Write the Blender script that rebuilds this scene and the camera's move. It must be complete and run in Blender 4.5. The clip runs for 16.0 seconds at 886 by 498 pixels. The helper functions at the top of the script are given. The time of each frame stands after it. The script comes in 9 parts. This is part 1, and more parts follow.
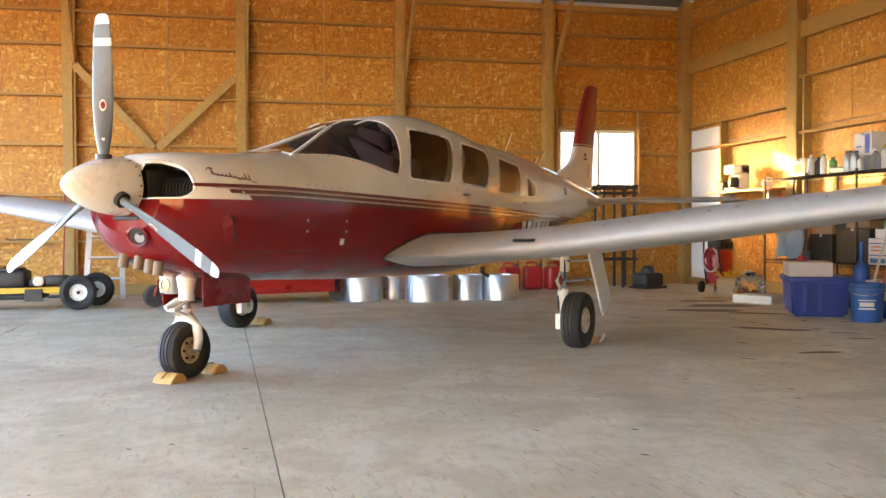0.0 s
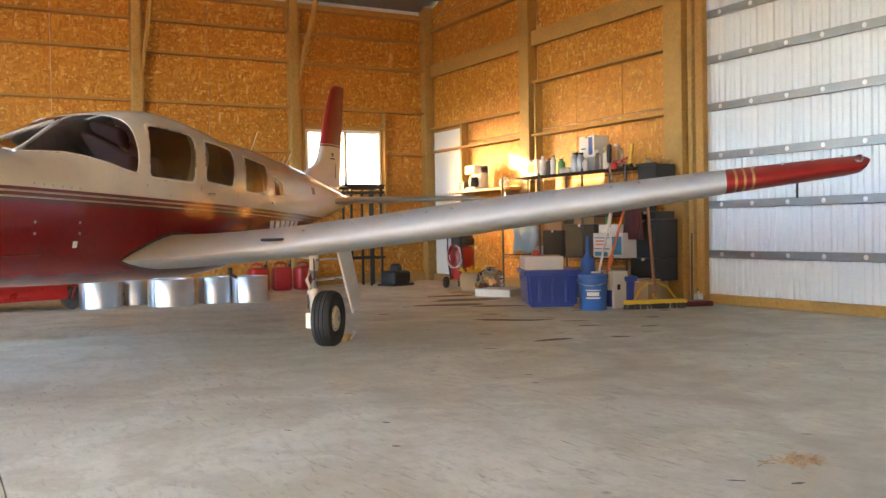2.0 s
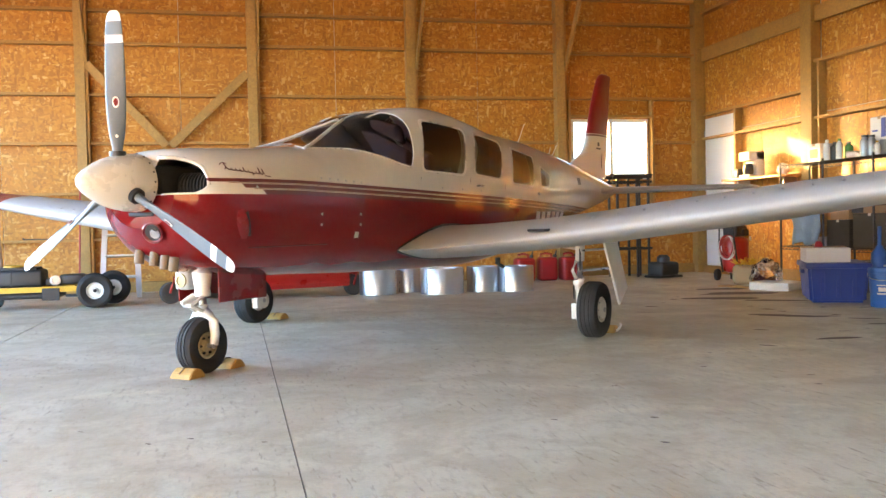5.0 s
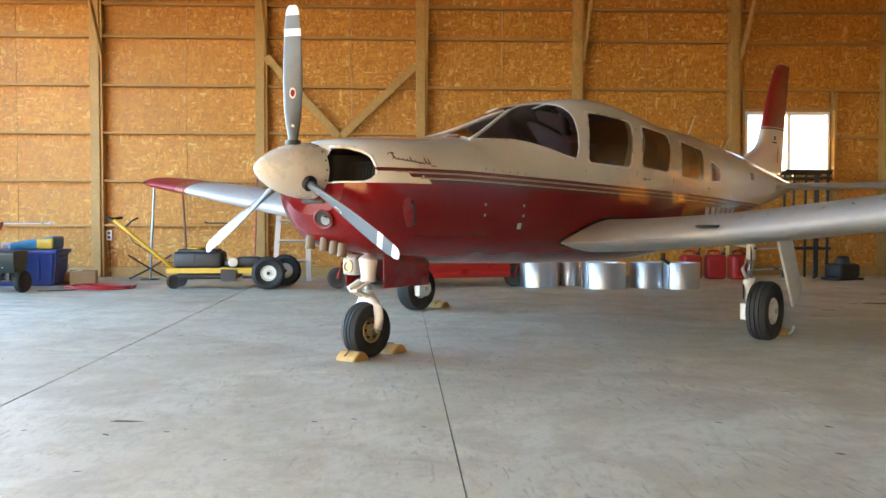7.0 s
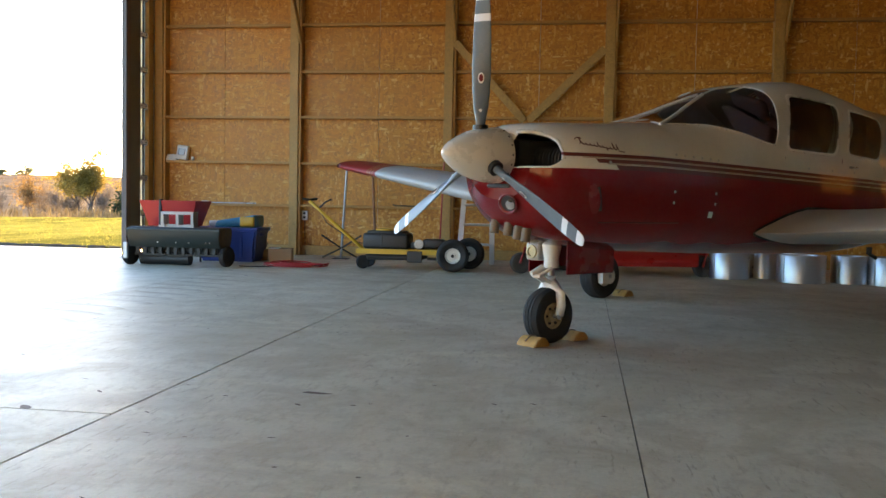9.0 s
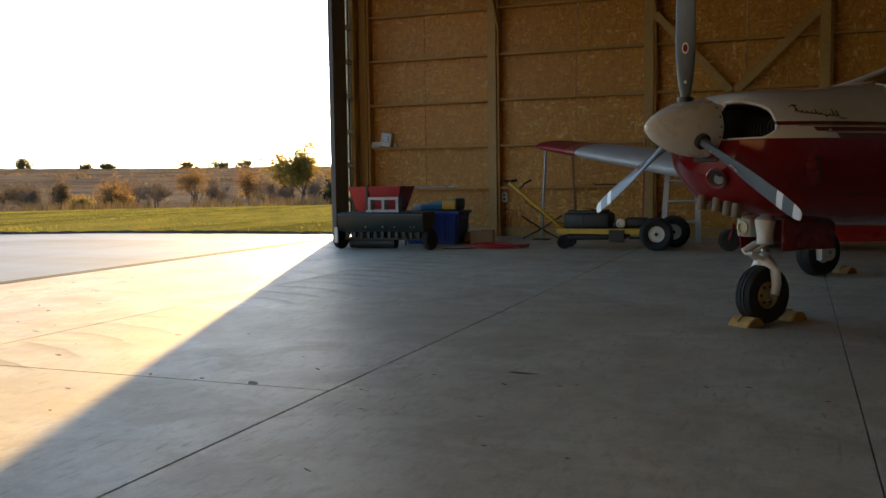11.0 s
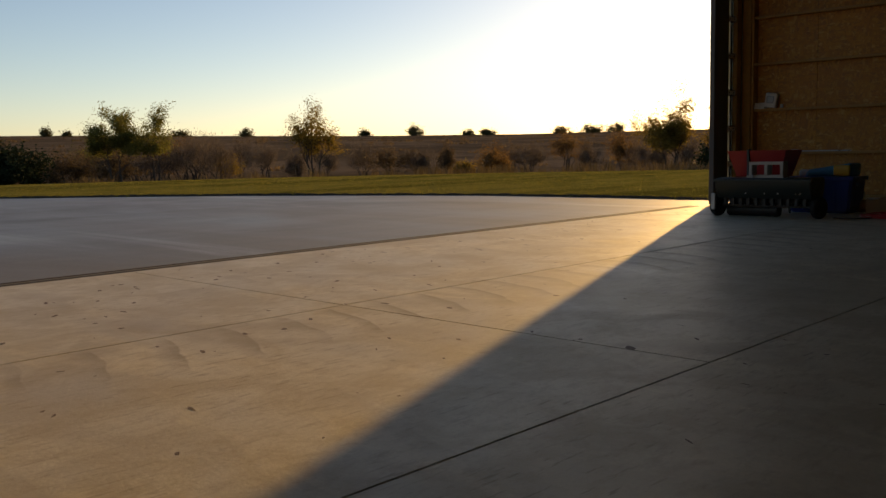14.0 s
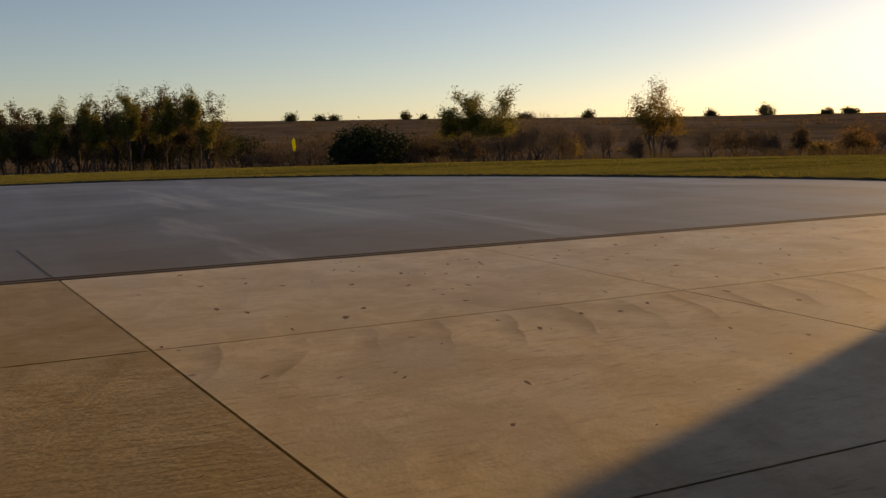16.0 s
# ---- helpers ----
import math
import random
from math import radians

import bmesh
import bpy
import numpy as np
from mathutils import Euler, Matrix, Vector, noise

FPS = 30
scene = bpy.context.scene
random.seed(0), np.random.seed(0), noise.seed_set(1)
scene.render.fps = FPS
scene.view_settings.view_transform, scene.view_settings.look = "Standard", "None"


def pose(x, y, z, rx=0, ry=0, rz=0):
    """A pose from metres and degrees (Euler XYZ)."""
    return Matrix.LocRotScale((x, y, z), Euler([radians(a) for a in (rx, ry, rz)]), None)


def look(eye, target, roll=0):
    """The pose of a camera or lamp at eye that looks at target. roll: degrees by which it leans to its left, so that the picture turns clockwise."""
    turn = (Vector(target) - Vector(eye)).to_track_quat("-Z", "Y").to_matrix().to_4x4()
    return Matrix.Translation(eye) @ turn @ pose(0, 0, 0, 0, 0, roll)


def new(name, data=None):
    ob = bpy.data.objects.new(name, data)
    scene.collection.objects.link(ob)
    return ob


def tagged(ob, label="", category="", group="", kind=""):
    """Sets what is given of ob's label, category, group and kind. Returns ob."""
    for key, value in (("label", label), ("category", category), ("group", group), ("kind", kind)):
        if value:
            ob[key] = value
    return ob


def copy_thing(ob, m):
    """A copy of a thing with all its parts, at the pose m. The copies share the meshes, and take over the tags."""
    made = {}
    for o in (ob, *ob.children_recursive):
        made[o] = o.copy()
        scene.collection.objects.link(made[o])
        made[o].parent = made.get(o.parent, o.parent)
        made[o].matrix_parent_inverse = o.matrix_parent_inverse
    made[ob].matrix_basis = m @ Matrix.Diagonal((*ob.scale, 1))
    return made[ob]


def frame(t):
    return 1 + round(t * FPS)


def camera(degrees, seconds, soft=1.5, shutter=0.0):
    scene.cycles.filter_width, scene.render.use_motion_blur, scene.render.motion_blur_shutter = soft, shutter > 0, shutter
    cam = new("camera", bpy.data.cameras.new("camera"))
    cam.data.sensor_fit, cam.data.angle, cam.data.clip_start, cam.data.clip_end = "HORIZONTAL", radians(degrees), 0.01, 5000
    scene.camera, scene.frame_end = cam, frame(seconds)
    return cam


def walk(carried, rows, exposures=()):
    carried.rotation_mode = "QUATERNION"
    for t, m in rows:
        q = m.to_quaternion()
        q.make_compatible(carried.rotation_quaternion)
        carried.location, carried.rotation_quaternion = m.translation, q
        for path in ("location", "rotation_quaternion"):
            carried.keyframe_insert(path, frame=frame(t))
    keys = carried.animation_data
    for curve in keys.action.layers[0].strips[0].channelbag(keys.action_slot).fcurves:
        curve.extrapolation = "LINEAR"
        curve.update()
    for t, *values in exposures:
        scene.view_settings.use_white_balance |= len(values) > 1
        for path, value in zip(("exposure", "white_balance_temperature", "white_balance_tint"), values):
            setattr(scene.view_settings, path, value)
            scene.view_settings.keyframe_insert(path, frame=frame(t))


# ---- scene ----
cam = camera(51.5, 16.0)
PATH = [
    (0, pose(0.233, -6.064, 0.939, 88.76, 0.27, -13.57)),
    (0.5, pose(0.234, -6.063, 0.933, 88.57, 0.41, -19.28)),
    (1, pose(0.235, -6.062, 0.928, 88.69, 0.75, -25.25)),
    (1.5, pose(0.234, -6.062, 0.926, 88.68, 1.02, -28.47)),
    (2, pose(0.233, -6.063, 0.925, 88.62, 1.05, -29.15)),
    (2.5, pose(0.232, -6.063, 0.926, 88.94, 1.37, -27.23)),
    (3, pose(0.232, -6.060, 0.927, 88.97, 1.36, -22.21)),
    (3.5, pose(0.232, -6.055, 0.928, 89.00, 1.46, -19.54)),
    (4, pose(0.233, -6.051, 0.928, 88.90, 1.28, -16.44)),
    (6.3, pose(0.223, -6.045, 0.919, 88.12, 0.55, -8.15)),
    (6.5, pose(0.223, -6.044, 0.919, 88.18, 0.22, -6.78)),
    (7, pose(0.221, -6.042, 0.920, 87.98, -0.07, -2.69)),
    (7.5, pose(0.220, -6.040, 0.920, 87.61, -0.35, 1.29)),
    (8, pose(0.220, -6.038, 0.920, 87.22, -0.81, 3.80)),
    (8.2, pose(0.220, -6.038, 0.921, 87.14, -0.90, 5.29)),
    (10.3, pose(0.201, -6.014, 0.914, 86.08, 0.09, 14.59)),
    (10.5, pose(0.200, -6.015, 0.914, 85.80, 0.55, 16.66)),
    (11, pose(0.195, -6.019, 0.915, 85.72, 0.83, 21.03)),
    (11.5, pose(0.188, -6.023, 0.915, 85.50, 0.99, 23.36)),
    (12, pose(0.179, -6.026, 0.915, 85.45, 0.98, 26.74)),
    (12.5, pose(0.168, -6.027, 0.915, 84.88, 0.59, 33.07)),
    (13, pose(0.156, -6.027, 0.915, 84.12, 1.07, 37.61)),
    (13.5, pose(0.145, -6.028, 0.915, 83.98, 1.36, 41.40)),
    (14, pose(0.135, -6.029, 0.915, 83.92, 1.14, 43.79)),
    (14.5, pose(0.127, -6.029, 0.915, 83.94, 1.37, 48.95)),
    (15, pose(0.122, -6.028, 0.915, 83.93, 1.25, 55.95)),
    (15.5, pose(0.119, -6.026, 0.914, 83.66, 1.19, 60.67)),
    (16, pose(0.118, -6.025, 0.914, 83.21, 1.32, 64.72)),
]
EXPO = [(0.0, 5.58, 7300, 21), (4.0, 5.68, 6950, 21), (7.0, 5.3, 6800, 13), (8.2, 4.5, 6800, 11), (10.5, 2.65, 7000, 13), (12.5, 0.88, 7500, 13), (14.0, 0.15, 8200, 19), (15.0, -0.40, 8500, 22), (16.0, 0.02, 8800, 24)]
walk(cam, PATH, EXPO)

# ---------------------------------------------------------------- light
SUN_AZ = math.atan2(-0.383, 0.924)      # clockwise from +y
SUN_EL = radians(10.0)
world = bpy.data.worlds.new("evening_sky")
scene.world = world
world.use_nodes = True
wn = world.node_tree.nodes
sky = wn.new("ShaderNodeTexSky")
sky.sky_type = "NISHITA"
sky.sun_disc = False
sky.sun_elevation = SUN_EL
sky.sun_rotation = SUN_AZ
sky.air_density = 0.82
sky.dust_density = 0.3
sky.ozone_density = 2.6
wn["Background"].inputs["Strength"].default_value = 0.12
world.node_tree.links.new(sky.outputs[0], wn["Background"].inputs["Color"])

sun_data = bpy.data.lights.new("sun", "SUN")
sun_data.energy = 4.4
sun_data.angle = radians(0.6)
sun_data.color = (1.0, 0.66, 0.245)
sun = new("sun", sun_data)
to_sun = Vector((math.sin(SUN_AZ) * math.cos(SUN_EL), math.cos(SUN_AZ) * math.cos(SUN_EL), math.sin(SUN_EL)))
sun.matrix_world = look(to_sun * 60, (0, 0, 0))


# ---------------------------------------------------------------- mesh helpers
def box(bm, x0, y0, z0, x1, y1, z1, m=None):
    vs = [bm.verts.new((x, y, z)) for z in (z0, z1) for y in (y0, y1) for x in (x0, x1)]
    if m is not None:
        for v in vs:
            v.co = m @ v.co
    for f in ((0, 2, 3, 1), (4, 5, 7, 6), (0, 1, 5, 4), (2, 6, 7, 3), (0, 4, 6, 2), (1, 3, 7, 5)):
        bm.faces.new([vs[i] for i in f])
    return vs


def soft_box(x0, y0, z0, x1, y1, z1, r=0.01, seg=2, m=None):
    bm = bmesh.new()
    box(bm, x0, y0, z0, x1, y1, z1, m)
    if r > 0:
        bmesh.ops.bevel(bm, geom=bm.edges[:], offset=r, segments=seg, affect="EDGES", profile=0.5)
    return bm


def ring_frame(axis):
    a = Vector(axis).normalized()
    u = a.cross(Vector((0, 0, 1)) if abs(a.z) < 0.9 else Vector((1, 0, 0))).normalized()
    return a, u, a.cross(u)


def rod(bm, p0, p1, r0, r1=None, n=12, caps=True):
    p0, p1 = Vector(p0), Vector(p1)
    r1 = r0 if r1 is None else r1
    a, u, w = ring_frame(p1 - p0)
    rings = []
    for p, r in ((p0, r0), (p1, r1)):
        rings.append([bm.verts.new(p + (u * math.cos(k) + w * math.sin(k)) * r) for k in (2 * math.pi * i / n for i in range(n))])
    for i in range(n):
        bm.faces.new((rings[0][i], rings[0][(i + 1) % n], rings[1][(i + 1) % n], rings[1][i]))
    if caps:
        bm.faces.new(rings[0][::-1])
        bm.faces.new(rings[1])
    return bm


def tube(bm, pts, r, n=8):
    pts = [Vector(p) for p in pts]
    rings = []
    for i, p in enumerate(pts):
        d = pts[min(i + 1, len(pts) - 1)] - pts[max(i - 1, 0)]
        a, u, w = ring_frame(d)
        rr = r[i] if isinstance(r, (list, tuple)) else r
        rings.append([bm.verts.new(p + (u * math.cos(k) + w * math.sin(k)) * rr) for k in (2 * math.pi * j / n for j in range(n))])
    for a, b in zip(rings, rings[1:]):
        for j in range(n):
            bm.faces.new((a[j], a[(j + 1) % n], b[(j + 1) % n], b[j]))
    bm.faces.new(rings[0][::-1])
    bm.faces.new(rings[-1])
    return bm


def lathe(bm, profile, axis=(0, 0, 1), origin=(0, 0, 0), n=32):
    """profile: (radius, height) pairs along the axis."""
    a, u, w = ring_frame(axis)
    o = Vector(origin)
    rings = []
    for r, h in profile:
        if r < 1e-5:
            rings.append([bm.verts.new(o + a * h)])
        else:
            rings.append([bm.verts.new(o + a * h + (u * math.cos(k) + w * math.sin(k)) * r) for k in (2 * math.pi * j / n for j in range(n))])
    for p, q in zip(rings, rings[1:]):
        for j in range(n):
            k = (j + 1) % n
            if len(p) == 1 and len(q) > 1:
                bm.faces.new((p[0], q[k], q[j]))
            elif len(q) == 1 and len(p) > 1:
                bm.faces.new((p[j], p[k], q[0]))
            elif len(p) > 1:
                bm.faces.new((p[j], p[k], q[k], q[j]))
    return bm


def thing(name, label, category, m=None, group="", kind=""):
    ob = new(name)
    ob.empty_display_size = 0.1
    if m is not None:
        ob.matrix_basis = m
    return tagged(ob, label, category, group, kind)


def part(name, bm, material, parent=None, label="", smooth=False):
    bmesh.ops.recalc_face_normals(bm, faces=bm.faces[:])
    me = bpy.data.meshes.new(name)
    bm.to_mesh(me)
    bm.free()
    if smooth:
        for p in me.polygons:
            p.use_smooth = True
        if smooth is not True:
            me.set_sharp_from_angle(angle=radians(smooth))
    me.materials.append(material)
    ob = new(name, me)
    if parent is not None:
        ob.parent = parent
    return tagged(ob, label)


def small(f, *a):
    bm = bmesh.new()
    f(bm, *a)
    return bm


def again(ob, m, parent=None):
    """Another object on the same mesh."""
    o = ob.copy()
    scene.collection.objects.link(o)
    o.parent = ob.parent if parent is None else parent
    o.matrix_basis = m
    return o


# ---------------------------------------------------------------- materials
class Nodes:
    def __init__(self, name):
        self.mat = bpy.data.materials.new(name)
        self.mat.use_nodes = True
        self.t = self.mat.node_tree
        self.b = self.t.nodes["Principled BSDF"]
        self.co = self.t.nodes.new("ShaderNodeTexCoord").outputs["Object"]

    def link(self, a, b):
        self.t.links.new(a, b)

    def put(self, sock, v):
        if hasattr(v, "is_output"):
            self.link(v, sock)
        else:
            sock.default_value = v

    def mapping(self, scale=(1, 1, 1), rot=(0, 0, 0), co=None):
        n = self.t.nodes.new("ShaderNodeMapping")
        n.inputs["Scale"].default_value = scale
        n.inputs["Rotation"].default_value = [radians(a) for a in rot]
        self.link(co or self.co, n.inputs[0])
        return n.outputs[0]

    def noise(self, scale, detail=4, rough=0.55, co=None, dist=0.0):
        n = self.t.nodes.new("ShaderNodeTexNoise")
        n.inputs["Scale"].default_value = scale
        n.inputs["Detail"].default_value = detail
        n.inputs["Roughness"].default_value = rough
        n.inputs["Distortion"].default_value = dist
        self.link(co or self.co, n.inputs["Vector"])
        return n.outputs[0]

    def voronoi(self, scale, co=None, out="Color", rand=1.0):
        n = self.t.nodes.new("ShaderNodeTexVoronoi")
        n.inputs["Scale"].default_value = scale
        n.inputs["Randomness"].default_value = rand
        self.link(co or self.co, n.inputs["Vector"])
        return n.outputs[out]

    def math(self, op, a, b=0.0, c=0.0, clamp=False):
        n = self.t.nodes.new("ShaderNodeMath")
        n.operation = op
        n.use_clamp = clamp
        for i, q in enumerate((a, b, c)):
            self.put(n.inputs[i], q)
        return n.outputs[0]

    def ramp(self, fac, stops):
        n = self.t.nodes.new("ShaderNodeValToRGB")
        e = n.color_ramp.elements
        while len(e) < len(stops):
            e.new(0.5)
        for el, (p, c) in zip(e, stops):
            el.position = p
            el.color = (*c, 1) if len(c) == 3 else c
        self.link(fac, n.inputs[0])
        return n.outputs[0]

    def rng(self, fac, a, b, lo, hi):
        n = self.t.nodes.new("ShaderNodeMapRange")
        self.put(n.inputs[0], fac)
        for i, q in enumerate((a, b, lo, hi)):
            n.inputs[i + 1].default_value = q
        return n.outputs[0]

    def mix(self, fac, a, b, mode="MIX"):
        n = self.t.nodes.new("ShaderNodeMix")
        n.data_type = "RGBA"
        n.blend_type = mode
        self.put(n.inputs["Factor"], fac)
        for s, q in ((n.inputs[6], a), (n.inputs[7], b)):
            if isinstance(q, tuple) and len(q) == 3:
                q = (*q, 1)
            self.put(s, q)
        return n.outputs[2]

    def xyz(self, co=None):
        n = self.t.nodes.new("ShaderNodeSeparateXYZ")
        self.link(co or self.co, n.inputs[0])
        return n.outputs

    def rand(self):
        return self.t.nodes.new("ShaderNodeObjectInfo").outputs["Random"]

    def bump(self, h, strength=0.3, dist=0.01):
        n = self.t.nodes.new("ShaderNodeBump")
        n.inputs["Strength"].default_value = strength
        n.inputs["Distance"].default_value = dist
        self.link(h, n.inputs["Height"])
        self.link(n.outputs[0], self.b.inputs["Normal"])

    def done(self, base, rough=0.5, metal=0.0, **kw):
        if isinstance(base, tuple) and len(base) == 3:
            base = (*base, 1)
        self.put(self.b.inputs["Base Color"], base)
        self.put(self.b.inputs["Roughness"], rough)
        self.put(self.b.inputs["Metallic"], metal)
        for k, q in kw.items():
            self.put(self.b.inputs[k.replace("_", " ")], q)
        return self.mat


def worn(name, c, rough=0.5, metal=0.0, scale=6.0, vary=0.25, bump=0.1, fine=60.0, **kw):
    """Plain stuff with grain at two scales and some dirt."""
    n = Nodes(name)
    a = n.noise(scale, 5, 0.6)
    f = n.noise(fine, 3, 0.5)
    lo = tuple(q * (1 - vary) for q in c)
    hi = tuple(min(1.0, q * (1 + vary * 0.6)) for q in c)
    col = n.mix(n.math("MULTIPLY_ADD", f, 0.35, n.math("MULTIPLY", a, 0.75), True), lo, hi)
    r = n.rng(a, 0.3, 0.7, max(0.02, rough - 0.08), min(1.0, rough + 0.1))
    if bump:
        n.bump(n.math("ADD", a, n.math("MULTIPLY", f, 0.4)), bump, 0.004)
    return n.done(col, r, metal, **kw)


def make_osb():
    n = Nodes("oriented_strand_board")
    r = n.math("MULTIPLY", n.rand(), 37.0)
    add = n.t.nodes.new("ShaderNodeVectorMath")
    add.operation = "ADD"
    n.link(n.co, add.inputs[0])
    comb = n.t.nodes.new("ShaderNodeCombineXYZ")
    for i in range(3):
        n.link(r, comb.inputs[i])
    n.link(comb.outputs[0], add.inputs[1])
    co = add.outputs[0]
    warp = n.noise(3.0, 3, 0.5, co)
    cols = []
    for rot, sc in (((20, 35, 25), (30, 30, 9)), ((-30, 60, -20), (10, 30, 32)), ((50, -15, 70), (26, 9, 24))):
        v = n.voronoi(1.0, n.mapping(sc, rot, co))
        cols.append(n.xyz(v)[0])
    pick = n.noise(9.0, 2, 0.5, co)
    pick2 = n.noise(14.0, 2, 0.5, n.mapping((1, 1, 1), (40, 20, 10), co))
    f = n.mix(n.math("GREATER_THAN", pick, 0.5), cols[0], cols[1])
    f = n.mix(n.math("GREATER_THAN", pick2, 0.54), f, cols[2])
    flake = n.ramp(f, [(0.0, (0.30, 0.102, 0.008)), (0.3, (0.44, 0.168, 0.015)), (0.62, (0.54, 0.226, 0.026)), (0.88, (0.63, 0.315, 0.054)), (1.0, (0.78, 0.52, 0.19))])
    tone = n.mix(n.rng(warp, 0.3, 0.7, 0.05, 0.45), flake, (0.48, 0.188, 0.018))
    tone = n.mix(n.rng(n.rand(), 0, 1, 0.0, 0.30), tone, (0.33, 0.126, 0.014))
    n.bump(f, 0.25, 0.003)
    return n.done(tone, n.rng(f, 0, 1, 0.5, 0.72))


def make_lumber(name, c, grain=(1.5, 1.5, 1.5)):
    n = Nodes(name)
    g = n.noise(18.0, 5, 0.65, n.mapping(grain), 0.6)
    k = n.noise(2.3, 3, 0.5)
    col = n.mix(n.rng(g, 0.3, 0.7, 0, 1), tuple(q * 0.72 for q in c), tuple(min(1, q * 1.15) for q in c))
    col = n.mix(n.rng(k, 0.55, 0.8, 0, 0.6), col, tuple(q * 0.6 for q in c))
    col = n.mix(n.rng(n.rand(), 0, 1, 0, 0.3), col, tuple(q * 0.7 for q in c))
    n.bump(g, 0.2, 0.003)
    return n.done(col, n.rng(g, 0.3, 0.7, 0.5, 0.75))


def make_concrete(name, c, polish=0.42, trowel=1.0, rough=0.0, relief=0.3, veil=0.25, fleck=1.0):
    n = Nodes(name)
    x, y, _z = n.xyz()
    big = n.noise(0.35, 6, 0.6, dist=0.5)
    mid = n.noise(2.2, 8, 0.68, dist=0.5)
    fine = n.noise(55.0, 4, 0.6)
    streak = n.noise(0.8, 7, 0.7, n.mapping((0.5, 1.7, 1), (0, 0, 12)), 0.8)
    blot = n.noise(0.7, 9, 0.72, n.mapping((1.0, 0.7, 1), (0, 0, -20)), 0.6)
    col = n.mix(n.rng(big, 0.3, 0.7, 0, 1), tuple(q * 0.86 for q in c), tuple(q * 1.08 for q in c))
    col = n.mix(n.rng(mid, 0.47, 0.60, 0, 0.58), col, (c[0] * 0.66, c[1] * 0.60, c[2] * 0.51))
    col = n.mix(n.rng(blot, 0.47, 0.56, 0, 0.6), col, (c[0] * 0.70, c[1] * 0.66, c[2] * 0.57))
    col = n.mix(n.rng(streak, 0.54, 0.66, 0, veil * 1.5), col, (c[0] * 1.40, c[1] * 1.38, c[2] * 1.34))
    pit = n.noise(16.0, 6, 0.75, n.mapping((1.0, 0.45, 1), (0, 0, 25)))
    col = n.mix(n.rng(pit, 0.50, 0.66, 0.0, 0.65 * fleck), col, (c[0] * 0.62, c[1] * 0.56, c[2] * 0.48))
    # long pale streaks
    pale_streak = n.noise(0.5, 5, 0.6, n.mapping((0.10, 1.1, 1), (0, 0, -58)), 0.4)
    col = n.mix(n.rng(pale_streak, 0.60, 0.72, 0, veil), col, (c[0] * 1.7, c[1] * 1.65, c[2] * 1.6))
    # short dark scratches and flecks in patches
    fl = n.noise(34.0, 3, 0.6, n.mapping((1.0, 0.18, 1), (0, 0, 68)))
    zone = n.rng(n.noise(0.8, 4, 0.6), 0.40, 0.58, 0, 1)
    col = n.mix(n.math("MULTIPLY", n.rng(fl, 0.58, 0.68, 0.0, 0.8 * fleck), zone), col, (c[0] * 0.42, c[1] * 0.36, c[2] * 0.29))
    col = n.mix(n.rng(fine, 0.35, 0.8, 0.0, 0.38), col, tuple(q * 0.6 for q in c))
    col = n.mix(n.rng(n.rand(), 0, 1, 0.0, 0.10), col, tuple(q * 0.75 for q in c))
    # power-trowel crescents: a one-sided dark edge that repeats along each swath
    wob = n.math("MULTIPLY", n.math("SUBTRACT", n.noise(1.1, 3, 0.5), 0.5), 0.9)
    for x0, w, per, ph, amt in ((-3.72, 0.42, 0.37, 0.10, 0.95), (-2.2, 0.5, 0.61, 0.2, 0.25), (-5.4, 0.55, 0.52, 0.0, 0.25), (2.4, 0.7, 0.83, 0.3, 0.06)):
        dx = n.math("DIVIDE", n.math("SUBTRACT", n.math("ADD", x, n.math("MULTIPLY", wob, 0.3)), x0), w)
        d2 = n.math("MULTIPLY", dx, dx)
        u = n.math("ADD", n.math("MULTIPLY_ADD", n.math("POWER", n.math("ABSOLUTE", n.math("ADD", dx, 1.0)), 2.0), 0.07, y), n.math("MULTIPLY", wob, 0.25))
        saw = n.math("FRACT", n.math("MULTIPLY_ADD", u, 1.0 / per, ph))
        edge = n.math("MULTIPLY", n.math("MULTIPLY", n.rng(saw, 0.62, 0.95, 0, 1), n.rng(saw, 0.97, 1.0, 1, 0)), n.rng(n.noise(6.0, 4, 0.7), 0.3, 0.55, 0.45, 1))
        mask = n.math("MULTIPLY", n.rng(d2, 0.55, 1.05, 1, 0), n.rng(n.noise(0.55, 4, 0.6), 0.38, 0.50, 0, 1))
        f = n.math("MULTIPLY", n.math("MULTIPLY", edge, mask), amt * trowel)
        col = n.mix(f, col, (c[0] * 0.5, c[1] * 0.45, c[2] * 0.38))
    # long swept wheel arcs
    for cx, cy, per, ph in ((-1.2, -6.4, 2.1, 0.3), (-5.3, 1.1, 1.7, 1.1), (3.0, 3.5, 2.6, 0.7)):
        dx, dy = n.math("SUBTRACT", x, cx), n.math("SUBTRACT", y, cy)
        d = n.math("SQRT", n.math("ADD", n.math("MULTIPLY", dx, dx), n.math("MULTIPLY", dy, dy)))
        d = n.math("ADD", d, n.math("MULTIPLY", n.noise(0.9, 3, 0.5), 0.9))
        w = n.math("SINE", n.math("MULTIPLY_ADD", d, 6.283 / per, ph))
        band = n.math("MULTIPLY", n.rng(w, 0.86, 1.0, 0, 1), n.rng(n.noise(0.7, 4, 0.6), 0.47, 0.60, 0, 1))
        col = n.mix(n.math("MULTIPLY", band, 0.42 * trowel), col, (c[0] * 0.55, c[1] * 0.5, c[2] * 0.45))
    # small dark spots of oil
    sp = n.voronoi(1.3, out="Distance")
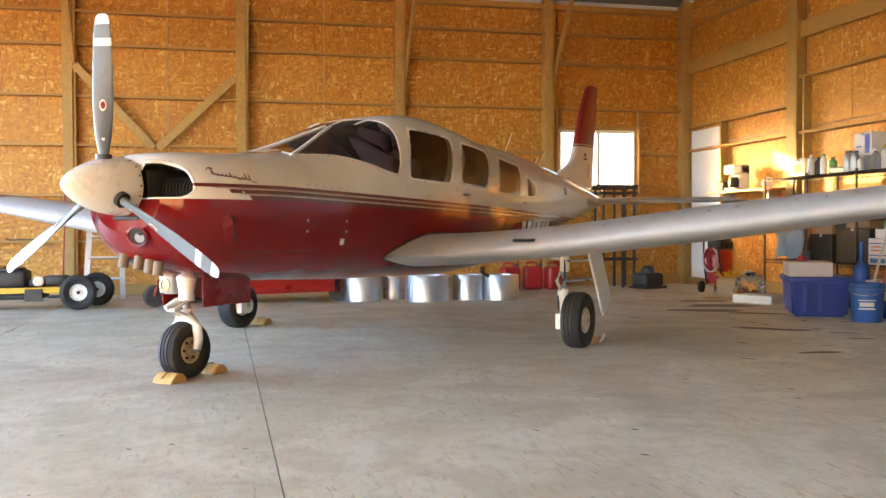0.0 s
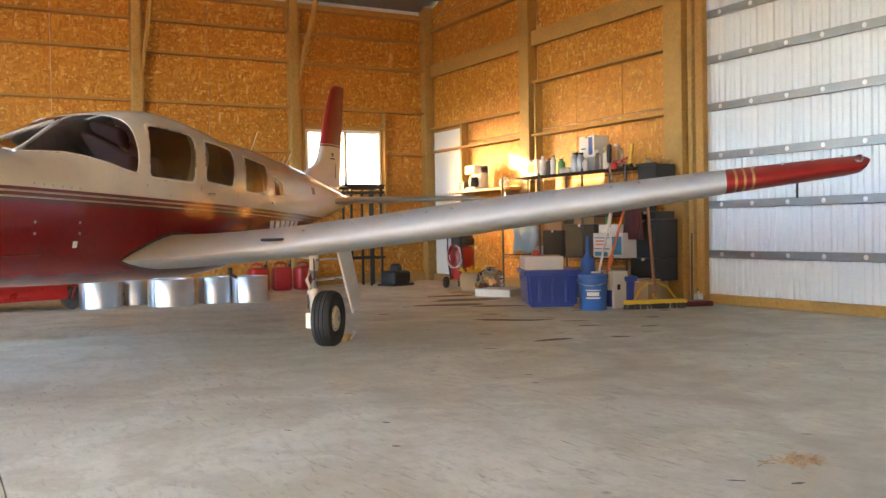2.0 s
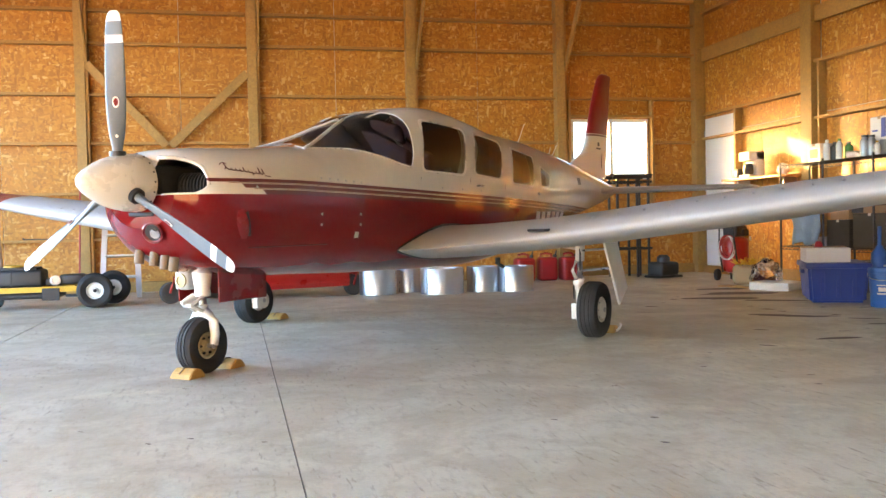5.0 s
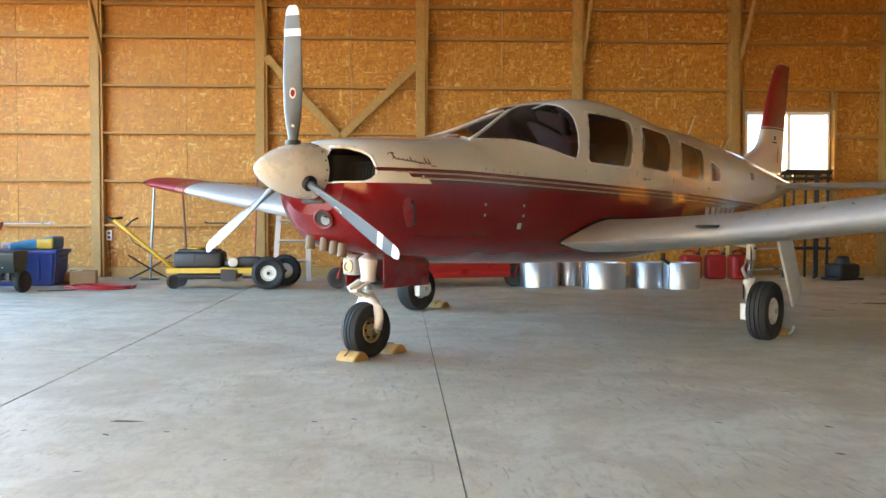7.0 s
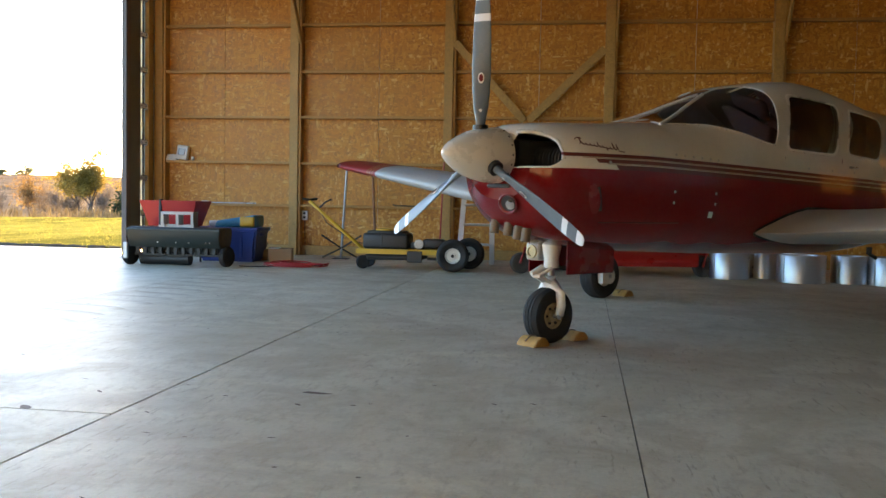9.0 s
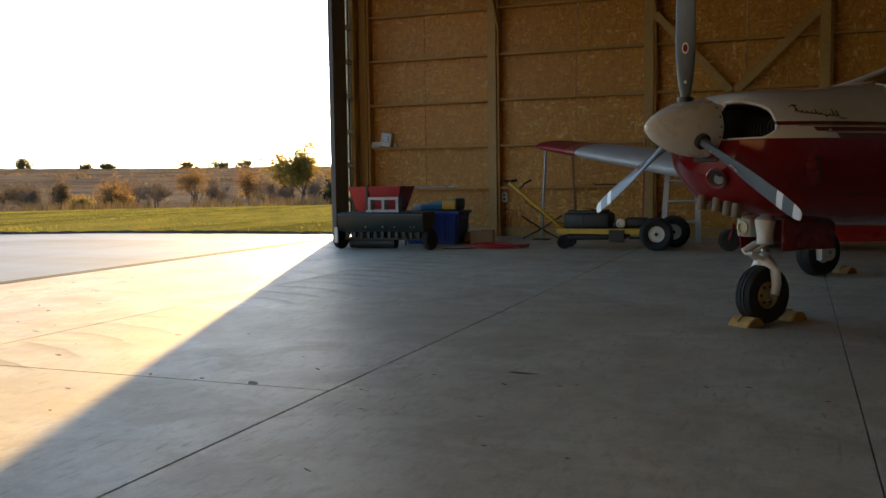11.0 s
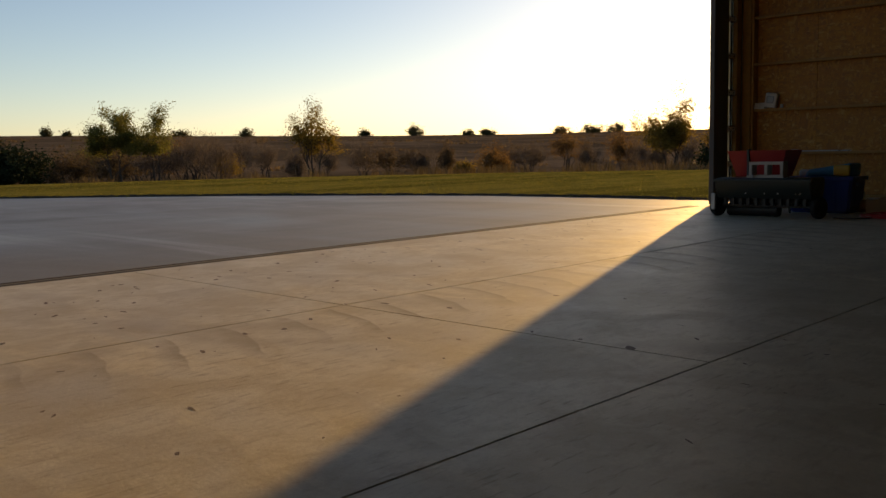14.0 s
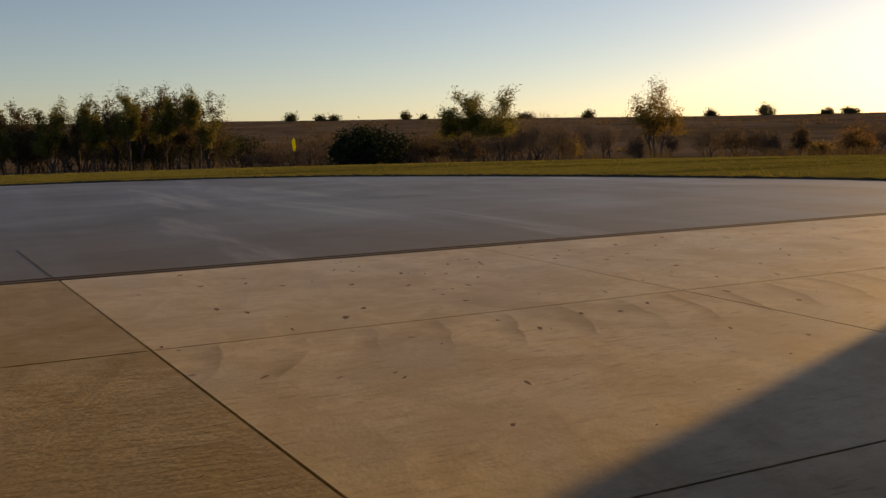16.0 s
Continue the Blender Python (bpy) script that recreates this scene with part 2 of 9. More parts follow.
    col = n.mix(n.rng(sp, 0.012, 0.035, 0.75, 0.0), col, (0.05, 0.045, 0.04))
    h = n.math("ADD", n.math("MULTIPLY", n.noise(18.0, 6, 0.7), 0.8), n.math("MULTIPLY", fine, 0.4))
    if rough:
        broom = n.noise(14.0, 5, 0.7, n.mapping((3.0, 0.5, 1), (0, 0, 8)), 0.4)
        h = n.math("ADD", h, n.math("MULTIPLY", broom, rough))
    n.bump(h, relief, 0.008)
    r = n.rng(n.math("ADD", n.math("MULTIPLY", mid, 0.6), n.math("MULTIPLY", streak, 0.4)), 0.35, 0.65, polish - 0.06, polish + 0.16)
    return n.done(col, r)


def make_apron():
    """Smooth weathered concrete: sky sheen painted as bluish tone and pale streaks, tracked-in brown dirt by the sill.
    """
    n = Nodes("apron_concrete")
    x, _y, _z = n.xyz()
    broad = n.noise(0.22, 5, 0.6, dist=0.8)
    pale_streak = n.noise(0.55, 5, 0.6, n.mapping((0.16, 1.0, 1), (0, 0, -58)), 0.6)
    drag = n.noise(0.9, 5, 0.65, n.mapping((1.0, 0.10, 1), (0, 0, -8)), 0.4)
    fine = n.noise(30.0, 4, 0.6)
    col = n.mix(n.rng(broad, 0.38, 0.62, 0, 1), (0.078, 0.087, 0.104), (0.138, 0.148, 0.168))
    # browner towards the sill: tracked dirt, and less of the painted blue sheen
    dirt = n.rng(n.math("ADD", x, n.math("MULTIPLY", broad, 9.0)), -9.5, -3.5, 0.0, 0.85)
    col = n.mix(dirt, col, (0.125, 0.102, 0.074))
    col = n.mix(n.rng(drag, 0.46, 0.62, 0, 0.45), col, (0.055, 0.052, 0.05))
    # pale streaks put the sky's reflection into the colour
    col = n.mix(n.rng(pale_streak, 0.57, 0.66, 0, 0.75), col, (0.27, 0.255, 0.24))
    col = n.mix(n.rng(fine, 0.4, 0.7, 0, 0.35), col, (0.05, 0.047, 0.044))
    n.bump(fine, 0.08, 0.004)
    return n.done(col, n.rng(n.math("ADD", n.math("MULTIPLY", broad, 0.5), n.math("MULTIPLY", pale_streak, 0.5)), 0.36, 0.64, 0.62, 0.42), 0.0, Specular_IOR_Level=0.5)


OSB = make_osb()
STUD = make_lumber("spruce_lumber", (0.43, 0.24, 0.066))
GIRT = make_lumber("pine_girt_lumber", (0.45, 0.225, 0.052))
CONCRETE = make_concrete("hangar_concrete", (0.635, 0.595, 0.455), 0.50, 1.0, 0.0, 0.28)
ROUGH_CONCRETE = make_concrete("broomed_concrete", (0.43, 0.39, 0.275), 0.6, 0.4, 2.0, 0.6)
APRON = make_apron()
STRIP = worn("dirty_brown_concrete", (0.088, 0.076, 0.062), 0.7, 0.0, 3.0, 0.45, 0.15)
JOINT = worn("dark_joint", (0.05, 0.045, 0.04), 0.9)
SKIN = worn("white_painted_steel_sheet", (0.64, 0.68, 0.72), 0.38, 0.0, 2.0, 0.08, 0.03)
GALV = worn("galvanised_girt_steel", (0.36, 0.37, 0.38), 0.42, 0.85, 5.0, 0.3, 0.05)
# dark grey for the unseen south wall, so it bounces little light
BOUNCE_LINER = worn("dark_bounce_liner", (0.13, 0.13, 0.13), 0.6, 0.2, 3.0, 0.25, 0.05)
ROOF = worn("grey_roof_steel", (0.30, 0.30, 0.31), 0.5, 0.6, 2.0, 0.25, 0.05)
DOORPAINT = worn("grey_white_door_paint", (0.72, 0.73, 0.74), 0.45, 0.0, 2.0, 0.08, 0.03)
VINYL = worn("white_vinyl", (0.8, 0.8, 0.8), 0.4, 0.0, 4.0, 0.05, 0.02)


def make_glass(name, tint=(1, 1, 1), rough=0.0, alpha_trans=1.0):
    n = Nodes(name)
    return n.done(tint, rough, 0.0, Transmission_Weight=alpha_trans, IOR=1.45)


PANE = make_glass("window_glass", (0.97, 0.98, 0.98))


# ---------------------------------------------------------------- hangar shell
XL, XR, YB, YF, EAVE, RIDGE = -6.72, 7.92, 8.16, -8.16, 4.58, 7.2
WALL_GIRTS = (0.78, 1.46, 2.18, 2.90, 3.63, 4.12)
POSTS_X = (-4.35, -1.89, 0.54, 2.96, 5.41)
WIN = (5.62, 6.98, 1.58, 2.57)          # x0, x1, z0, z1


def build_floor():
    bm = bmesh.new()
    box(bm, XL - 0.03, YF - 0.2, -0.3, XR + 0.2, YB + 0.2, -0.012)
    fl = tagged(part("floor", bm, JOINT), "grey concrete hangar floor with saw-cut joints, dusty and stained", "floor", kind="structure")
    k1, g = -2.487, 0.006

    def k2(x):
        return -5.50 - 0.098 * (-4.12 - x)

    def slab(poly, mat=CONCRETE):
        b = bmesh.new()
        top = [b.verts.new((x, y, 0.0)) for x, y in poly]
        bot = [b.verts.new((x, y, -0.012)) for x, y in poly]
        b.faces.new(top)
        for i in range(len(poly)):
            j = (i + 1) % len(poly)
            b.faces.new((top[i], bot[i], bot[j], top[j]))
        part("floor_slab", b, mat, fl)

    x1, x2, x3, x4 = 0.44, -1.711, -4.12, XL - 0.03
    lo, hi = YF - 0.2, YB + 0.2
    slab(((x1 + 0.003, lo), (XR + 0.2, lo), (XR + 0.2, hi), (x1 + 0.003, hi)))
    slab(((x2 + g, lo), (x1 - 0.003, lo), (x1 - 0.003, hi), (x2 + g, hi)))
    for a, b in ((x3, x2), (x4 - g, x3)):
        slab(((a + g, k1 + g), (b - g, k1 + g), (b - g, hi), (a + g, hi)))
        slab(((a + g, k2(a) - 0 + g), (b - g, k2(b) + g), (b - g, k1 - g), (a + g, k1 - g)))
        slab(((a + g, lo), (b - g, lo), (b - g, k2(b) - g), (a + g, k2(a) - g)), ROUGH_CONCRETE)
    return fl


def build_back_wall():
    # outer steel skin with the window opening left free
    bm = bmesh.new()
    x0, x1, z0, z1 = WIN
    a, b = YB + 0.075, YB + 0.10
    for q in ((XL - 0.1, 0, x0, EAVE + 0.112), (x1, 0, XR + 0.14, EAVE + 0.112), (x0, 0, x1, z0), (x0, z1, x1, EAVE + 0.112)):
        box(bm, q[0], a, q[1], q[2], b, q[3])
    w = tagged(part("wall_north", bm, SKIN), "long post-frame hangar wall lined with orange strand board between timber posts", "wall", kind="structure")
    # strand board sheets, two columns and two rows a bay
    edges = [XL + 0.02, *POSTS_X, XR - 0.02]
    for i in range(len(edges) - 1):
        l, r = edges[i], edges[i + 1]
        mid = (l + r) / 2 + (-0.04, 0.1, 0.16, 0.05, -0.12, 0.06)[i]
        for c0, c1 in ((l, mid), (mid, r)):
            for r0, r1 in ((0.14, 2.17), (2.175, EAVE)):
                cuts = [(c0, c1, r0, r1)]
                if i == len(edges) - 2:
                    cuts = []
                    for s0, s1, t0, t1 in ((c0, min(c1, x0), r0, r1), (max(c0, x1), c1, r0, r1), (max(c0, x0), min(c1, x1), r0, min(r1, z0)), (max(c0, x0), min(c1, x1), max(r0, z1), r1)):
                        if s1 - s0 > 0.03 and t1 - t0 > 0.03:
                            cuts.append((s0, s1, t0, t1))
                for s0, s1, t0, t1 in cuts:
                    bb = bmesh.new()
                    box(bb, s0 + 0.003, YB + 0.045, t0 + 0.002, s1 - 0.003, YB + 0.06, t1 - 0.002)
                    part("strand_board", bb, OSB, w)
    # girts laid flat between the posts
    for i in range(len(edges) - 1):
        l, r = edges[i] + 0.075, edges[i + 1] - 0.075
        for k, z in enumerate(WALL_GIRTS):
            if i == 5 and z0 - 0.05 < z < z1 - 0.3:
                spans = ((l, x0 - 0.05), (x1 + 0.05, r))
            else:
                spans = ((l, r),)
            for s0, s1 in spans:
                if s1 - s0 > 0.06:
                    dz = 0.008 * math.sin(7 * i + 3 * k)
                    bb = soft_box(s0, YB - 0.085, z - 0.02 + dz, s1, YB + 0.042, z + 0.02 + dz, 0.003, 1)
                    part("girt", bb, GIRT, w)
        part("top_plate", soft_box(l, YB - 0.10, EAVE - 0.09, r, YB + 0.042, EAVE, 0.004, 1), GIRT, w)
        part("bottom_board", soft_box(l, YB - 0.02, 0.0, r, YB + 0.042, 0.15, 0.004, 1), STUD, w)
    for x in (XL + 0.1, *POSTS_X, XR - 0.07):
        part("post", soft_box(x - 0.07, YB - 0.14, 0, x + 0.07, YB + 0.04, EAVE + 0.1, 0.006, 1), STUD, w)
        part("nailer", soft_box(x + 0.072, YB - 0.11, 0.0, x + 0.108, YB + 0.042, EAVE - 0.1, 0.003, 1), GIRT, w)
    # crossed wind braces in one bay
    for a0, b0 in (((-1.80, 3.33), (-0.72, 2.14)), ((0.46, 3.22), (-0.66, 2.14))):
        d = Vector((b0[0] - a0[0], 0, b0[1] - a0[1]))
        m = Matrix.Translation((a0[0], YB - 0.125, a0[1])) @ Matrix.Rotation(-math.atan2(d.z, d.x), 4, "Y")
        part("brace", soft_box(0, -0.018, -0.06, d.length, 0.02, 0.06, 0.003, 1, m), STUD, w)
    # short studs round the window and the far right bay
    for x, t0, t1 in ((x1 + 0.05, 0.80, 2.88), (x0 - 0.05, 1.48, 2.88)):
        part("window_stud", soft_box(x - 0.02, YB - 0.08, t0, x + 0.02, YB + 0.042, t1, 0.003, 1), STUD, w)
    part("window_header", soft_box(x0 - 0.03, YB - 0.08, z1 + 0.02, x1 + 0.03, YB + 0.042, z1 + 0.06, 0.003, 1), STUD, w)
    part("window_sill_board", soft_box(x0 - 0.03, YB - 0.08, z0 - 0.07, x1 + 0.03, YB + 0.042, z0 - 0.03, 0.003, 1), STUD, w)
    return w


def make_sun_filter():
    """Unseen cloth, about half of it open, added to dim the window's sunlight."""
    n = Nodes("sun_filter_cloth")
    n.done((0.12, 0.12, 0.125), 0.6)
    tr = n.t.nodes.new("ShaderNodeBsdfTransparent")
    mx = n.t.nodes.new("ShaderNodeMixShader")
    mx.inputs[0].default_value = 0.42
    n.link(n.b.outputs[0], mx.inputs[1])
    n.link(tr.outputs[0], mx.inputs[2])
    n.link(mx.outputs[0], n.t.nodes["Material Output"].inputs[0])
    return n.mat


SUN_FILTER = make_sun_filter()


def build_window():
    x0, x1, z0, z1 = WIN
    e = tagged(new("window_1"), "white vinyl sliding window with two bright panes", "window", kind="structure")
    bm = bmesh.new()
    t, xm = 0.045, (x0 + x1) / 2 + 0.02
    for q in ((x0, z0, x1, z0 + t), (x0, z1 - t, x1, z1), (x0, z0 + t, x0 + t, z1 - t), (x1 - t, z0 + t, x1, z1 - t), (xm - 0.03, z0 + t, xm + 0.03, z1 - t)):
        box(bm, q[0], YB + 0.0, q[1], q[2], YB + 0.09, q[3])
    part("window_frame", bm, VINYL, e)
    for a, b in ((x0 + t, xm - 0.03), (xm + 0.03, x1 - t)):
        bm = bmesh.new()
        box(bm, a, YB + 0.04, z0 + t, b, YB + 0.046, z1 - t)
        p = part("pane", bm, PANE, e)
        p.visible_shadow = False
    # added sheet outside the panes that weakens the sun patch indoors
    bm = bmesh.new()
    box(bm, x0 + t, YB + 0.082, z0 + t, x1 - t, YB + 0.083, z1 - t)
    part("insect_screen", bm, SUN_FILTER, e, "unseen grey sheet added to dim the sun through the window")
    return e


def build_right_wall():
    bm = bmesh.new()
    a, b = XR + 0.075, XR + 0.10
    box(bm, a, 1.75, 0, b, YB + 0.1, EAVE)
    # gable above the doors
    f0 = [bm.verts.new((a, y, z)) for y, z in ((YB + 0.1, EAVE), (0, RIDGE), (YF - 0.1, EAVE))]
    f1 = [bm.verts.new((b, y, z)) for y, z in ((YB + 0.1, EAVE), (0, RIDGE), (YF - 0.1, EAVE))]
    bm.faces.new(f0)
    bm.faces.new(f1)
    box(bm, a, -7.2, 4.25, b, 1.75, EAVE)
    box(bm, a, YF - 0.1, 0, b, -7.2, EAVE)
    w = tagged(part("wall_east", bm, SKIN), "gable end wall of strand board with timber posts and girts", "wall", kind="structure")
    posts = ((YB - 0.08, 0.10), (5.03, 0.24), (1.98, 0.30))
    for c, wd in posts:
        part("post", soft_box(XR - 0.12, c - wd / 2, 0, XR + 0.04, c + wd / 2, EAVE + 0.9, 0.006, 1), STUD, w)
    part("jamb_trim", soft_box(XR - 0.02, 1.60, 0.0, XR + 0.06, 1.72, EAVE, 0.006, 1), GIRT, w)
    part("jamb_trim", soft_box(XR - 0.05, 1.74, 0.0, XR + 0.05, 1.81, EAVE, 0.006, 1), STUD, w)
    # sheets
    for l, r, cuts in ((5.15, 8.10, (6.35,)), (2.13, 4.91, (3.05, 4.0))):
        c = [l, *cuts, r]
        for s0, s1 in zip(c, c[1:]):
            for t0, t1 in ((0.14, 2.30), (2.305, 3.60), (3.605, EAVE)):
                d0, d1 = s0, s1
                if l > 5 and t0 < 2.3:
                    if s1 > 7.0 > s0:
                        d1 = 6.95
                    elif s0 >= 7.0:
                        continue
                bb = bmesh.new()
                box(bb, XR + 0.045, d0 + 0.003, t0 + 0.002, XR + 0.06, d1 - 0.003, t1 - 0.002)
                part("strand_board", bb, OSB, w)
        bb = bmesh.new()
        y0, y1 = l, r
        zz = lambda y: EAVE + (RIDGE - EAVE) * (1 - abs(y) / 8.26) + 0.07
        q = [(y0, EAVE + 0.01), (y1, EAVE + 0.01), (y1, zz(y1)), (y0, zz(y0))]
        f0 = [bb.verts.new((XR + 0.045, y, max(z, EAVE + 0.02) if k > 1 else z)) for k, (y, z) in enumerate(q)]
        f1 = [bb.verts.new((XR + 0.06, v.co.y, v.co.z)) for v in f0]
        bb.faces.new(f0)
        bb.faces.new(f1)
        for k in range(4):
            bb.faces.new((f0[k], f0[(k + 1) % 4], f1[(k + 1) % 4], f1[k]))
        part("strand_board", bb, OSB, w)
    # girts and the deep beam
    for y0, y1, zs in ((5.15, 7.95, (2.22, 2.62, 4.3)), (5.15, 6.9, (1.50,)), (2.13, 4.91, (2.22, 2.98, 4.3, 0.78))):
        for z in zs:
            part("girt", soft_box(XR - 0.085, y0, z - 0.02, XR + 0.042, y1, z + 0.02, 0.003, 1), GIRT, w)
    for y0, y1 in ((5.15, 7.98), (2.13, 4.91)):
        part("beam", soft_box(XR - 0.06, y0, 3.50, XR - 0.02, y1, 3.72, 0.004, 1), STUD, w)
        part("bottom_board", soft_box(XR - 0.02, y0, 0.0, XR + 0.042, y1 if y1 < 5 else 6.95, 0.15, 0.004, 1), STUD, w)
    part("stud", soft_box(XR - 0.08, 4.80, 0.0, XR + 0.042, 4.84, 2.96, 0.003, 1), STUD, w)
    part("stud", soft_box(XR - 0.08, 6.90, 0.0, XR + 0.042, 6.95, 2.6, 0.003, 1), STUD, w)
    return w


def build_side_door():
    e = tagged(new("door_1"), "closed grey-white steel walk door in the hangar corner", "door", kind="structure")
    part("door_leaf", soft_box(XR - 0.01, 6.98, 0.12, XR + 0.035, 7.96, 2.55, 0.006, 1), DOORPAINT, e)
    part("threshold", soft_box(XR - 0.06, 6.95, 0.0, XR + 0.05, 7.98, 0.118, 0.004, 1), STUD, e)
    bm = bmesh.new()
    rod(bm, (XR - 0.01, 7.06, 1.15), (XR - 0.07, 7.06, 1.15), 0.012)
    lathe(bm, [(0, -0.035), (0.022, -0.03), (0.03, 0.0), (0.022, 0.025), (0, 0.03)], (1, 0, 0), (XR - 0.08, 7.06, 1.15), 14)
    part("door_knob", bm, GALV, e, "small steel knob", True)
    for z in (0.4, 1.4, 2.3):
        bm = bmesh.new()
        rod(bm, (XR - 0.015, 7.965, z - 0.05), (XR - 0.015, 7.965, z + 0.05), 0.008)
        part("hinge", bm, GALV, e)
    return e


def ribbed_sheet(y0, y1, z0, z1, x, side):
    """Steel siding with trapezoid ribs, at x, ribs towards side (+1 or -1)."""
    bm = bmesh.new()
    prof, y = [], y0
    pitch = 0.2286
    while y < y1 - 1e-4:
        for dy, h in ((0.0, 0.0), (0.012, 0.018), (0.035, 0.018), (0.047, 0.0), (0.10, 0.0), (0.105, 0.008), (0.118, 0.008), (0.123, 0.0), (0.165, 0.0), (0.170, 0.008), (0.183, 0.008), (0.188, 0.0)):
            if y + dy <= y1:
                prof.append((y + dy, h))
        y += pitch
    prof.append((y1, 0.0))
    a = [bm.verts.new((x - side * h, yy, z0)) for yy, h in prof]
    b = [bm.verts.new((x - side * h, yy, z1)) for yy, h in prof]
    for i in range(len(prof) - 1):
        bm.faces.new((a[i], a[i + 1], b[i + 1], b[i]))
    c = [bm.verts.new((x + side * 0.004, yy, zz)) for yy, zz in ((y0, z0), (y1, z0), (y1, z1), (y0, z1))]
    bm.faces.new(c)
    return bm


def build_sliding_door(name, x, inward, y0, y1, zs, label, foot):
    """Steel-skinned sliding door with girts on its inner face. inward: +1 if the room lies at greater x."""
    e = tagged(new(name), label, "hangar door", kind="structure")
    part("steel_sheet", ribbed_sheet(y0, y1, 0.10, 4.2, x, -inward), SKIN, e)
    bolt = None
    for z in zs:
        xa, xb = sorted((x + inward * 0.02, x + inward * 0.06))
        bm = soft_box(xa, y0 + 0.02, z - 0.045, xb, y1 - 0.02, z + 0.045, 0.004, 1)
        g = part("girt", bm, GALV, e)
        y = y1 - 0.30
        k = 0
        while y > y0 + 0.1:
            if bolt is None:
                bm = bmesh.new()
                lathe(bm, [(0.026, 0.0), (0.026, 0.003), (0.016, 0.006), (0, 0.007)], (inward, 0, 0), (0, 0, 0), 12)
                bolt = part("washer", bm, VINYL, g, "pale round washer")
                bolt.matrix_basis = pose(x + inward * 0.061, y, z)
            else:
                again(bolt, pose(x + inward * 0.061, y, z), g)
            y -= 0.44 if k % 2 == 0 else 0.47
            k += 1
    xa, xb = sorted((x - inward * 0.01, x + inward * 0.07))
    if foot:
        part("bottom_rail", soft_box(xa, y0, 0.0, xb, y1, 0.105, 0.005, 1), STUD, e)
    else:
        part("bottom_rail", soft_box(xa, y0, 0.05, xb, y1, 0.13, 0.004, 1), GALV, e)
    part("top_rail", soft_box(xa, y0, 4.2, xb, y1, 4.3, 0.005, 1), GALV, e)
    return e


def build_left_gable():
    bm = bmesh.new()
    a, b = XL - 0.10, XL - 0.075
    f0 = [bm.verts.new((a, y, z)) for y, z in ((YB + 0.1, EAVE), (0, RIDGE), (YF - 0.1, EAVE))]
    f1 = [bm.verts.new((b, y, z)) for y, z in ((YB + 0.1, EAVE), (0, RIDGE), (YF - 0.1, EAVE))]
    bm.faces.new(f0)
    bm.faces.new(f1)
    box(bm, a, YF - 0.1, 4.25, b, YB + 0.1, EAVE)
    box(bm, a, 7.85, 0, b, YB + 0.1, 4.25)
    box(bm, a, YF - 0.1, 0, b, YF + 0.1, 4.25)
    w = tagged(part("wall_west", bm, SKIN), "gable end above the wide open hangar doorway", "wall", kind="structure")
    part("door_header", soft_box(XL - 0.07, -7.2, 4.22, XL + 0.05, YB - 0.16, 4.5, 0.006, 1), STUD, w)
    part("corner_post", soft_box(XL - 0.06, 7.84, 0, XL + 0.03, 8.0, EAVE, 0.006, 1), STUD, w)
    return w


def build_front_wall():
    bm = bmesh.new()
    box(bm, XL - 0.1, YF - 0.1, 0, XR + 0.14, YF - 0.075, EAVE + 0.112)
    # closing wall out of view; its dark lining is made up to hold down bounce
    w = tagged(part("wall_south", bm, SKIN), "unseen long hangar wall between timber posts, lined dark to cut bounced light", "wall", kind="structure")
    for i in range(6):
        l = XL + 0.02 + i * 2.44
        for c0 in (l, l + 1.22):
            bb = bmesh.new()
            box(bb, c0 + 0.003, YF - 0.06, 0.0, min(c0 + 1.217, XR), YF - 0.045, EAVE)
            part("liner_sheet", bb, BOUNCE_LINER, w)
        part("post", soft_box(l - 0.07, YF - 0.04, 0, l + 0.07, YF + 0.14, EAVE, 0.006, 1), STUD, w)
    return w


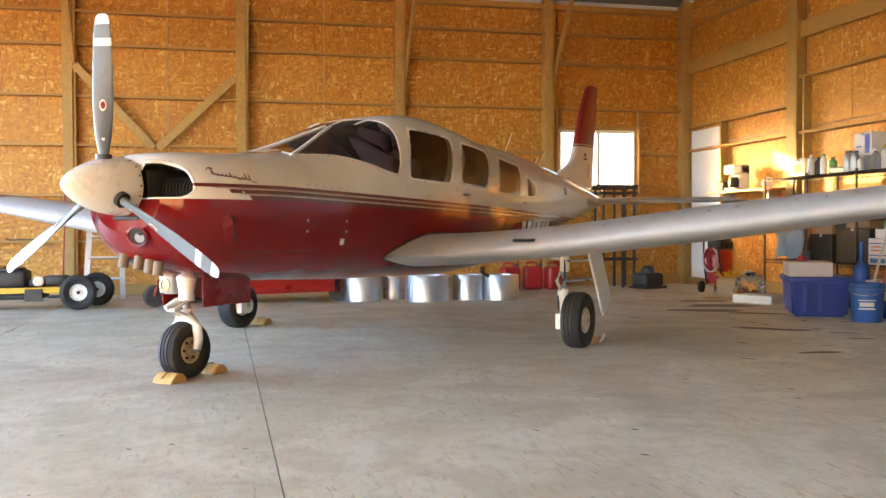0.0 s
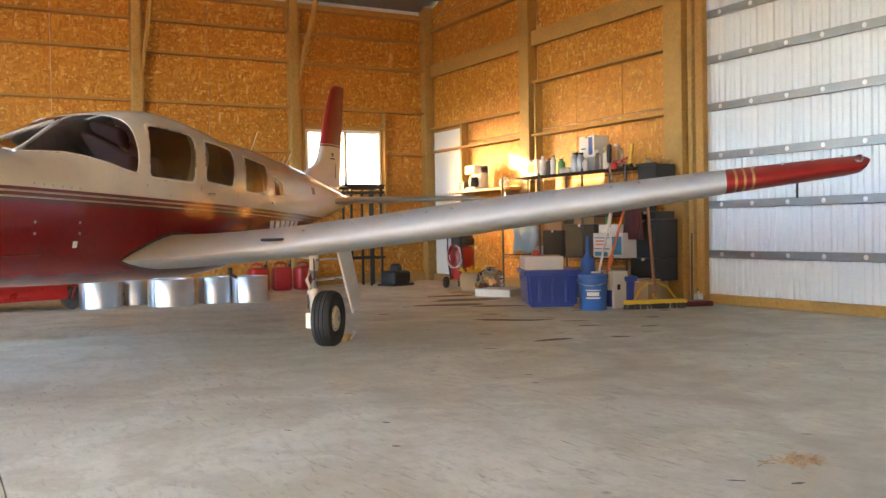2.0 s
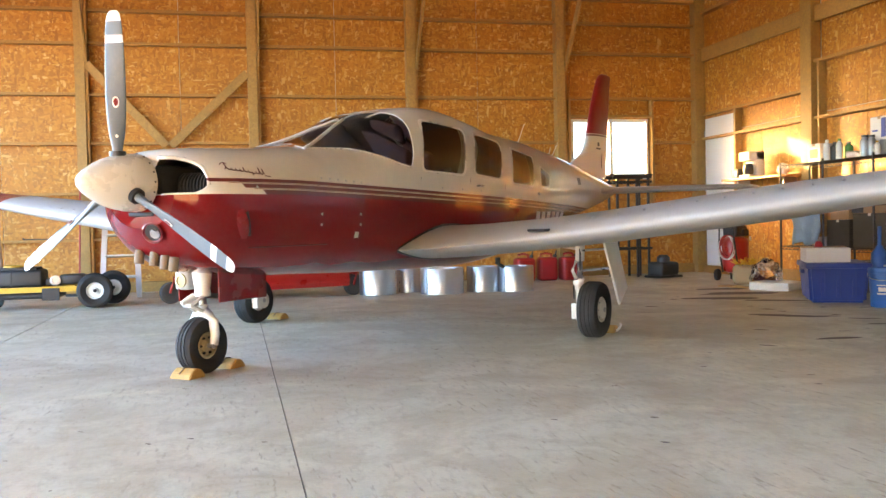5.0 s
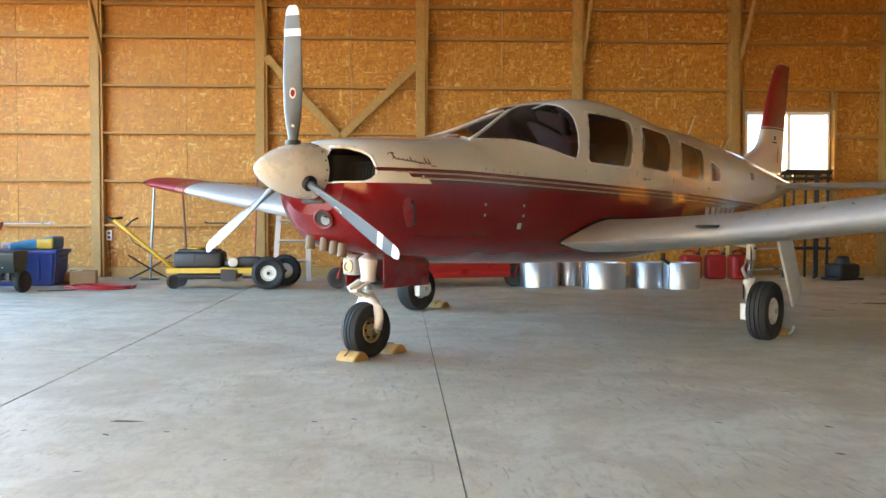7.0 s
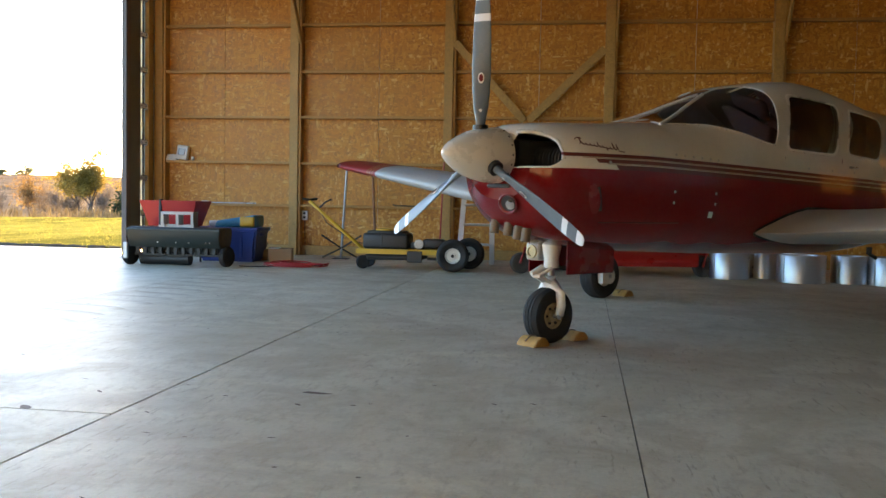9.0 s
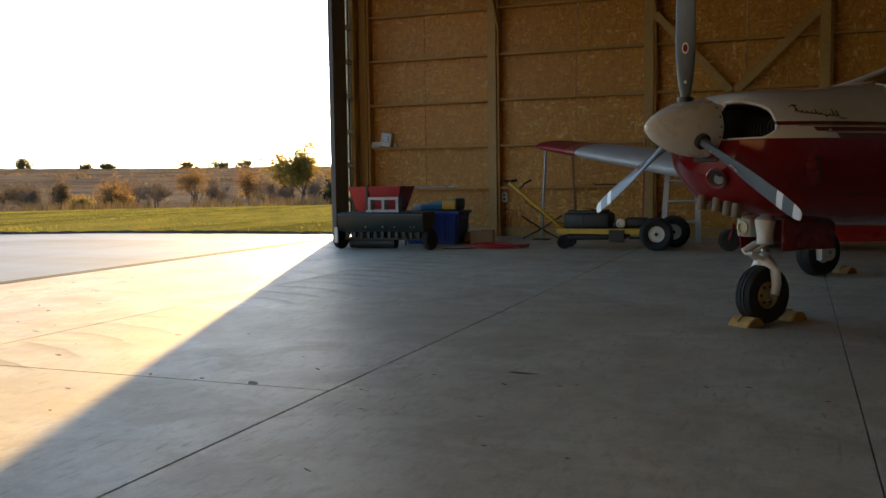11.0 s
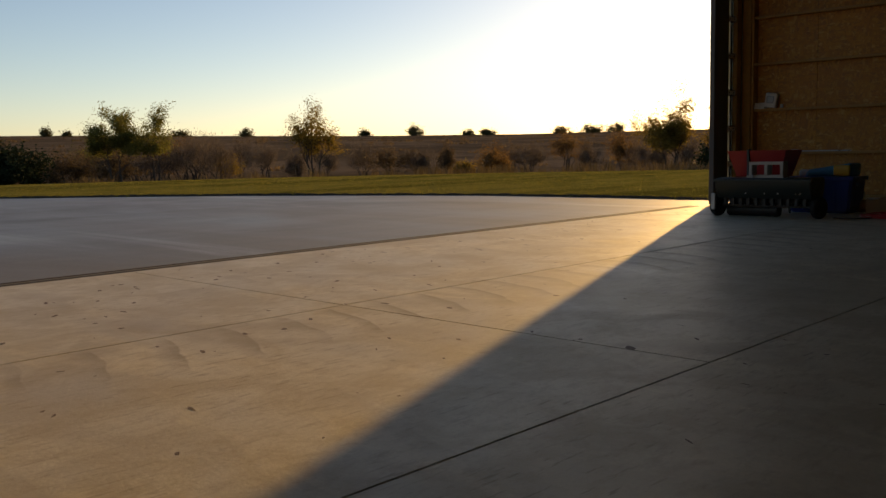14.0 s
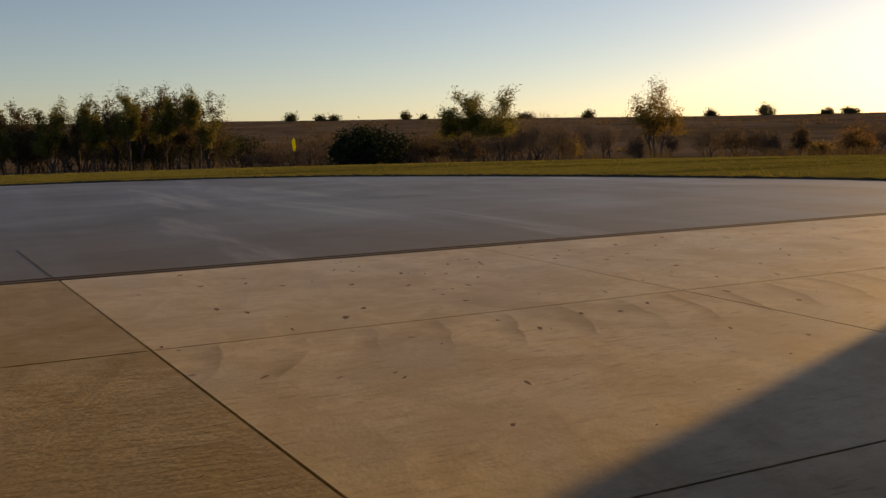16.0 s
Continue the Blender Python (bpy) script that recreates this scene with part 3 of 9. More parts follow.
def build_roof():
    bm = bmesh.new()
    for sgn in (1, -1):
        y0, z0, y1, z1 = sgn * 8.5, EAVE + 0.02, 0.0, RIDGE + 0.05
        a = [bm.verts.new((x, y, z + dz)) for x, y, z in ((XL - 0.25, y0, z0), (XR + 0.25, y0, z0), (XR + 0.25, y1, z1), (XL - 0.25, y1, z1)) for dz in (0.0,)]
        b = [bm.verts.new((v.co.x, v.co.y, v.co.z + 0.03)) for v in a]
        bm.faces.new(a)
        bm.faces.new(b)
        for k in range(4):
            bm.faces.new((a[k], a[(k + 1) % 4], b[(k + 1) % 4], b[k]))
    slope = (RIDGE + 0.03 - EAVE) / 8.5
    # purlins, part of the one ceiling mesh
    for sgn in (1, -1):
        for k in range(9):
            y = sgn * (7.6 - 0.9 * k)
            z = EAVE + 0.02 + slope * (8.5 - abs(y)) - 0.05
            box(bm, XL, y - 0.02, z - 0.09, XR, y + 0.02, z + 0.045)
    tagged(part("ceiling", bm, ROOF), "dark grey ribbed steel roof with timber purlins", "ceiling", kind="structure")
    # trusses with knee braces
    t0 = None
    for x in POSTS_X:
        if t0 is None:
            t0 = thing("roof_truss", "rough timber roof truss with knee braces to the posts", "truss", pose(x, 0, 0), "roof trusses", "structure")
            part("bottom_chord", soft_box(-0.02, -8.0, EAVE + 0.02, 0.02, 8.0, EAVE + 0.20, 0.004, 1), STUD, t0)
            for sgn in (1, -1):
                d = Vector((0, -sgn * 7.9, RIDGE - EAVE - 0.28))
                m = Matrix.Translation((0, sgn * 7.9, EAVE + 0.06)) @ Matrix.Rotation(math.atan2(d.z, d.y), 4, "X")
                part("top_chord", soft_box(-0.019, 0.1, -0.03, 0.019, d.length - 0.1, 0.09, 0.004, 1, m), STUD, t0)
                p, q = Vector((0.05, sgn * (YB - 0.08), 3.36)), Vector((0.05, sgn * 7.05, EAVE + 0.15))
                d = q - p
                m = Matrix.Translation(p) @ Matrix.Rotation(math.atan2(d.z, d.y), 4, "X")
                part("knee_brace", soft_box(0.025, 0, -0.06, 0.06, d.length, 0.06, 0.004, 1, m), STUD, t0)
                m2 = Matrix.Translation((0, sgn * 3.5, EAVE + 0.15)) @ Matrix.Rotation(sgn * 0.35, 4, "X")
                part("web", soft_box(-0.018, -0.05, 0, 0.018, 0.05, 1.30, 0.004, 1, m2), STUD, t0)
        else:
            copy_thing(t0, pose(x, 0, 0))


STILE = worn("weathered_brown_metal", (0.13, 0.11, 0.095), 0.7, 0.0, 5.0, 0.3, 0.1)
GREYGREEN = worn("dull_grey_green_steel", (0.115, 0.13, 0.12), 0.5, 0.3, 5.0, 0.3, 0.08)
BOLT = worn("dark_fitting_steel", (0.05, 0.055, 0.055), 0.5, 0.6, 9.0, 0.3, 0.05)


def make_fibreglass():
    n = Nodes("translucent_green_sheet")
    g = n.noise(5.0, 4, 0.6)
    col = n.mix(g, (0.58, 0.62, 0.59), (0.68, 0.71, 0.68))
    n.done(col, 0.45)
    tr = n.t.nodes.new("ShaderNodeBsdfTranslucent")
    n.link(col, tr.inputs[0])
    mx = n.t.nodes.new("ShaderNodeMixShader")
    mx.inputs[0].default_value = 0.5
    n.link(n.b.outputs[0], mx.inputs[1])
    n.link(tr.outputs[0], mx.inputs[2])
    n.link(mx.outputs[0], n.t.nodes["Material Output"].inputs[0])
    return n.mat


FIBREGLASS = make_fibreglass()

build_floor()
build_back_wall()
build_window()
build_right_wall()
build_side_door()
build_sliding_door("door_2", 8.05, -1, -7.3, 1.72, (0.56, 1.12, 1.67, 2.22, 2.76, 3.27, 3.8), "closed white ribbed steel sliding door with dark girts", True)
build_sliding_door("door_3", XL - 0.055, 1, 7.57, 7.86, (0.62, 1.18, 1.74, 2.31, 2.88, 3.43, 4.0), "white steel sliding door slid open against the corner", False)
build_left_gable()
d3 = bpy.data.objects["door_3"]
for z in (0.62, 1.18, 1.74, 2.31, 2.88, 3.43, 4.0):
    part("bracket", soft_box(XL + 0.006, 7.585, z - 0.03, XL + 0.014, 7.835, z + 0.03, 0.003, 1), VINYL, d3)
    for y in (7.62, 7.77):
        part("bolt_head", soft_box(XL + 0.014, y - 0.012, z - 0.012, XL + 0.020, y + 0.012, z + 0.012, 0.003, 1), BOLT, d3)
part("stile", soft_box(XL - 0.025, 7.06, 0.02, XL + 0.055, 7.20, 4.25, 0.005, 1), STILE, d3, "weathered brown door stile")
part("inner_stile", soft_box(XL - 0.015, 7.203, 0.02, XL + 0.03, 7.565, 4.25, 0.005, 1), GREYGREEN, d3, "dull grey-green steel stile")
part("mullion", soft_box(XL - 0.01, 7.69, 0.14, XL + 0.005, 7.72, 4.19, 0.003, 1), BOLT, d3)
for ob in d3.children:
    if ob.name.startswith("steel_sheet"):
        ob.data.materials[0] = FIBREGLASS
build_front_wall()
build_roof()


# ---------------------------------------------------------------- the aeroplane
def two_tone(name, metal=False):
    """Cream over red body paint with a band of thin stripes, in the aeroplane's own coordinates (x aft, z up)."""
    n = Nodes(name)
    x, y, z = n.xyz()
    line = n.math("SUBTRACT", 1.122, n.math("MULTIPLY", n.math("MAXIMUM", n.math("SUBTRACT", x, 0.3), 0.0), 0.0235))
    up = n.math("SUBTRACT", z, line)
    grime = n.noise(3.0, 6, 0.6)
    fine = n.noise(40.0, 3, 0.5)
    cream = n.mix(n.rng(grime, 0.3, 0.7, 0, 1), (0.66, 0.625, 0.55), (0.735, 0.70, 0.625))
    red = n.mix(n.rng(grime, 0.3, 0.7, 0, 1), (0.175, 0.004, 0.006), (0.215, 0.006, 0.008))
    dark = (0.125, 0.022, 0.020)
    gold = (0.32, 0.20, 0.12)
    col = cream
    # stripes above the line: height from, to, first station
    for a, b, s0, c in ((0.0, 0.028, 0.02, dark), (0.031, 0.036, -0.04, gold), (0.038, 0.062, -0.10, dark), (0.065, 0.070, -0.18, gold), (0.072, 0.094, -0.28, dark)):
        inside = n.math("MULTIPLY", n.math("GREATER_THAN", up, a), n.math("LESS_THAN", up, b))
        inside = n.math("MULTIPLY", inside, n.math("GREATER_THAN", n.math("SUBTRACT", x, n.math("MULTIPLY", up, -0.9)), s0))
        col = n.mix(inside, col, c)
    col = n.mix(n.math("LESS_THAN", up, 0.0), col, red)
    # scratches and dust
    sc = n.noise(7.0, 4, 0.7, n.mapping((0.5, 1, 6), (0, 8, 0)), 2.0)
    col = n.mix(n.rng(sc, 0.70, 0.82, 0.0, 0.12), col, (0.5, 0.42, 0.4))
    col = n.mix(n.rng(fine, 0.3, 0.8, 0.0, 0.06), col, (0.2, 0.17, 0.14))
    r = n.rng(grime, 0.3, 0.7, 0.10, 0.18)
    n.bump(n.noise(1.8, 2, 0.5), 0.045, 0.02)
    return n.done(col, r, 0.0, Coat_Weight=0.38, Coat_Roughness=0.02, Specular_IOR_Level=0.15)


def fin_paint():
    n = Nodes("fin_paint")
    x, y, z = n.xyz()
    g = n.noise(4.0, 5, 0.6)
    col = n.mix(g, (0.72, 0.685, 0.61), (0.80, 0.765, 0.69))
    red = n.mix(g, (0.22, 0.01, 0.014), (0.30, 0.016, 0.02))
    up = n.math("SUBTRACT", z, n.math("ADD", 2.03, n.math("MULTIPLY", n.math("SUBTRACT", x, 7.2), 0.03)))
    for a, b in ((0.0, 0.02), (0.035, 0.055), (0.07, 0.09)):
        col = n.mix(n.math("MULTIPLY", n.math("GREATER_THAN", up, a), n.math("LESS_THAN", up, b)), col, (0.12, 0.012, 0.012))
    col = n.mix(n.math("GREATER_THAN", up, 0.03), col, red)
    return n.done(col, n.rng(g, 0.3, 0.7, 0.3, 0.42), 0.0, Coat_Weight=0.1)


def wing_paint():
    n = Nodes("wing_paint")
    x, y, z = n.xyz()
    g = n.noise(3.0, 6, 0.6)
    f = n.noise(70.0, 2, 0.5)
    ay = n.math("ABSOLUTE", y)
    col = n.mix(n.rng(g, 0.3, 0.7, 0, 1), (0.40, 0.392, 0.38), (0.47, 0.462, 0.445))
    red = n.mix(g, (0.25, 0.012, 0.010), (0.32, 0.018, 0.014))
    lim = n.math("ADD", 4.72, n.math("MULTIPLY", n.math("SUBTRACT", x, 1.9), 0.02))
    col = n.mix(n.math("GREATER_THAN", ay, lim), col, red)
    for k in range(3):
        a = 4.775 + 0.055 * k
        col = n.mix(n.math("MULTIPLY", n.math("GREATER_THAN", ay, a), n.math("LESS_THAN", ay, a + 0.016)), col, (0.45, 0.26, 0.10))
    dirt = n.noise(9.0, 5, 0.7, n.mapping((4, 0.6, 1)))
    col = n.mix(n.rng(dirt, 0.6, 0.8, 0.0, 0.08), col, (0.25, 0.22, 0.19))
    n.bump(n.math("ADD", n.noise(2.2, 2, 0.5), n.math("MULTIPLY", f, 0.02)), 0.06, 0.02)
    return n.done(col, n.rng(g, 0.3, 0.7, 0.46, 0.58), 0.15, Coat_Weight=0.05)


def blade_paint():
    n = Nodes("propeller_blade_paint")
    x, y, z = n.xyz()
    g = n.noise(5.0, 6, 0.65)
    f = n.noise(60.0, 3, 0.6)
    col = n.mix(n.rng(g, 0.3, 0.7, 0, 1), (0.10, 0.122, 0.140), (0.145, 0.170, 0.190))
    col = n.mix(n.rng(f, 0.55, 0.75, 0, 0.25), col, (0.2, 0.2, 0.2))
    for a, b, c in ((0.925, 2.0, (0.78, 0.79, 0.80)), (0.80, 0.845, (0.78, 0.79, 0.80)), (0.845, 0.925, (0.12, 0.14, 0.155))):
        col = n.mix(n.math("MULTIPLY", n.math("GREATER_THAN", z, a), n.math("LESS_THAN", z, b)), col, c)
    return n.done(col, n.rng(g, 0.3, 0.7, 0.36, 0.52), 0.0)


BODY = two_tone("cream_and_red_aircraft_paint")
FINP = fin_paint()
WINGP = wing_paint()
BLADE = blade_paint()
CREAM = worn("cream_aircraft_paint", (0.76, 0.72, 0.64), 0.26, 0.0, 4.0, 0.1, 0.02, Coat_Weight=0.4)
SPIN = worn("champagne_spinner_paint", (0.72, 0.67, 0.585), 0.28, 0.05, 5.0, 0.06, 0.0, Coat_Weight=0.4)
REDP = worn("red_aircraft_paint", (0.19, 0.005, 0.008), 0.26, 0.0, 4.0, 0.2, 0.02, Coat_Weight=0.4)
DARKRED = worn("dark_red_paint", (0.085, 0.008, 0.008), 0.4, 0.0, 8.0, 0.2, 0.02)
GEARW = worn("off_white_gear_paint", (0.78, 0.75, 0.68), 0.38, 0.0, 9.0, 0.22, 0.06)
RUBBER = worn("tyre_rubber", (0.022, 0.021, 0.020), 0.72, 0.0, 14.0, 0.35, 0.15)
RUBBER2 = worn("dusty_tread_rubber", (0.06, 0.055, 0.05), 0.8, 0.0, 14.0, 0.35, 0.15)
BLACK = worn("black_plastic", (0.02, 0.02, 0.02), 0.5, 0.0, 8.0, 0.3, 0.05)
SOOT = worn("dark_engine_metal", (0.05, 0.048, 0.045), 0.55, 0.6, 9.0, 0.4, 0.2)
STEEL = worn("bare_steel", (0.45, 0.45, 0.45), 0.3, 1.0, 9.0, 0.2, 0.04)
BRASS = worn("yellowed_steel", (0.46, 0.36, 0.20), 0.42, 0.5, 9.0, 0.3, 0.06)
GREYBOX = worn("pale_grey_box_paint", (0.40, 0.385, 0.35), 0.5, 0.0, 9.0, 0.2, 0.06)
TAN = worn("tan_hose", (0.19, 0.135, 0.085), 0.6, 0.0, 12.0, 0.25, 0.1)
WHITE = worn("white_paint", (0.78, 0.77, 0.74), 0.45, 0.0, 6.0, 0.1, 0.02)
SEATRED = worn("dark_red_upholstery", (0.075, 0.012, 0.012), 0.8, 0.0, 16.0, 0.3, 0.2)
LINER = worn("dark_cabin_liner", (0.035, 0.03, 0.028), 0.8, 0.0, 6.0, 0.2, 0.05)
CABINGLASS = make_glass("tinted_cabin_glass", (0.27, 0.25, 0.24))
LENS = make_glass("clear_lens", (0.95, 0.97, 0.97))
CHOCK = make_lumber("yellow_painted_wood", (0.52, 0.30, 0.075))

FUS = (  # station, half width, belly, top, widest height, upper and lower roundness
    (-0.47, 0.27, 0.93, 1.345, 1.14, 2.2, 2.2), (-0.4, 0.39, 0.815, 1.39, 1.13, 2.3, 2.2), (-0.28, 0.47, 0.72, 1.412, 1.12, 2.4, 2.3),
    (-0.08, 0.53, 0.65, 1.428, 1.11, 2.5, 2.5), (0.3, 0.575, 0.605, 1.45, 1.1, 2.6, 2.8), (0.52, 0.59, 0.595, 1.471, 1.1, 2.6, 3),
    (0.7, 0.6, 0.59, 1.489, 1.1, 2.46, 3), (0.92, 0.61, 0.58, 1.524, 1.1, 2.44, 3.2), (1.15, 0.615, 0.57, 1.592, 1.1, 2.36, 3.2),
    (1.4, 0.62, 0.56, 1.682, 1.1, 2.66, 3.3), (1.9, 0.62, 0.55, 1.843, 1.1, 3.3, 3.4), (2.4, 0.62, 0.535, 1.91, 1.1, 3.5, 3.4),
    (3, 0.615, 0.53, 1.86, 1.1, 3.5, 3.2), (3.6, 0.585, 0.56, 1.815, 1.1, 2.85, 3), (4.4, 0.505, 0.65, 1.792, 1.14, 2.6, 2.8),
    (5.2, 0.41, 0.77, 1.735, 1.19, 2.5, 2.6), (6, 0.315, 0.9, 1.665, 1.24, 2.4, 2.4), (6.8, 0.22, 1.02, 1.57, 1.28, 2.3, 2.3),
    (7.5, 0.135, 1.13, 1.475, 1.3, 2.2, 2.2), (8.15, 0.05, 1.25, 1.39, 1.32, 2, 2))
FS = np.array(FUS)


def section(s):
    """Catmull-Rom through the stations."""
    k = int(np.clip(np.searchsorted(FS[:, 0], s) - 1, 0, len(FS) - 2))
    p1, p2 = FS[k], FS[k + 1]
    h = p2[0] - p1[0]
    t = (s - p1[0]) / h
    m1 = (p2 - FS[k - 1]) / (p2[0] - FS[k - 1][0]) * h if k > 0 else p2 - p1
    m2 = (FS[k + 2] - p1) / (FS[k + 2][0] - p1[0]) * h if k + 2 < len(FS) else p2 - p1
    return ((2 * t**3 - 3 * t**2 + 1) * p1 + (t**3 - 2 * t**2 + t) * m1 + (-2 * t**3 + 3 * t**2) * p2 + (t**3 - t**2) * m2)[1:]


def half_width(s, z):
    w, zb, zt, zm, nu, nl = section(s)
    q, n = ((z - zm) / (zt - zm), nu) if z > zm else ((zm - z) / (zm - zb), nl)
    return w * max(0.0, 1 - min(1.0, q) ** n) ** (1 / n)


# window outlines on the side, in station and height, with a corner radius
SIDE_WINDOWS = (
    ("front", ((0.70, 1.457), (1.05, 1.469), (1.18, 1.449), (1.33, 1.412), (1.50, 1.371), (1.65, 1.352), (1.705, 1.45), (1.735, 1.54), (1.78, 1.665), (1.81, 1.745), (1.81, 1.812), (1.66, 1.80), (1.2, 1.72), (0.78, 1.53)), 0.03),
    ("second", ((1.785, 1.333), (2.50, 1.317), (2.62, 1.712), (1.97, 1.752)), 0.07),
    ("third", ((2.67, 1.335), (3.235, 1.303), (3.44, 1.664), (2.79, 1.698)), 0.07),
    ("fourth", ((3.51, 1.285), (4.155, 1.265), (4.35, 1.58), (3.74, 1.636)), 0.05),
    ("rear", ((4.406, 1.271), (4.741, 1.277), (4.79, 1.418), (4.487, 1.49)), 0.04),
)


def rounded(poly, r, n=6):
    pts = [Vector((x, z)) for x, z in poly]
    out = []
    for i, p in enumerate(pts):
        a, b = pts[i - 1] - p, pts[(i + 1) % len(pts)] - p
        k = min(r, a.length * 0.45, b.length * 0.45)
        p0, p1 = p + a.normalized() * k, p + b.normalized() * k
        for j in range(n + 1):
            t = j / n
            out.append(p0 * (1 - t) ** 2 + p * 2 * t * (1 - t) + p1 * t * t)
    return out


def inside(pt, poly):
    c, n = False, len(poly)
    for i in range(n):
        a, b = poly[i], poly[i - 1]
        if (a[1] > pt[1]) != (b[1] > pt[1]) and pt[0] < (b[0] - a[0]) * (pt[1] - a[1]) / (b[1] - a[1]) + a[0]:
            c = not c
    return c


OUTLINES = [(nm, [tuple(v) for v in rounded(p, r)]) for nm, p, r in SIDE_WINDOWS]


def post_y(s):
    """Half spread of the two windshield posts at a station."""
    return float(np.interp(s, (0.60, 0.712, 0.85, 0.972, 1.158, 1.324, 1.571, 1.62), (0.365, 0.318, 0.257, 0.207, 0.145, 0.10, 0.03, 0.012)))


def glass_kind(s, y, z):
    """Which opening, if any, a point of the fuselage skin lies in."""
    if 0.3 < s < 4.8 and z > 1.2:
        for nm, o in OUTLINES:
            if inside((s, z), o) and (abs(y) > post_y(s) + 0.010 if nm == "front" else abs(y) > 0.2):
                return nm + ("_l" if y < 0 else "_r")
        if 0.60 + 0.10 * (abs(y) / 0.35) ** 2 < s < 1.56 and z > 1.44 and abs(y) < post_y(s) - 0.010:
            return "windshield"
    if s < -0.2 and abs(y) > 0.15:
        q = (z - 1.235) / 0.115
        if abs(q) < 1 and s < -0.345 - 0.07 * q ** 4:
            return "inlet"
    return None


def outer(s, th, inset=0.0):
    w, zb, zt, zm, nu, nl = section(s)
    c, d = math.cos(th), math.sin(th)
    n = nu if d > 0 else nl
    h = (zt - zm) if d > 0 else (zm - zb)
    y = (w - inset) * math.copysign(abs(c) ** (2 / n), c)
    z = zm + (h - inset) * math.copysign(abs(d) ** (2 / n), d)
    return Vector((s, y, z))


def fuselage_skin(root):
    st = [-0.47, -0.46, -0.445, -0.43, -0.415, -0.40]
    st += list(np.arange(-0.38, 0.36, 0.02)) + list(np.arange(0.36, 4.86, 0.016)) + list(np.arange(4.9, 8.13, 0.07)) + [8.15]
    n = 200
    # even steps along the skin
    ths = []
    base = [outer(2.2, 2 * math.pi * k / 2000) for k in range(2001)]
    ln = [0.0]
    for a, b in zip(base, base[1:]):
        ln.append(ln[-1] + (b - a).length)
    for k in range(n):
        ths.append(2 * math.pi / 2000 * float(np.interp(ln[-1] * k / n, ln, range(2001))))
    co = [[outer(s, t) for t in ths] for s in st]
    groups = {}
    for i in range(len(st) - 1):
        for j in range(n):
            k = (j + 1) % n
            c = (co[i][j] + co[i + 1][k]) / 2
            groups.setdefault(glass_kind(*c), []).append((i, j, i + 1, k))
    for key, faces in groups.items():
        if key == "inlet":
            continue
        bm = bmesh.new()
        vs = {}

        def vert(i, j):
            if (i, j) not in vs:
                vs[i, j] = bm.verts.new(co[i][j])
            return vs[i, j]

        for i, j, i2, k in faces:
            bm.faces.new((vert(i, j), vert(i2, j), vert(i2, k), vert(i, k)))
        if key is None:
            ring = [vert(len(st) - 1, j) for j in range(n)]
            bm.faces.new(ring)
            part("fuselage", bm, BODY, root, "cream over dark red fuselage skin with pinstripes", True)
        else:
            kind = "windshield" if key.startswith("wind") else "cabin_window"
            p = part(kind, bm, CABINGLASS, root, "", True)
            p.visible_shadow = False
    # front bulkhead behind the spinner, inside the cowling
    bm = bmesh.new()
    prof = [outer(-0.465, t) for t in ths]
    c = bm.verts.new((-0.462, 0, 1.14))
    ring = [bm.verts.new(p) for p in prof]
    for j in range(n):
        k = (j + 1) % n
        m = (prof[j] + prof[k]) / 2
        if abs(m.y) > 0.15 and 1.12 < m.z < 1.35:
            continue
        bm.faces.new((c, ring[k], ring[j]))
    part("nose_bowl", bm, BODY, root, "", False)


def surface(s, z, side, out=0.0):
    y = half_width(s, z)
    e = 0.01
    p = Vector((s, side * y, z))
    du = Vector((2 * e, side * (half_width(s + e, z) - half_width(s - e, z)), 0))
    dv = Vector((0, side * (half_width(s, z + e) - half_width(s, z - e)), 2 * e))
    nrm = du.cross(dv).normalized()
    if nrm.y * side < 0:
        nrm = -nrm
    return p + nrm * out, nrm


def patch(s0, s1, z0, z1, side, n=5):
    """A thin plate that follows the skin."""
    bm = bmesh.new()
    g = [[[bm.verts.new(surface(s0 + (s1 - s0) * i / n, z0 + (z1 - z0) * j / n, side, h)[0]) for j in range(n + 1)] for i in range(n + 1)] for h in (0.003, -0.006)]
    for q in g:
        for i in range(n):
            for j in range(n):
                bm.faces.new((q[i][j], q[i + 1][j], q[i + 1][j + 1], q[i][j + 1]))
    return bm


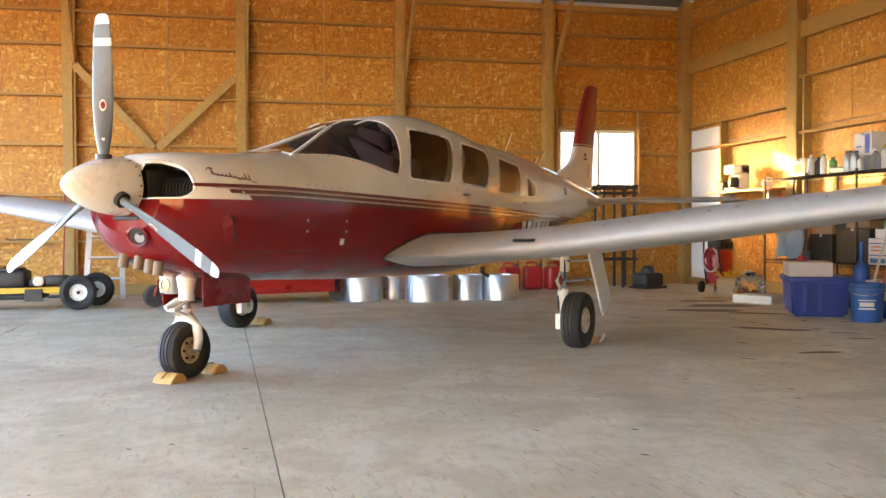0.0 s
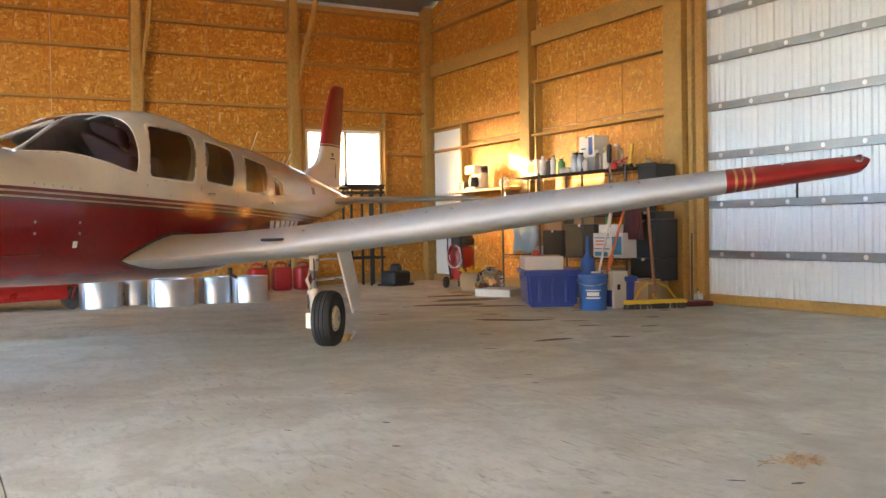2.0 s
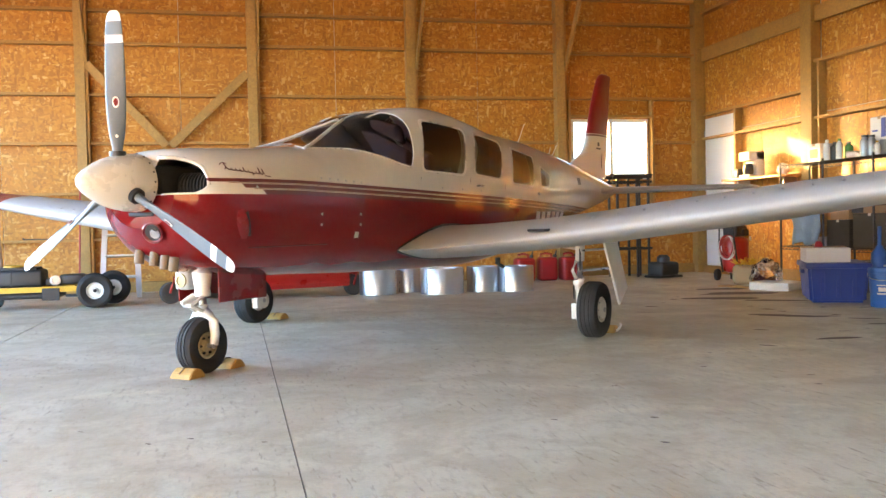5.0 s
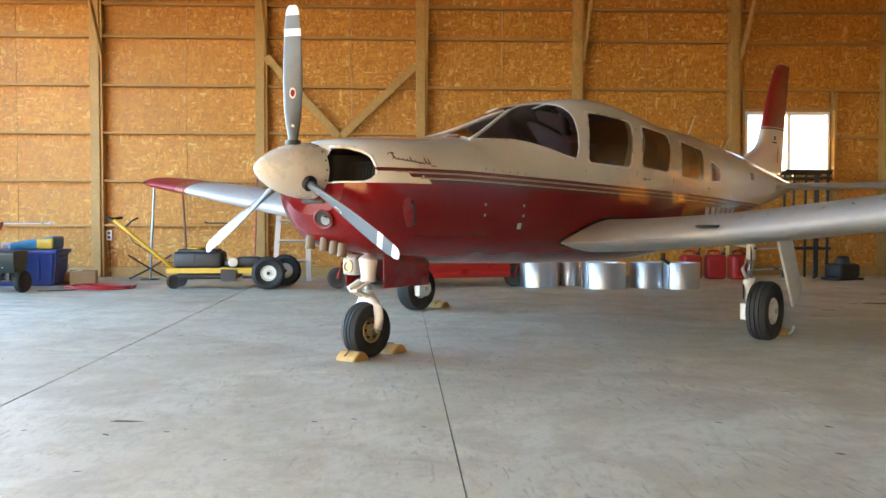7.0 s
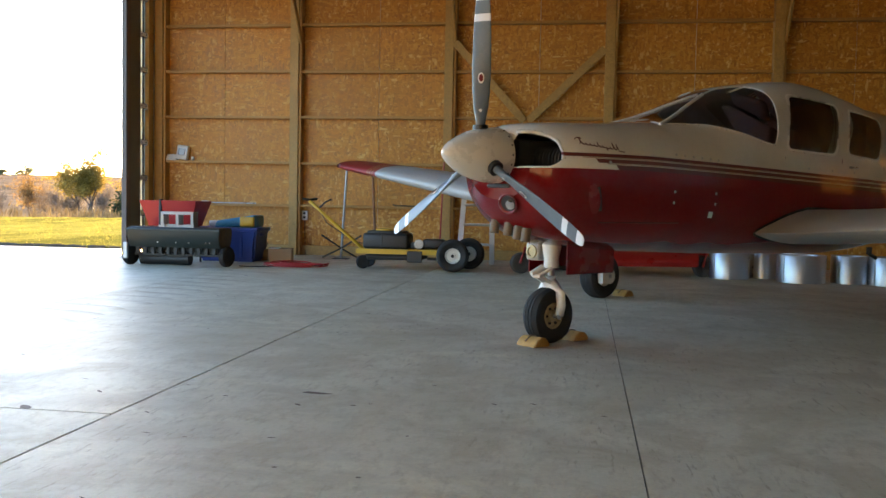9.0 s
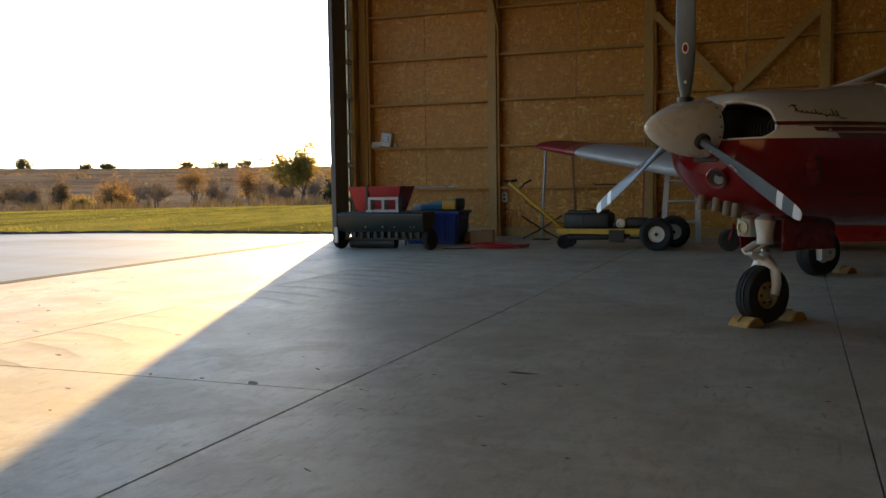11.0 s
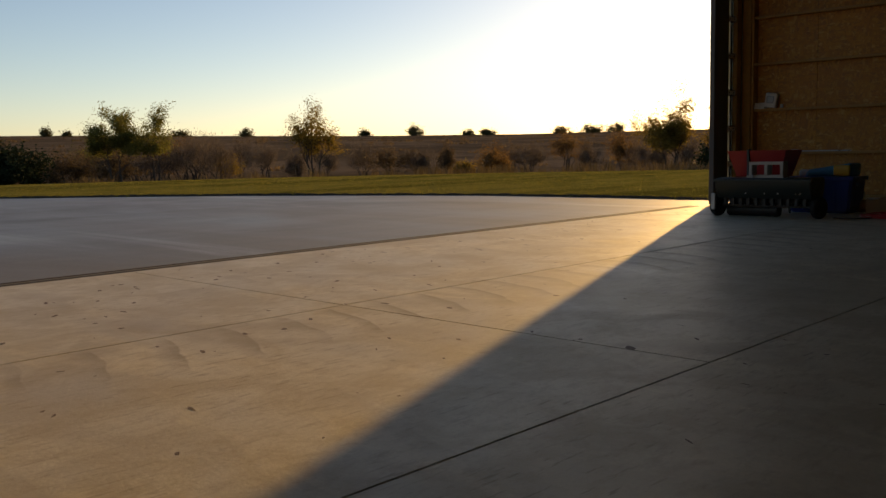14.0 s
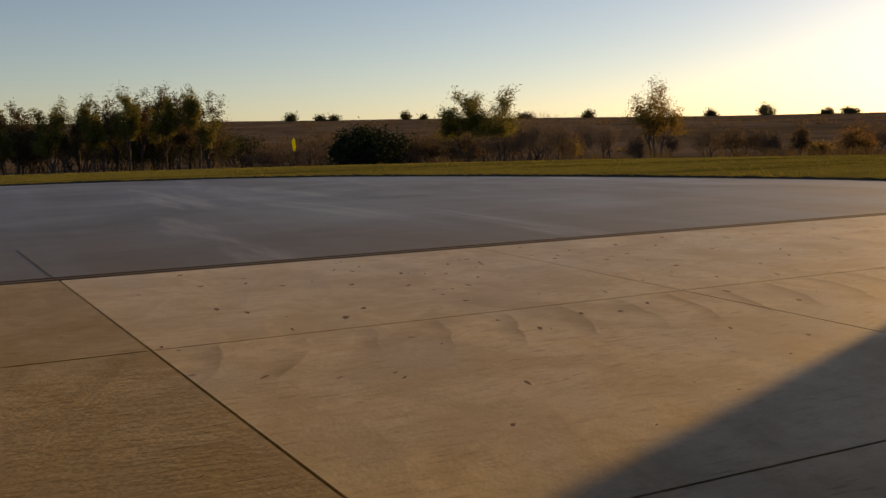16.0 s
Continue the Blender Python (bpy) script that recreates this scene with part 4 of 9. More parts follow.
def window_trim(root):
    for nm, o in OUTLINES:
        for side in (-1, 1):
            bm = bmesh.new()
            rows = []
            cx = sum(p[0] for p in o) / len(o)
            cz = sum(p[1] for p in o) / len(o)
            edge = [p for p in o if nm != "front" or (p[1] < 1.48 or p[0] > 1.6)]
            for s, z in edge:
                d = Vector((s - cx, z - cz))
                d = d.normalized()
                row = []
                wd = 0.4 if nm == "front" else 0.8
                for k, h in ((-0.020 * wd, 0.001), (-0.016 * wd, 0.006), (0.010 * wd, 0.006), (0.016 * wd, 0.001)):
                    row.append(bm.verts.new(surface(s + d.x * k, min(z + d.y * k, section(s)[2] - 0.01), side, h)[0]))
                rows.append(row)
            for i in range(len(rows)):
                a, b = rows[i], rows[(i + 1) % len(rows)]
                if (a[0].co - b[0].co).length > 0.45 and nm == "front" and (a[0].co.x < 0.9 or b[0].co.x < 0.9):
                    continue
                for k in range(3):
                    bm.faces.new((a[k], a[k + 1], b[k + 1], b[k]))
            part("window_trim", bm, CREAM if nm == "front" else GEARW, root, "", True)
    # windshield posts
    for side in (-1, 1):
        bm = bmesh.new()
        pts = []
        for k in range(17):
            s = 0.69 + 0.90 * k / 16
            y = post_y(s)
            w, zb, zt, zm, nu, nl = section(s)
            pts.append(Vector((s, side * y, zm + (zt - zm) * (1 - (y / w) ** nu) ** (1 / nu) + 0.003)))
        tube(bm, pts, 0.0135, 8)
        part("windshield_post", bm, WHITE, root, "pale post beside the windshield", True)


def cabin_inside(root):
    bm = bmesh.new()
    st = list(np.linspace(0.56, 4.9, 40))
    n = 40
    rows = []
    for s in st:
        row = []
        for k in range(n):
            th = 2 * math.pi * k / n
            p = outer(s, th, 0.045)
            if glass_kind(s, p.y, p.z) or glass_kind(s - 0.06, p.y, p.z) or glass_kind(s + 0.06, p.y, p.z):
                row.append(None)
            else:
                row.append(bm.verts.new(p))
        rows.append(row)
    for a, b in zip(rows, rows[1:]):
        for k in range(n):
            q = (a[k], a[(k + 1) % n], b[(k + 1) % n], b[k])
            if all(q):
                bm.faces.new(q)
    part("cabin_liner", bm, LINER, root, "", True)
    part("cabin_floor", soft_box(0.80, -0.36, 0.68, 4.3, 0.36, 0.71, 0.005, 1), LINER, root)
    part("instrument_panel", soft_box(0.80, -0.44, 1.05, 0.88, 0.44, 1.36, 0.02, 2), BLACK, root, "black instrument panel")
    part("glareshield", soft_box(0.62, -0.40, 1.37, 0.98, 0.40, 1.395, 0.01, 2), BLACK, root, "black glareshield under the windshield")
    part("bulkhead", soft_box(4.70, -0.33, 0.85, 4.72, 0.33, 1.58, 0.005, 1), LINER, root)
    for s, lean, sgn in ((1.45, 0.18, 1), (2.35, -0.12, -1), (3.55, 0.16, 1)):
        for y in (-0.27, 0.27):
            seat = part("seat", soft_box(s - 0.24, y - 0.22, 0.80, s + 0.24, y + 0.22, 0.98, 0.05, 3), SEATRED, root, "dark red upholstered seat", True)
            b = s + 0.22 * sgn
            m = Matrix.Translation((b, y, 0.92)) @ Matrix.Rotation(lean, 4, "Y")
            part("seat_back", soft_box(-0.06, -0.21, 0, 0.06, 0.21, 0.56, 0.05, 3, m), SEATRED, seat, "", True)
            part("headrest", soft_box(-0.05, -0.12, 0.58, 0.05, 0.12, 0.74, 0.04, 3, m), SEATRED, seat, "", True)
            part("seat_base", soft_box(s - 0.18, y - 0.16, 0.685, s + 0.18, y + 0.16, 0.81, 0.01, 1), BLACK, seat)
    # opaque dark red panels added behind the far windows to stop daylight
    for nm, o in OUTLINES[1:]:
        bm = bmesh.new()
        vs = [bm.verts.new((s, half_width(s, z) - 0.03, z)) for s, z in o]
        bm.faces.new(vs)
        part("curtain", bm, SEATRED, root, "dark red panel added to keep light out of the far cabin window")
    for y in (-0.27, 0.27):
        bm = bmesh.new()
        ring = [(0.92 + 0.02 * math.cos(t), y + 0.14 * math.cos(t), 1.27 + 0.10 * math.sin(t)) for t in np.linspace(0.6, 2 * math.pi - 3.7, 14)]
        tube(bm, ring, 0.012, 6)
        tube(bm, [(0.78, y, 1.25), (0.93, y, 1.25)], 0.015, 6)
        part("control_yoke", bm, BLACK, root, "", True)


def airfoil(chord, tc, n=22, sharp=0.0):
    """Closed outline from the trailing edge over the top and back underneath: x aft from the nose, z up."""
    up, lo = [], []
    for k in range(n + 1):
        x = 0.5 * (1 - math.cos(math.pi * k / n))
        t = 5 * tc * (0.2969 * math.sqrt(x) - 0.126 * x - 0.3516 * x * x + 0.2843 * x ** 3 - 0.1036 * x ** 4)
        t *= min(1.0, x / 0.30 + 0.004) ** (0.42 * sharp)
        c = 0.022 * (2 * 0.4 * x - x * x) / 0.16 if x < 0.4 else 0.022 * ((1 - 0.8) + 0.8 * x - x * x) / 0.36
        up.append((x * chord, (c + t) * chord))
        lo.append((x * chord, (c - t) * chord))
    return up[::-1] + lo[1:-1]


WING = (  # span, leading edge station, chord, height of the chord line, thickness
    (0.50, 1.47, 2.12, 0.725, 0.125), (0.62, 1.50, 2.08, 0.728, 0.125), (0.80, 1.57, 2.00, 0.735, 0.128), (1.00, 1.655, 1.90, 0.748, 0.132), (1.20, 1.745, 1.80, 0.765, 0.138),
    (1.40, 1.83, 1.70, 0.784, 0.145), (1.60, 1.875, 1.64, 0.803, 0.15), (2.05, 1.895, 1.62, 0.855, 0.15), (2.80, 1.90, 1.62, 0.95, 0.15), (3.30, 1.905, 1.58, 1.015, 0.145),
    (4.00, 1.92, 1.42, 1.105, 0.135), (4.74, 1.94, 1.24, 1.20, 0.125), (5.20, 1.955, 1.12, 1.255, 0.12), (5.38, 1.965, 1.07, 1.277, 0.118), (5.50, 1.975, 1.03, 1.291, 0.115), (5.57, 1.985, 1.00, 1.302, 0.11), (5.60, 2.00, 0.96, 1.318, 0.085), (5.615, 2.02, 0.90, 1.335, 0.045))


def build_wing(root, side):
    bm = bmesh.new()
    rings = []
    for y, le, ch, zc, tc in WING:
        zc += (side * 0.022 - 0.008) * max(0.0, y - 1.6) / 4.0
        tc *= 1.0 + 0.10 * min(1.0, max(0.0, y - 1.6) / 2.0)
        rings.append([bm.verts.new((le + x, side * y, zc + z)) for x, z in airfoil(ch, tc, 22, max(0.0, min(1.0, (1.5 - y) / 0.8)))])
    n = len(rings[0])
    for a, b in zip(rings, rings[1:]):
        for k in range(n):
            bm.faces.new((a[k], a[(k + 1) % n], b[(k + 1) % n], b[k]))
    bm.faces.new(rings[0])
    bm.faces.new(rings[-1])
    wing = part("wing", bm, WINGP, root, "silver-grey low wing with a red tip", 40)
    # rivets along the leading edge
    riv = None
    for k in range(21):
        y = 1.75 + 0.185 * k
        le = float(np.interp(y, [q[0] for q in WING], [q[1] for q in WING]))
        zc = float(np.interp(y, [q[0] for q in WING], [q[3] for q in WING]))
        tk = float(np.interp(y, [q[0] for q in WING], [q[2] * q[4] for q in WING]))
        p = (le + 0.075, side * y, zc + tk * 0.40 + 0.004)
        if riv is None:
            b = bmesh.new()
            lathe(b, [(0.011, -0.004), (0.009, 0.004), (0, 0.006)], (-0.6, 0, 0.8), (0, 0, 0), 8)
            riv = part("rivet", b, STEEL, wing)
            riv.location = p
        else:
            again(riv, pose(*p), wing)
    # stall warning vane, pitot mast and tip light
    if side < 0:
        part("stall_vane", soft_box(1.80, -1.62, 0.815, 1.93, -1.48, 0.835, 0.01, 2, Matrix.Translation((0, 0, 0.03))), BLACK, wing)
        bm = bmesh.new()
        tube(bm, [(2.35, -5.22, 1.23), (2.36, -5.22, 1.08)], 0.008, 8)
        tube(bm, [(2.30, -5.22, 1.13), (2.42, -5.22, 1.13)], 0.005, 6)
        part("tie_down_ring", bm, BLACK, wing)
        bm = bmesh.new()
        lathe(bm, [(0.02, 0), (0.018, -0.05), (0.0, -0.05)], (0, 0, 1), (2.2, -1.05, 0.64), 10)
        tube(bm, [(2.18, -1.05, 0.60), (2.24, -1.05, 0.58), (2.30, -1.05, 0.56)], 0.014, 8)
        part("drain_valve", bm, BLACK, wing)
    bm = bmesh.new()
    lathe(bm, [(0.0, -0.06), (0.02, -0.05), (0.028, 0.0), (0.02, 0.05), (0, 0.06)], (1, side * 0.25, 0.05), (2.00, side * 5.545, 1.318), 12)
    part("tip_light", bm, LENS, wing, "clear wing tip light", True)
    # aileron and flap gaps
    bm = bmesh.new()
    for y0, y1 in ((0.8, 2.9), (2.92, 5.1)):
        def te(y):
            return float(np.interp(y, [q[0] for q in WING], [q[1] + q[2] for q in WING])), float(np.interp(y, [q[0] for q in WING], [q[3] for q in WING]))
        for h in (0.035, -0.012):
            p = [Vector((te(y)[0] - 0.36, side * y, te(y)[1] + h)) for y in (y0, y1)]
            tube(bm, p, 0.006, 5)
    part("control_gap", bm, BLACK, wing)
    # dark seam where the wing meets the body
    bm = bmesh.new()
    af = airfoil(2.08, 0.125, 22, 1.0)
    pts = []
    for x, z in af:
        s, h = 1.50 + x, 0.728 + z
        y = half_width(s, h)
        pts.append((s - (0.012 if x < 0.1 else 0), side * (max(y, 0.45) + 0.004), h + (0.008 if z > 0 else -0.008)))
    tube(bm, pts[4:-4], 0.009, 5)
    part("wing_seam", bm, BLACK, root, "", True)
    return wing


def build_tail(root):
    # fin
    bm = bmesh.new()
    prof = ((1.50, 6.30, 7.93, 0.05), (1.60, 6.50, 7.93, 0.055), (1.68, 6.66, 7.94, 0.06), (1.76, 6.92, 7.955, 0.065), (1.85, 7.08, 7.97, 0.07), (1.98, 7.17, 7.99, 0.07), (2.20, 7.27, 8.03, 0.065),
            (2.45, 7.39, 8.08, 0.058), (2.70, 7.545, 8.13, 0.05), (2.82, 7.63, 8.155, 0.045), (2.88, 7.70, 8.165, 0.035), (2.915, 7.80, 8.17, 0.02), (2.925, 7.9, 8.165, 0.008))
    rings = []
    for z, a, b, t in prof:
        ch = b - a
        ring = []
        pts = airfoil(1.0, 0.12, 14)
        for x, zz in pts:
            cc = 0.022 * (0.8 * x - x * x) / 0.16 if x < 0.4 else 0.022 * (0.2 + 0.8 * x - x * x) / 0.36
            ring.append(bm.verts.new((a + x * ch, (zz - cc) / 0.06 * t, z)))
        rings.append(ring)
    n = len(rings[0])
    for a, b in zip(rings, rings[1:]):
        for k in range(n):
            bm.faces.new((a[k], a[(k + 1) % n], b[(k + 1) % n], b[k]))
    bm.faces.new(rings[0])
    bm.faces.new(rings[-1])
    fin = part("fin", bm, FINP, root, "swept tail fin, dark red above cream", 50)
    bm = bmesh.new()
    tube(bm, [(7.62, -0.045, 1.62), (7.80, -0.030, 2.86)], 0.005, 5)
    part("rudder_gap", bm, BLACK, fin)
    bm = bmesh.new()
    for a, b, c in (((7.35, 1.86), (7.50, 1.88), 0.012), ((7.40, 1.90), (7.46, 1.95), 0.009)):
        box(bm, a[0], -0.078, a[1], b[0], -0.072, b[1])
    part("fin_emblem", bm, BLACK, fin, "small dark emblem")
    # stabilator
    for side in (-1, 1):
        bm = bmesh.new()
        rings = []
        for y, le, ch, tc in ((0.08, 7.22, 0.90, 0.10), (0.6, 7.25, 0.86, 0.10), (1.5, 7.32, 0.78, 0.095), (1.95, 7.36, 0.73, 0.08), (2.05, 7.42, 0.64, 0.05), (2.08, 7.5, 0.5, 0.015)):
            rings.append([bm.verts.new((le + x, side * y, 1.285 + z)) for x, z in airfoil(ch, tc, 14)])
        n = len(rings[0])
        for a, b in zip(rings, rings[1:]):
            for k in range(n):
                bm.faces.new((a[k], a[(k + 1) % n], b[(k + 1) % n], b[k]))
        bm.faces.new(rings[0])
        bm.faces.new(rings[-1])
        part("stabilator", bm, WINGP, root, "silver-grey horizontal tail", 40)
    bm = bmesh.new()
    lathe(bm, [(0.0, 0.0), (0.03, 0.01), (0.035, 0.05), (0.0, 0.09)], (1, 0, 0), (8.13, 0, 1.32), 12)
    part("tail_light", bm, LENS, root, "", True)


def build_propeller(root):
    prop = new("propeller")
    prop.parent = root
    prop.matrix_basis = pose(-0.63, 0, 1.197)
    tagged(prop, "three-bladed propeller with a champagne spinner")
    bm = bmesh.new()
    prof = [(0.0, -0.295), (0.018, -0.288), (0.042, -0.268), (0.075, -0.225), (0.108, -0.165), (0.135, -0.10), (0.154, -0.03), (0.166, 0.04), (0.171, 0.10), (0.171, 0.135), (0.160, 0.142), (0.0, 0.142)]
    lathe(bm, prof, (1, 0, 0), (0, 0, 0), 48)
    sp = part("spinner", bm, SPIN, prop, "smooth champagne-coloured spinner cone", 50)
    screw = None
    for k in range(18):
        a = 2 * math.pi * k / 18
        m = pose(0.115, 0.171 * math.cos(a), 0.171 * math.sin(a))
        if screw is None:
            b = bmesh.new()
            lathe(b, [(0, -0.004), (0.006, -0.003), (0.006, 0.003), (0, 0.004)], (1, 0, 0), (0, 0, 0), 8)
            screw = part("screw", b, BLACK, sp)
            screw.matrix_basis = m
        else:
            again(screw, m, sp)
    blade = boot = None
    for k in range(3):
        rot = Matrix.Rotation(2 * math.pi * k / 3, 4, "X")
        if blade is None:
            bm = bmesh.new()
            rings = []
            for r, ch, th, tw in ((0.12, 0.06, 0.055, 62), (0.20, 0.072, 0.05, 58), (0.28, 0.105, 0.036, 50), (0.38, 0.125, 0.027, 43), (0.50, 0.138, 0.021, 36), (0.65, 0.138, 0.016, 29), (0.78, 0.132, 0.012, 25),
                                  (0.88, 0.122, 0.009, 22), (0.94, 0.104, 0.007, 21), (0.97, 0.085, 0.006, 20), (0.985, 0.05, 0.004, 20)):
                ring = []
                a = -radians(tw)
                for i in range(18):
                    t = 2 * math.pi * i / 18
                    u, v = math.cos(t) * ch * 0.425, math.sin(t) * th / 2
                    # chord lies in the disc, tilted by the twist
                    ring.append(bm.verts.new((u * math.sin(a) + v * math.cos(a), u * math.cos(a) - v * math.sin(a), r)))
                rings.append(ring)
            for p, q in zip(rings, rings[1:]):
                for i in range(18):
                    bm.faces.new((p[i], p[(i + 1) % 18], q[(i + 1) % 18], q[i]))
            bm.faces.new(rings[0])
            bm.faces.new(rings[-1])
            blade = part("blade", bm, BLADE, prop, "grey propeller blade with white tip bands", True)
            blade.matrix_basis = rot
            b = bmesh.new()
            tube(b, [(0, 0, 0.14), (0, 0, 0.178)], 0.047, 20)
            boot = part("blade_opening", b, BLACK, prop)
            boot.matrix_basis = rot
            b = bmesh.new()
            lathe(b, [(0.019, 0.0), (0.019, 0.002), (0, 0.003)], (-0.72, -0.69, 0), (-0.011, -0.010, 0.46), 20)
            for v in b.verts:
                v.co.z = 0.46 + (v.co.z - 0.46) * 1.75
            mk = part("blade_emblem", b, WHITE, blade, "small white oval emblem with a red mark")
            b = bmesh.new()
            lathe(b, [(0.013, 0.0), (0.013, 0.002), (0, 0.003)], (-0.72, -0.69, 0), (-0.013, -0.012, 0.46), 20)
            for v in b.verts:
                v.co.z = 0.46 + (v.co.z - 0.46) * 1.7
            mk2 = part("emblem_centre", b, REDP, blade)
            b = bmesh.new()
            lathe(b, [(0.010, 0.0), (0.010, 0.002), (0, 0.003)], (-0.72, -0.69, 0), (-0.013, -0.012, 0.265), 14)
            mk3 = part("blade_decal", b, WHITE, blade)
        else:
            nb = again(blade, rot)
            for q in (mk, mk2, mk3):
                again(q, Matrix.Identity(4), nb)
            again(boot, rot)
    return prop


def tyre(bm, r, w, rim):
    n = 40
    prof = [(rim, -w * 0.36), (rim + 0.012, -w * 0.40), (r * 0.80, -w * 0.50), (r * 0.93, -w * 0.44), (r * 0.985, -w * 0.30)]
    for g in (-0.2, 0.0, 0.2):
        prof += [(r, w * (g - 0.035)), (r - 0.006, w * (g - 0.02)), (r - 0.006, w * (g + 0.02)), (r, w * (g + 0.035))]
    prof += [(r * 0.985, w * 0.30), (r * 0.93, w * 0.44), (r * 0.80, w * 0.50), (rim + 0.012, w * 0.40), (rim, w * 0.36)]
    lathe(bm, prof, (0, 1, 0), (0, 0, 0), n)


def build_wheel(root, x, y, r, w, rim, hub_mat, name="wheel"):
    wh = new(name)
    wh.parent = root
    wh.matrix_basis = pose(x, y, r - 0.006)
    bm = bmesh.new()
    tyre(bm, r, w, rim)
    part("tyre", bm, RUBBER, wh, "black ribbed tyre", 40)
    bm = bmesh.new()
    for sg in (-1, 1):
        lathe(bm, [(rim + 0.004, 0.36 * w * sg), (rim, 0.40 * w * sg), (rim * 0.86, 0.38 * w * sg), (rim * 0.80, 0.28 * w * sg), (rim * 0.50, 0.26 * w * sg), (rim * 0.42, 0.38 * w * sg), (rim * 0.2, 0.42 * w * sg), (0, 0.43 * w * sg)], (0, 1, 0), (0, 0, 0), 28)
    lathe(bm, [(rim, -0.36 * w), (rim, 0.36 * w)], (0, 1, 0), (0, 0, 0), 28)
    part("rim", bm, hub_mat, wh, "", 40)
    for sg in (-1, 1):
        bolt = None
        for k in range(6):
            a = 2 * math.pi * k / 6
            m = pose(rim * 0.66 * math.cos(a), 0.27 * w * sg, rim * 0.66 * math.sin(a))
            if bolt is None:
                bm = bmesh.new()
                lathe(bm, [(0.009, 0.0), (0.009, 0.012 * sg), (0, 0.012 * sg)], (0, 1, 0), (0, 0, 0), 6)
                bolt = part("wheel_bolt", bm, BLACK, wh)
                bolt.matrix_basis = m
            else:
                again(bolt, m)
    return wh


def build_gear(root):
    # nose leg
    leg = new("nose_gear")
    leg.parent = root
    bm = bmesh.new()
    tube(bm, [(0.02, 0, 0.74), (0.02, 0, 0.68), (0.02, 0, 0.54), (0.02, 0, 0.49)], [0.075, 0.07, 0.048, 0.052], 16)
    part("strut_housing", bm, GEARW, leg, "tapered off-white strut housing", 40)
    part("placard", soft_box(-0.02, -0.078, 0.655, 0.05, -0.066, 0.675, 0.002, 1), BLACK, leg)
    bm = bmesh.new()
    tube(bm, [(0.02, 0, 0.50), (0.02, 0, 0.40)], 0.024, 14)
    part("oleo", bm, STEEL, leg, "bright steel oleo", True)
    bm = bmesh.new()
    tube(bm, [(0.02, 0, 0.43), (0.015, -0.01, 0.385), (0.015, -0.05, 0.365), (0.02, -0.085, 0.33), (0.025, -0.092, 0.25), (0.012, -0.09, 0.185), (0.0, -0.088, 0.172)], [0.04, 0.042, 0.036, 0.032, 0.03, 0.028, 0.024], 12)
    tube(bm, [(0.015, 0.0, 0.385), (0.015, 0.05, 0.365), (0.02, 0.085, 0.33), (0.025, 0.092, 0.25), (0.012, 0.09, 0.185), (0.0, 0.088, 0.172)], [0.042, 0.036, 0.032, 0.03, 0.028, 0.024], 12)
    part("fork", bm, GEARW, leg, "cream cast fork", True)
    bm = bmesh.new()
    for sg in (-1, 1):
        tube(bm, [(-0.01, sg * 0.03, 0.49), (-0.11, sg * 0.018, 0.44)], 0.013, 8)
        tube(bm, [(-0.11, sg * 0.018, 0.44), (-0.01, sg * 0.03, 0.395)], 0.013, 8)
    rod(bm, (-0.11, -0.035, 0.44), (-0.11, 0.035, 0.44), 0.014)
    rod(bm, (-0.06, 0, 0.495), (-0.145, 0.02, 0.455), 0.022, 0.016)
    part("scissor_link", bm, GEARW, leg, "", 40)
    bm = bmesh.new()
    tube(bm, [(0.04, -0.03, 0.50), (0.15, -0.05, 0.485), (0.24, -0.05, 0.49), (0.36, -0.05, 0.56)], 0.010, 8)
    tube(bm, [(0.04, 0.03, 0.50), (0.20, 0.05, 0.47), (0.30, 0.05, 0.50)], 0.010, 8)
    rod(bm, (0.19, -0.065, 0.47), (0.23, -0.065, 0.47), 0.02)
    part("drag_link", bm, SOOT, leg, "", True)
    build_wheel(leg, 0, 0, 0.184, 0.135, 0.082, BRASS)
    bm = bmesh.new()
    rod(bm, (0, -0.105, 0.178), (0, 0.105, 0.178), 0.016)
    part("axle", bm, STEEL, leg)
    for sg in (-1, 1):
        part("gear_door", soft_box(-0.02, sg * 0.17 - 0.006, 0.455, 0.44, sg * 0.17 + 0.006, 0.66, 0.005, 1), REDP, root, "red nose gear door hanging open")
    # main legs
    for sg in (-1, 1):
        leg = new("main_gear")
        leg.parent = root
        y = sg * 1.73
        build_wheel(leg, 2.52, y, 0.222, 0.165, 0.098, GEARW)
        yi = y - sg * 0.115
        bm = bmesh.new()
        tube(bm, [(2.47, yi + sg * 0.03, 0.80), (2.47, yi + sg * 0.02, 0.60)], 0.036, 14)
        tube(bm, [(2.47, yi + sg * 0.02, 0.47), (2.48, yi, 0.43), (2.52, yi, 0.36), (2.52, yi, 0.24)], [0.04, 0.043, 0.034, 0.032], 12)
        part("leg", bm, GEARW, leg, "", True)
        bm = bmesh.new()
        tube(bm, [(2.47, yi + sg * 0.02, 0.61), (2.47, yi + sg * 0.02, 0.46)], 0.022, 12)
        part("oleo", bm, STEEL, leg, "", True)
        bm = bmesh.new()
        tube(bm, [(2.44, yi, 0.60), (2.36, yi, 0.53), (2.44, yi, 0.46)], 0.014, 8)
        tube(bm, [(2.47, yi, 0.70), (2.47, yi - sg * 0.25, 0.74), (2.45, yi - sg * 0.45, 0.78)], 0.016, 8)
        part("scissor_link", bm, GEARW, leg, "", True)
        bm = bmesh.new()
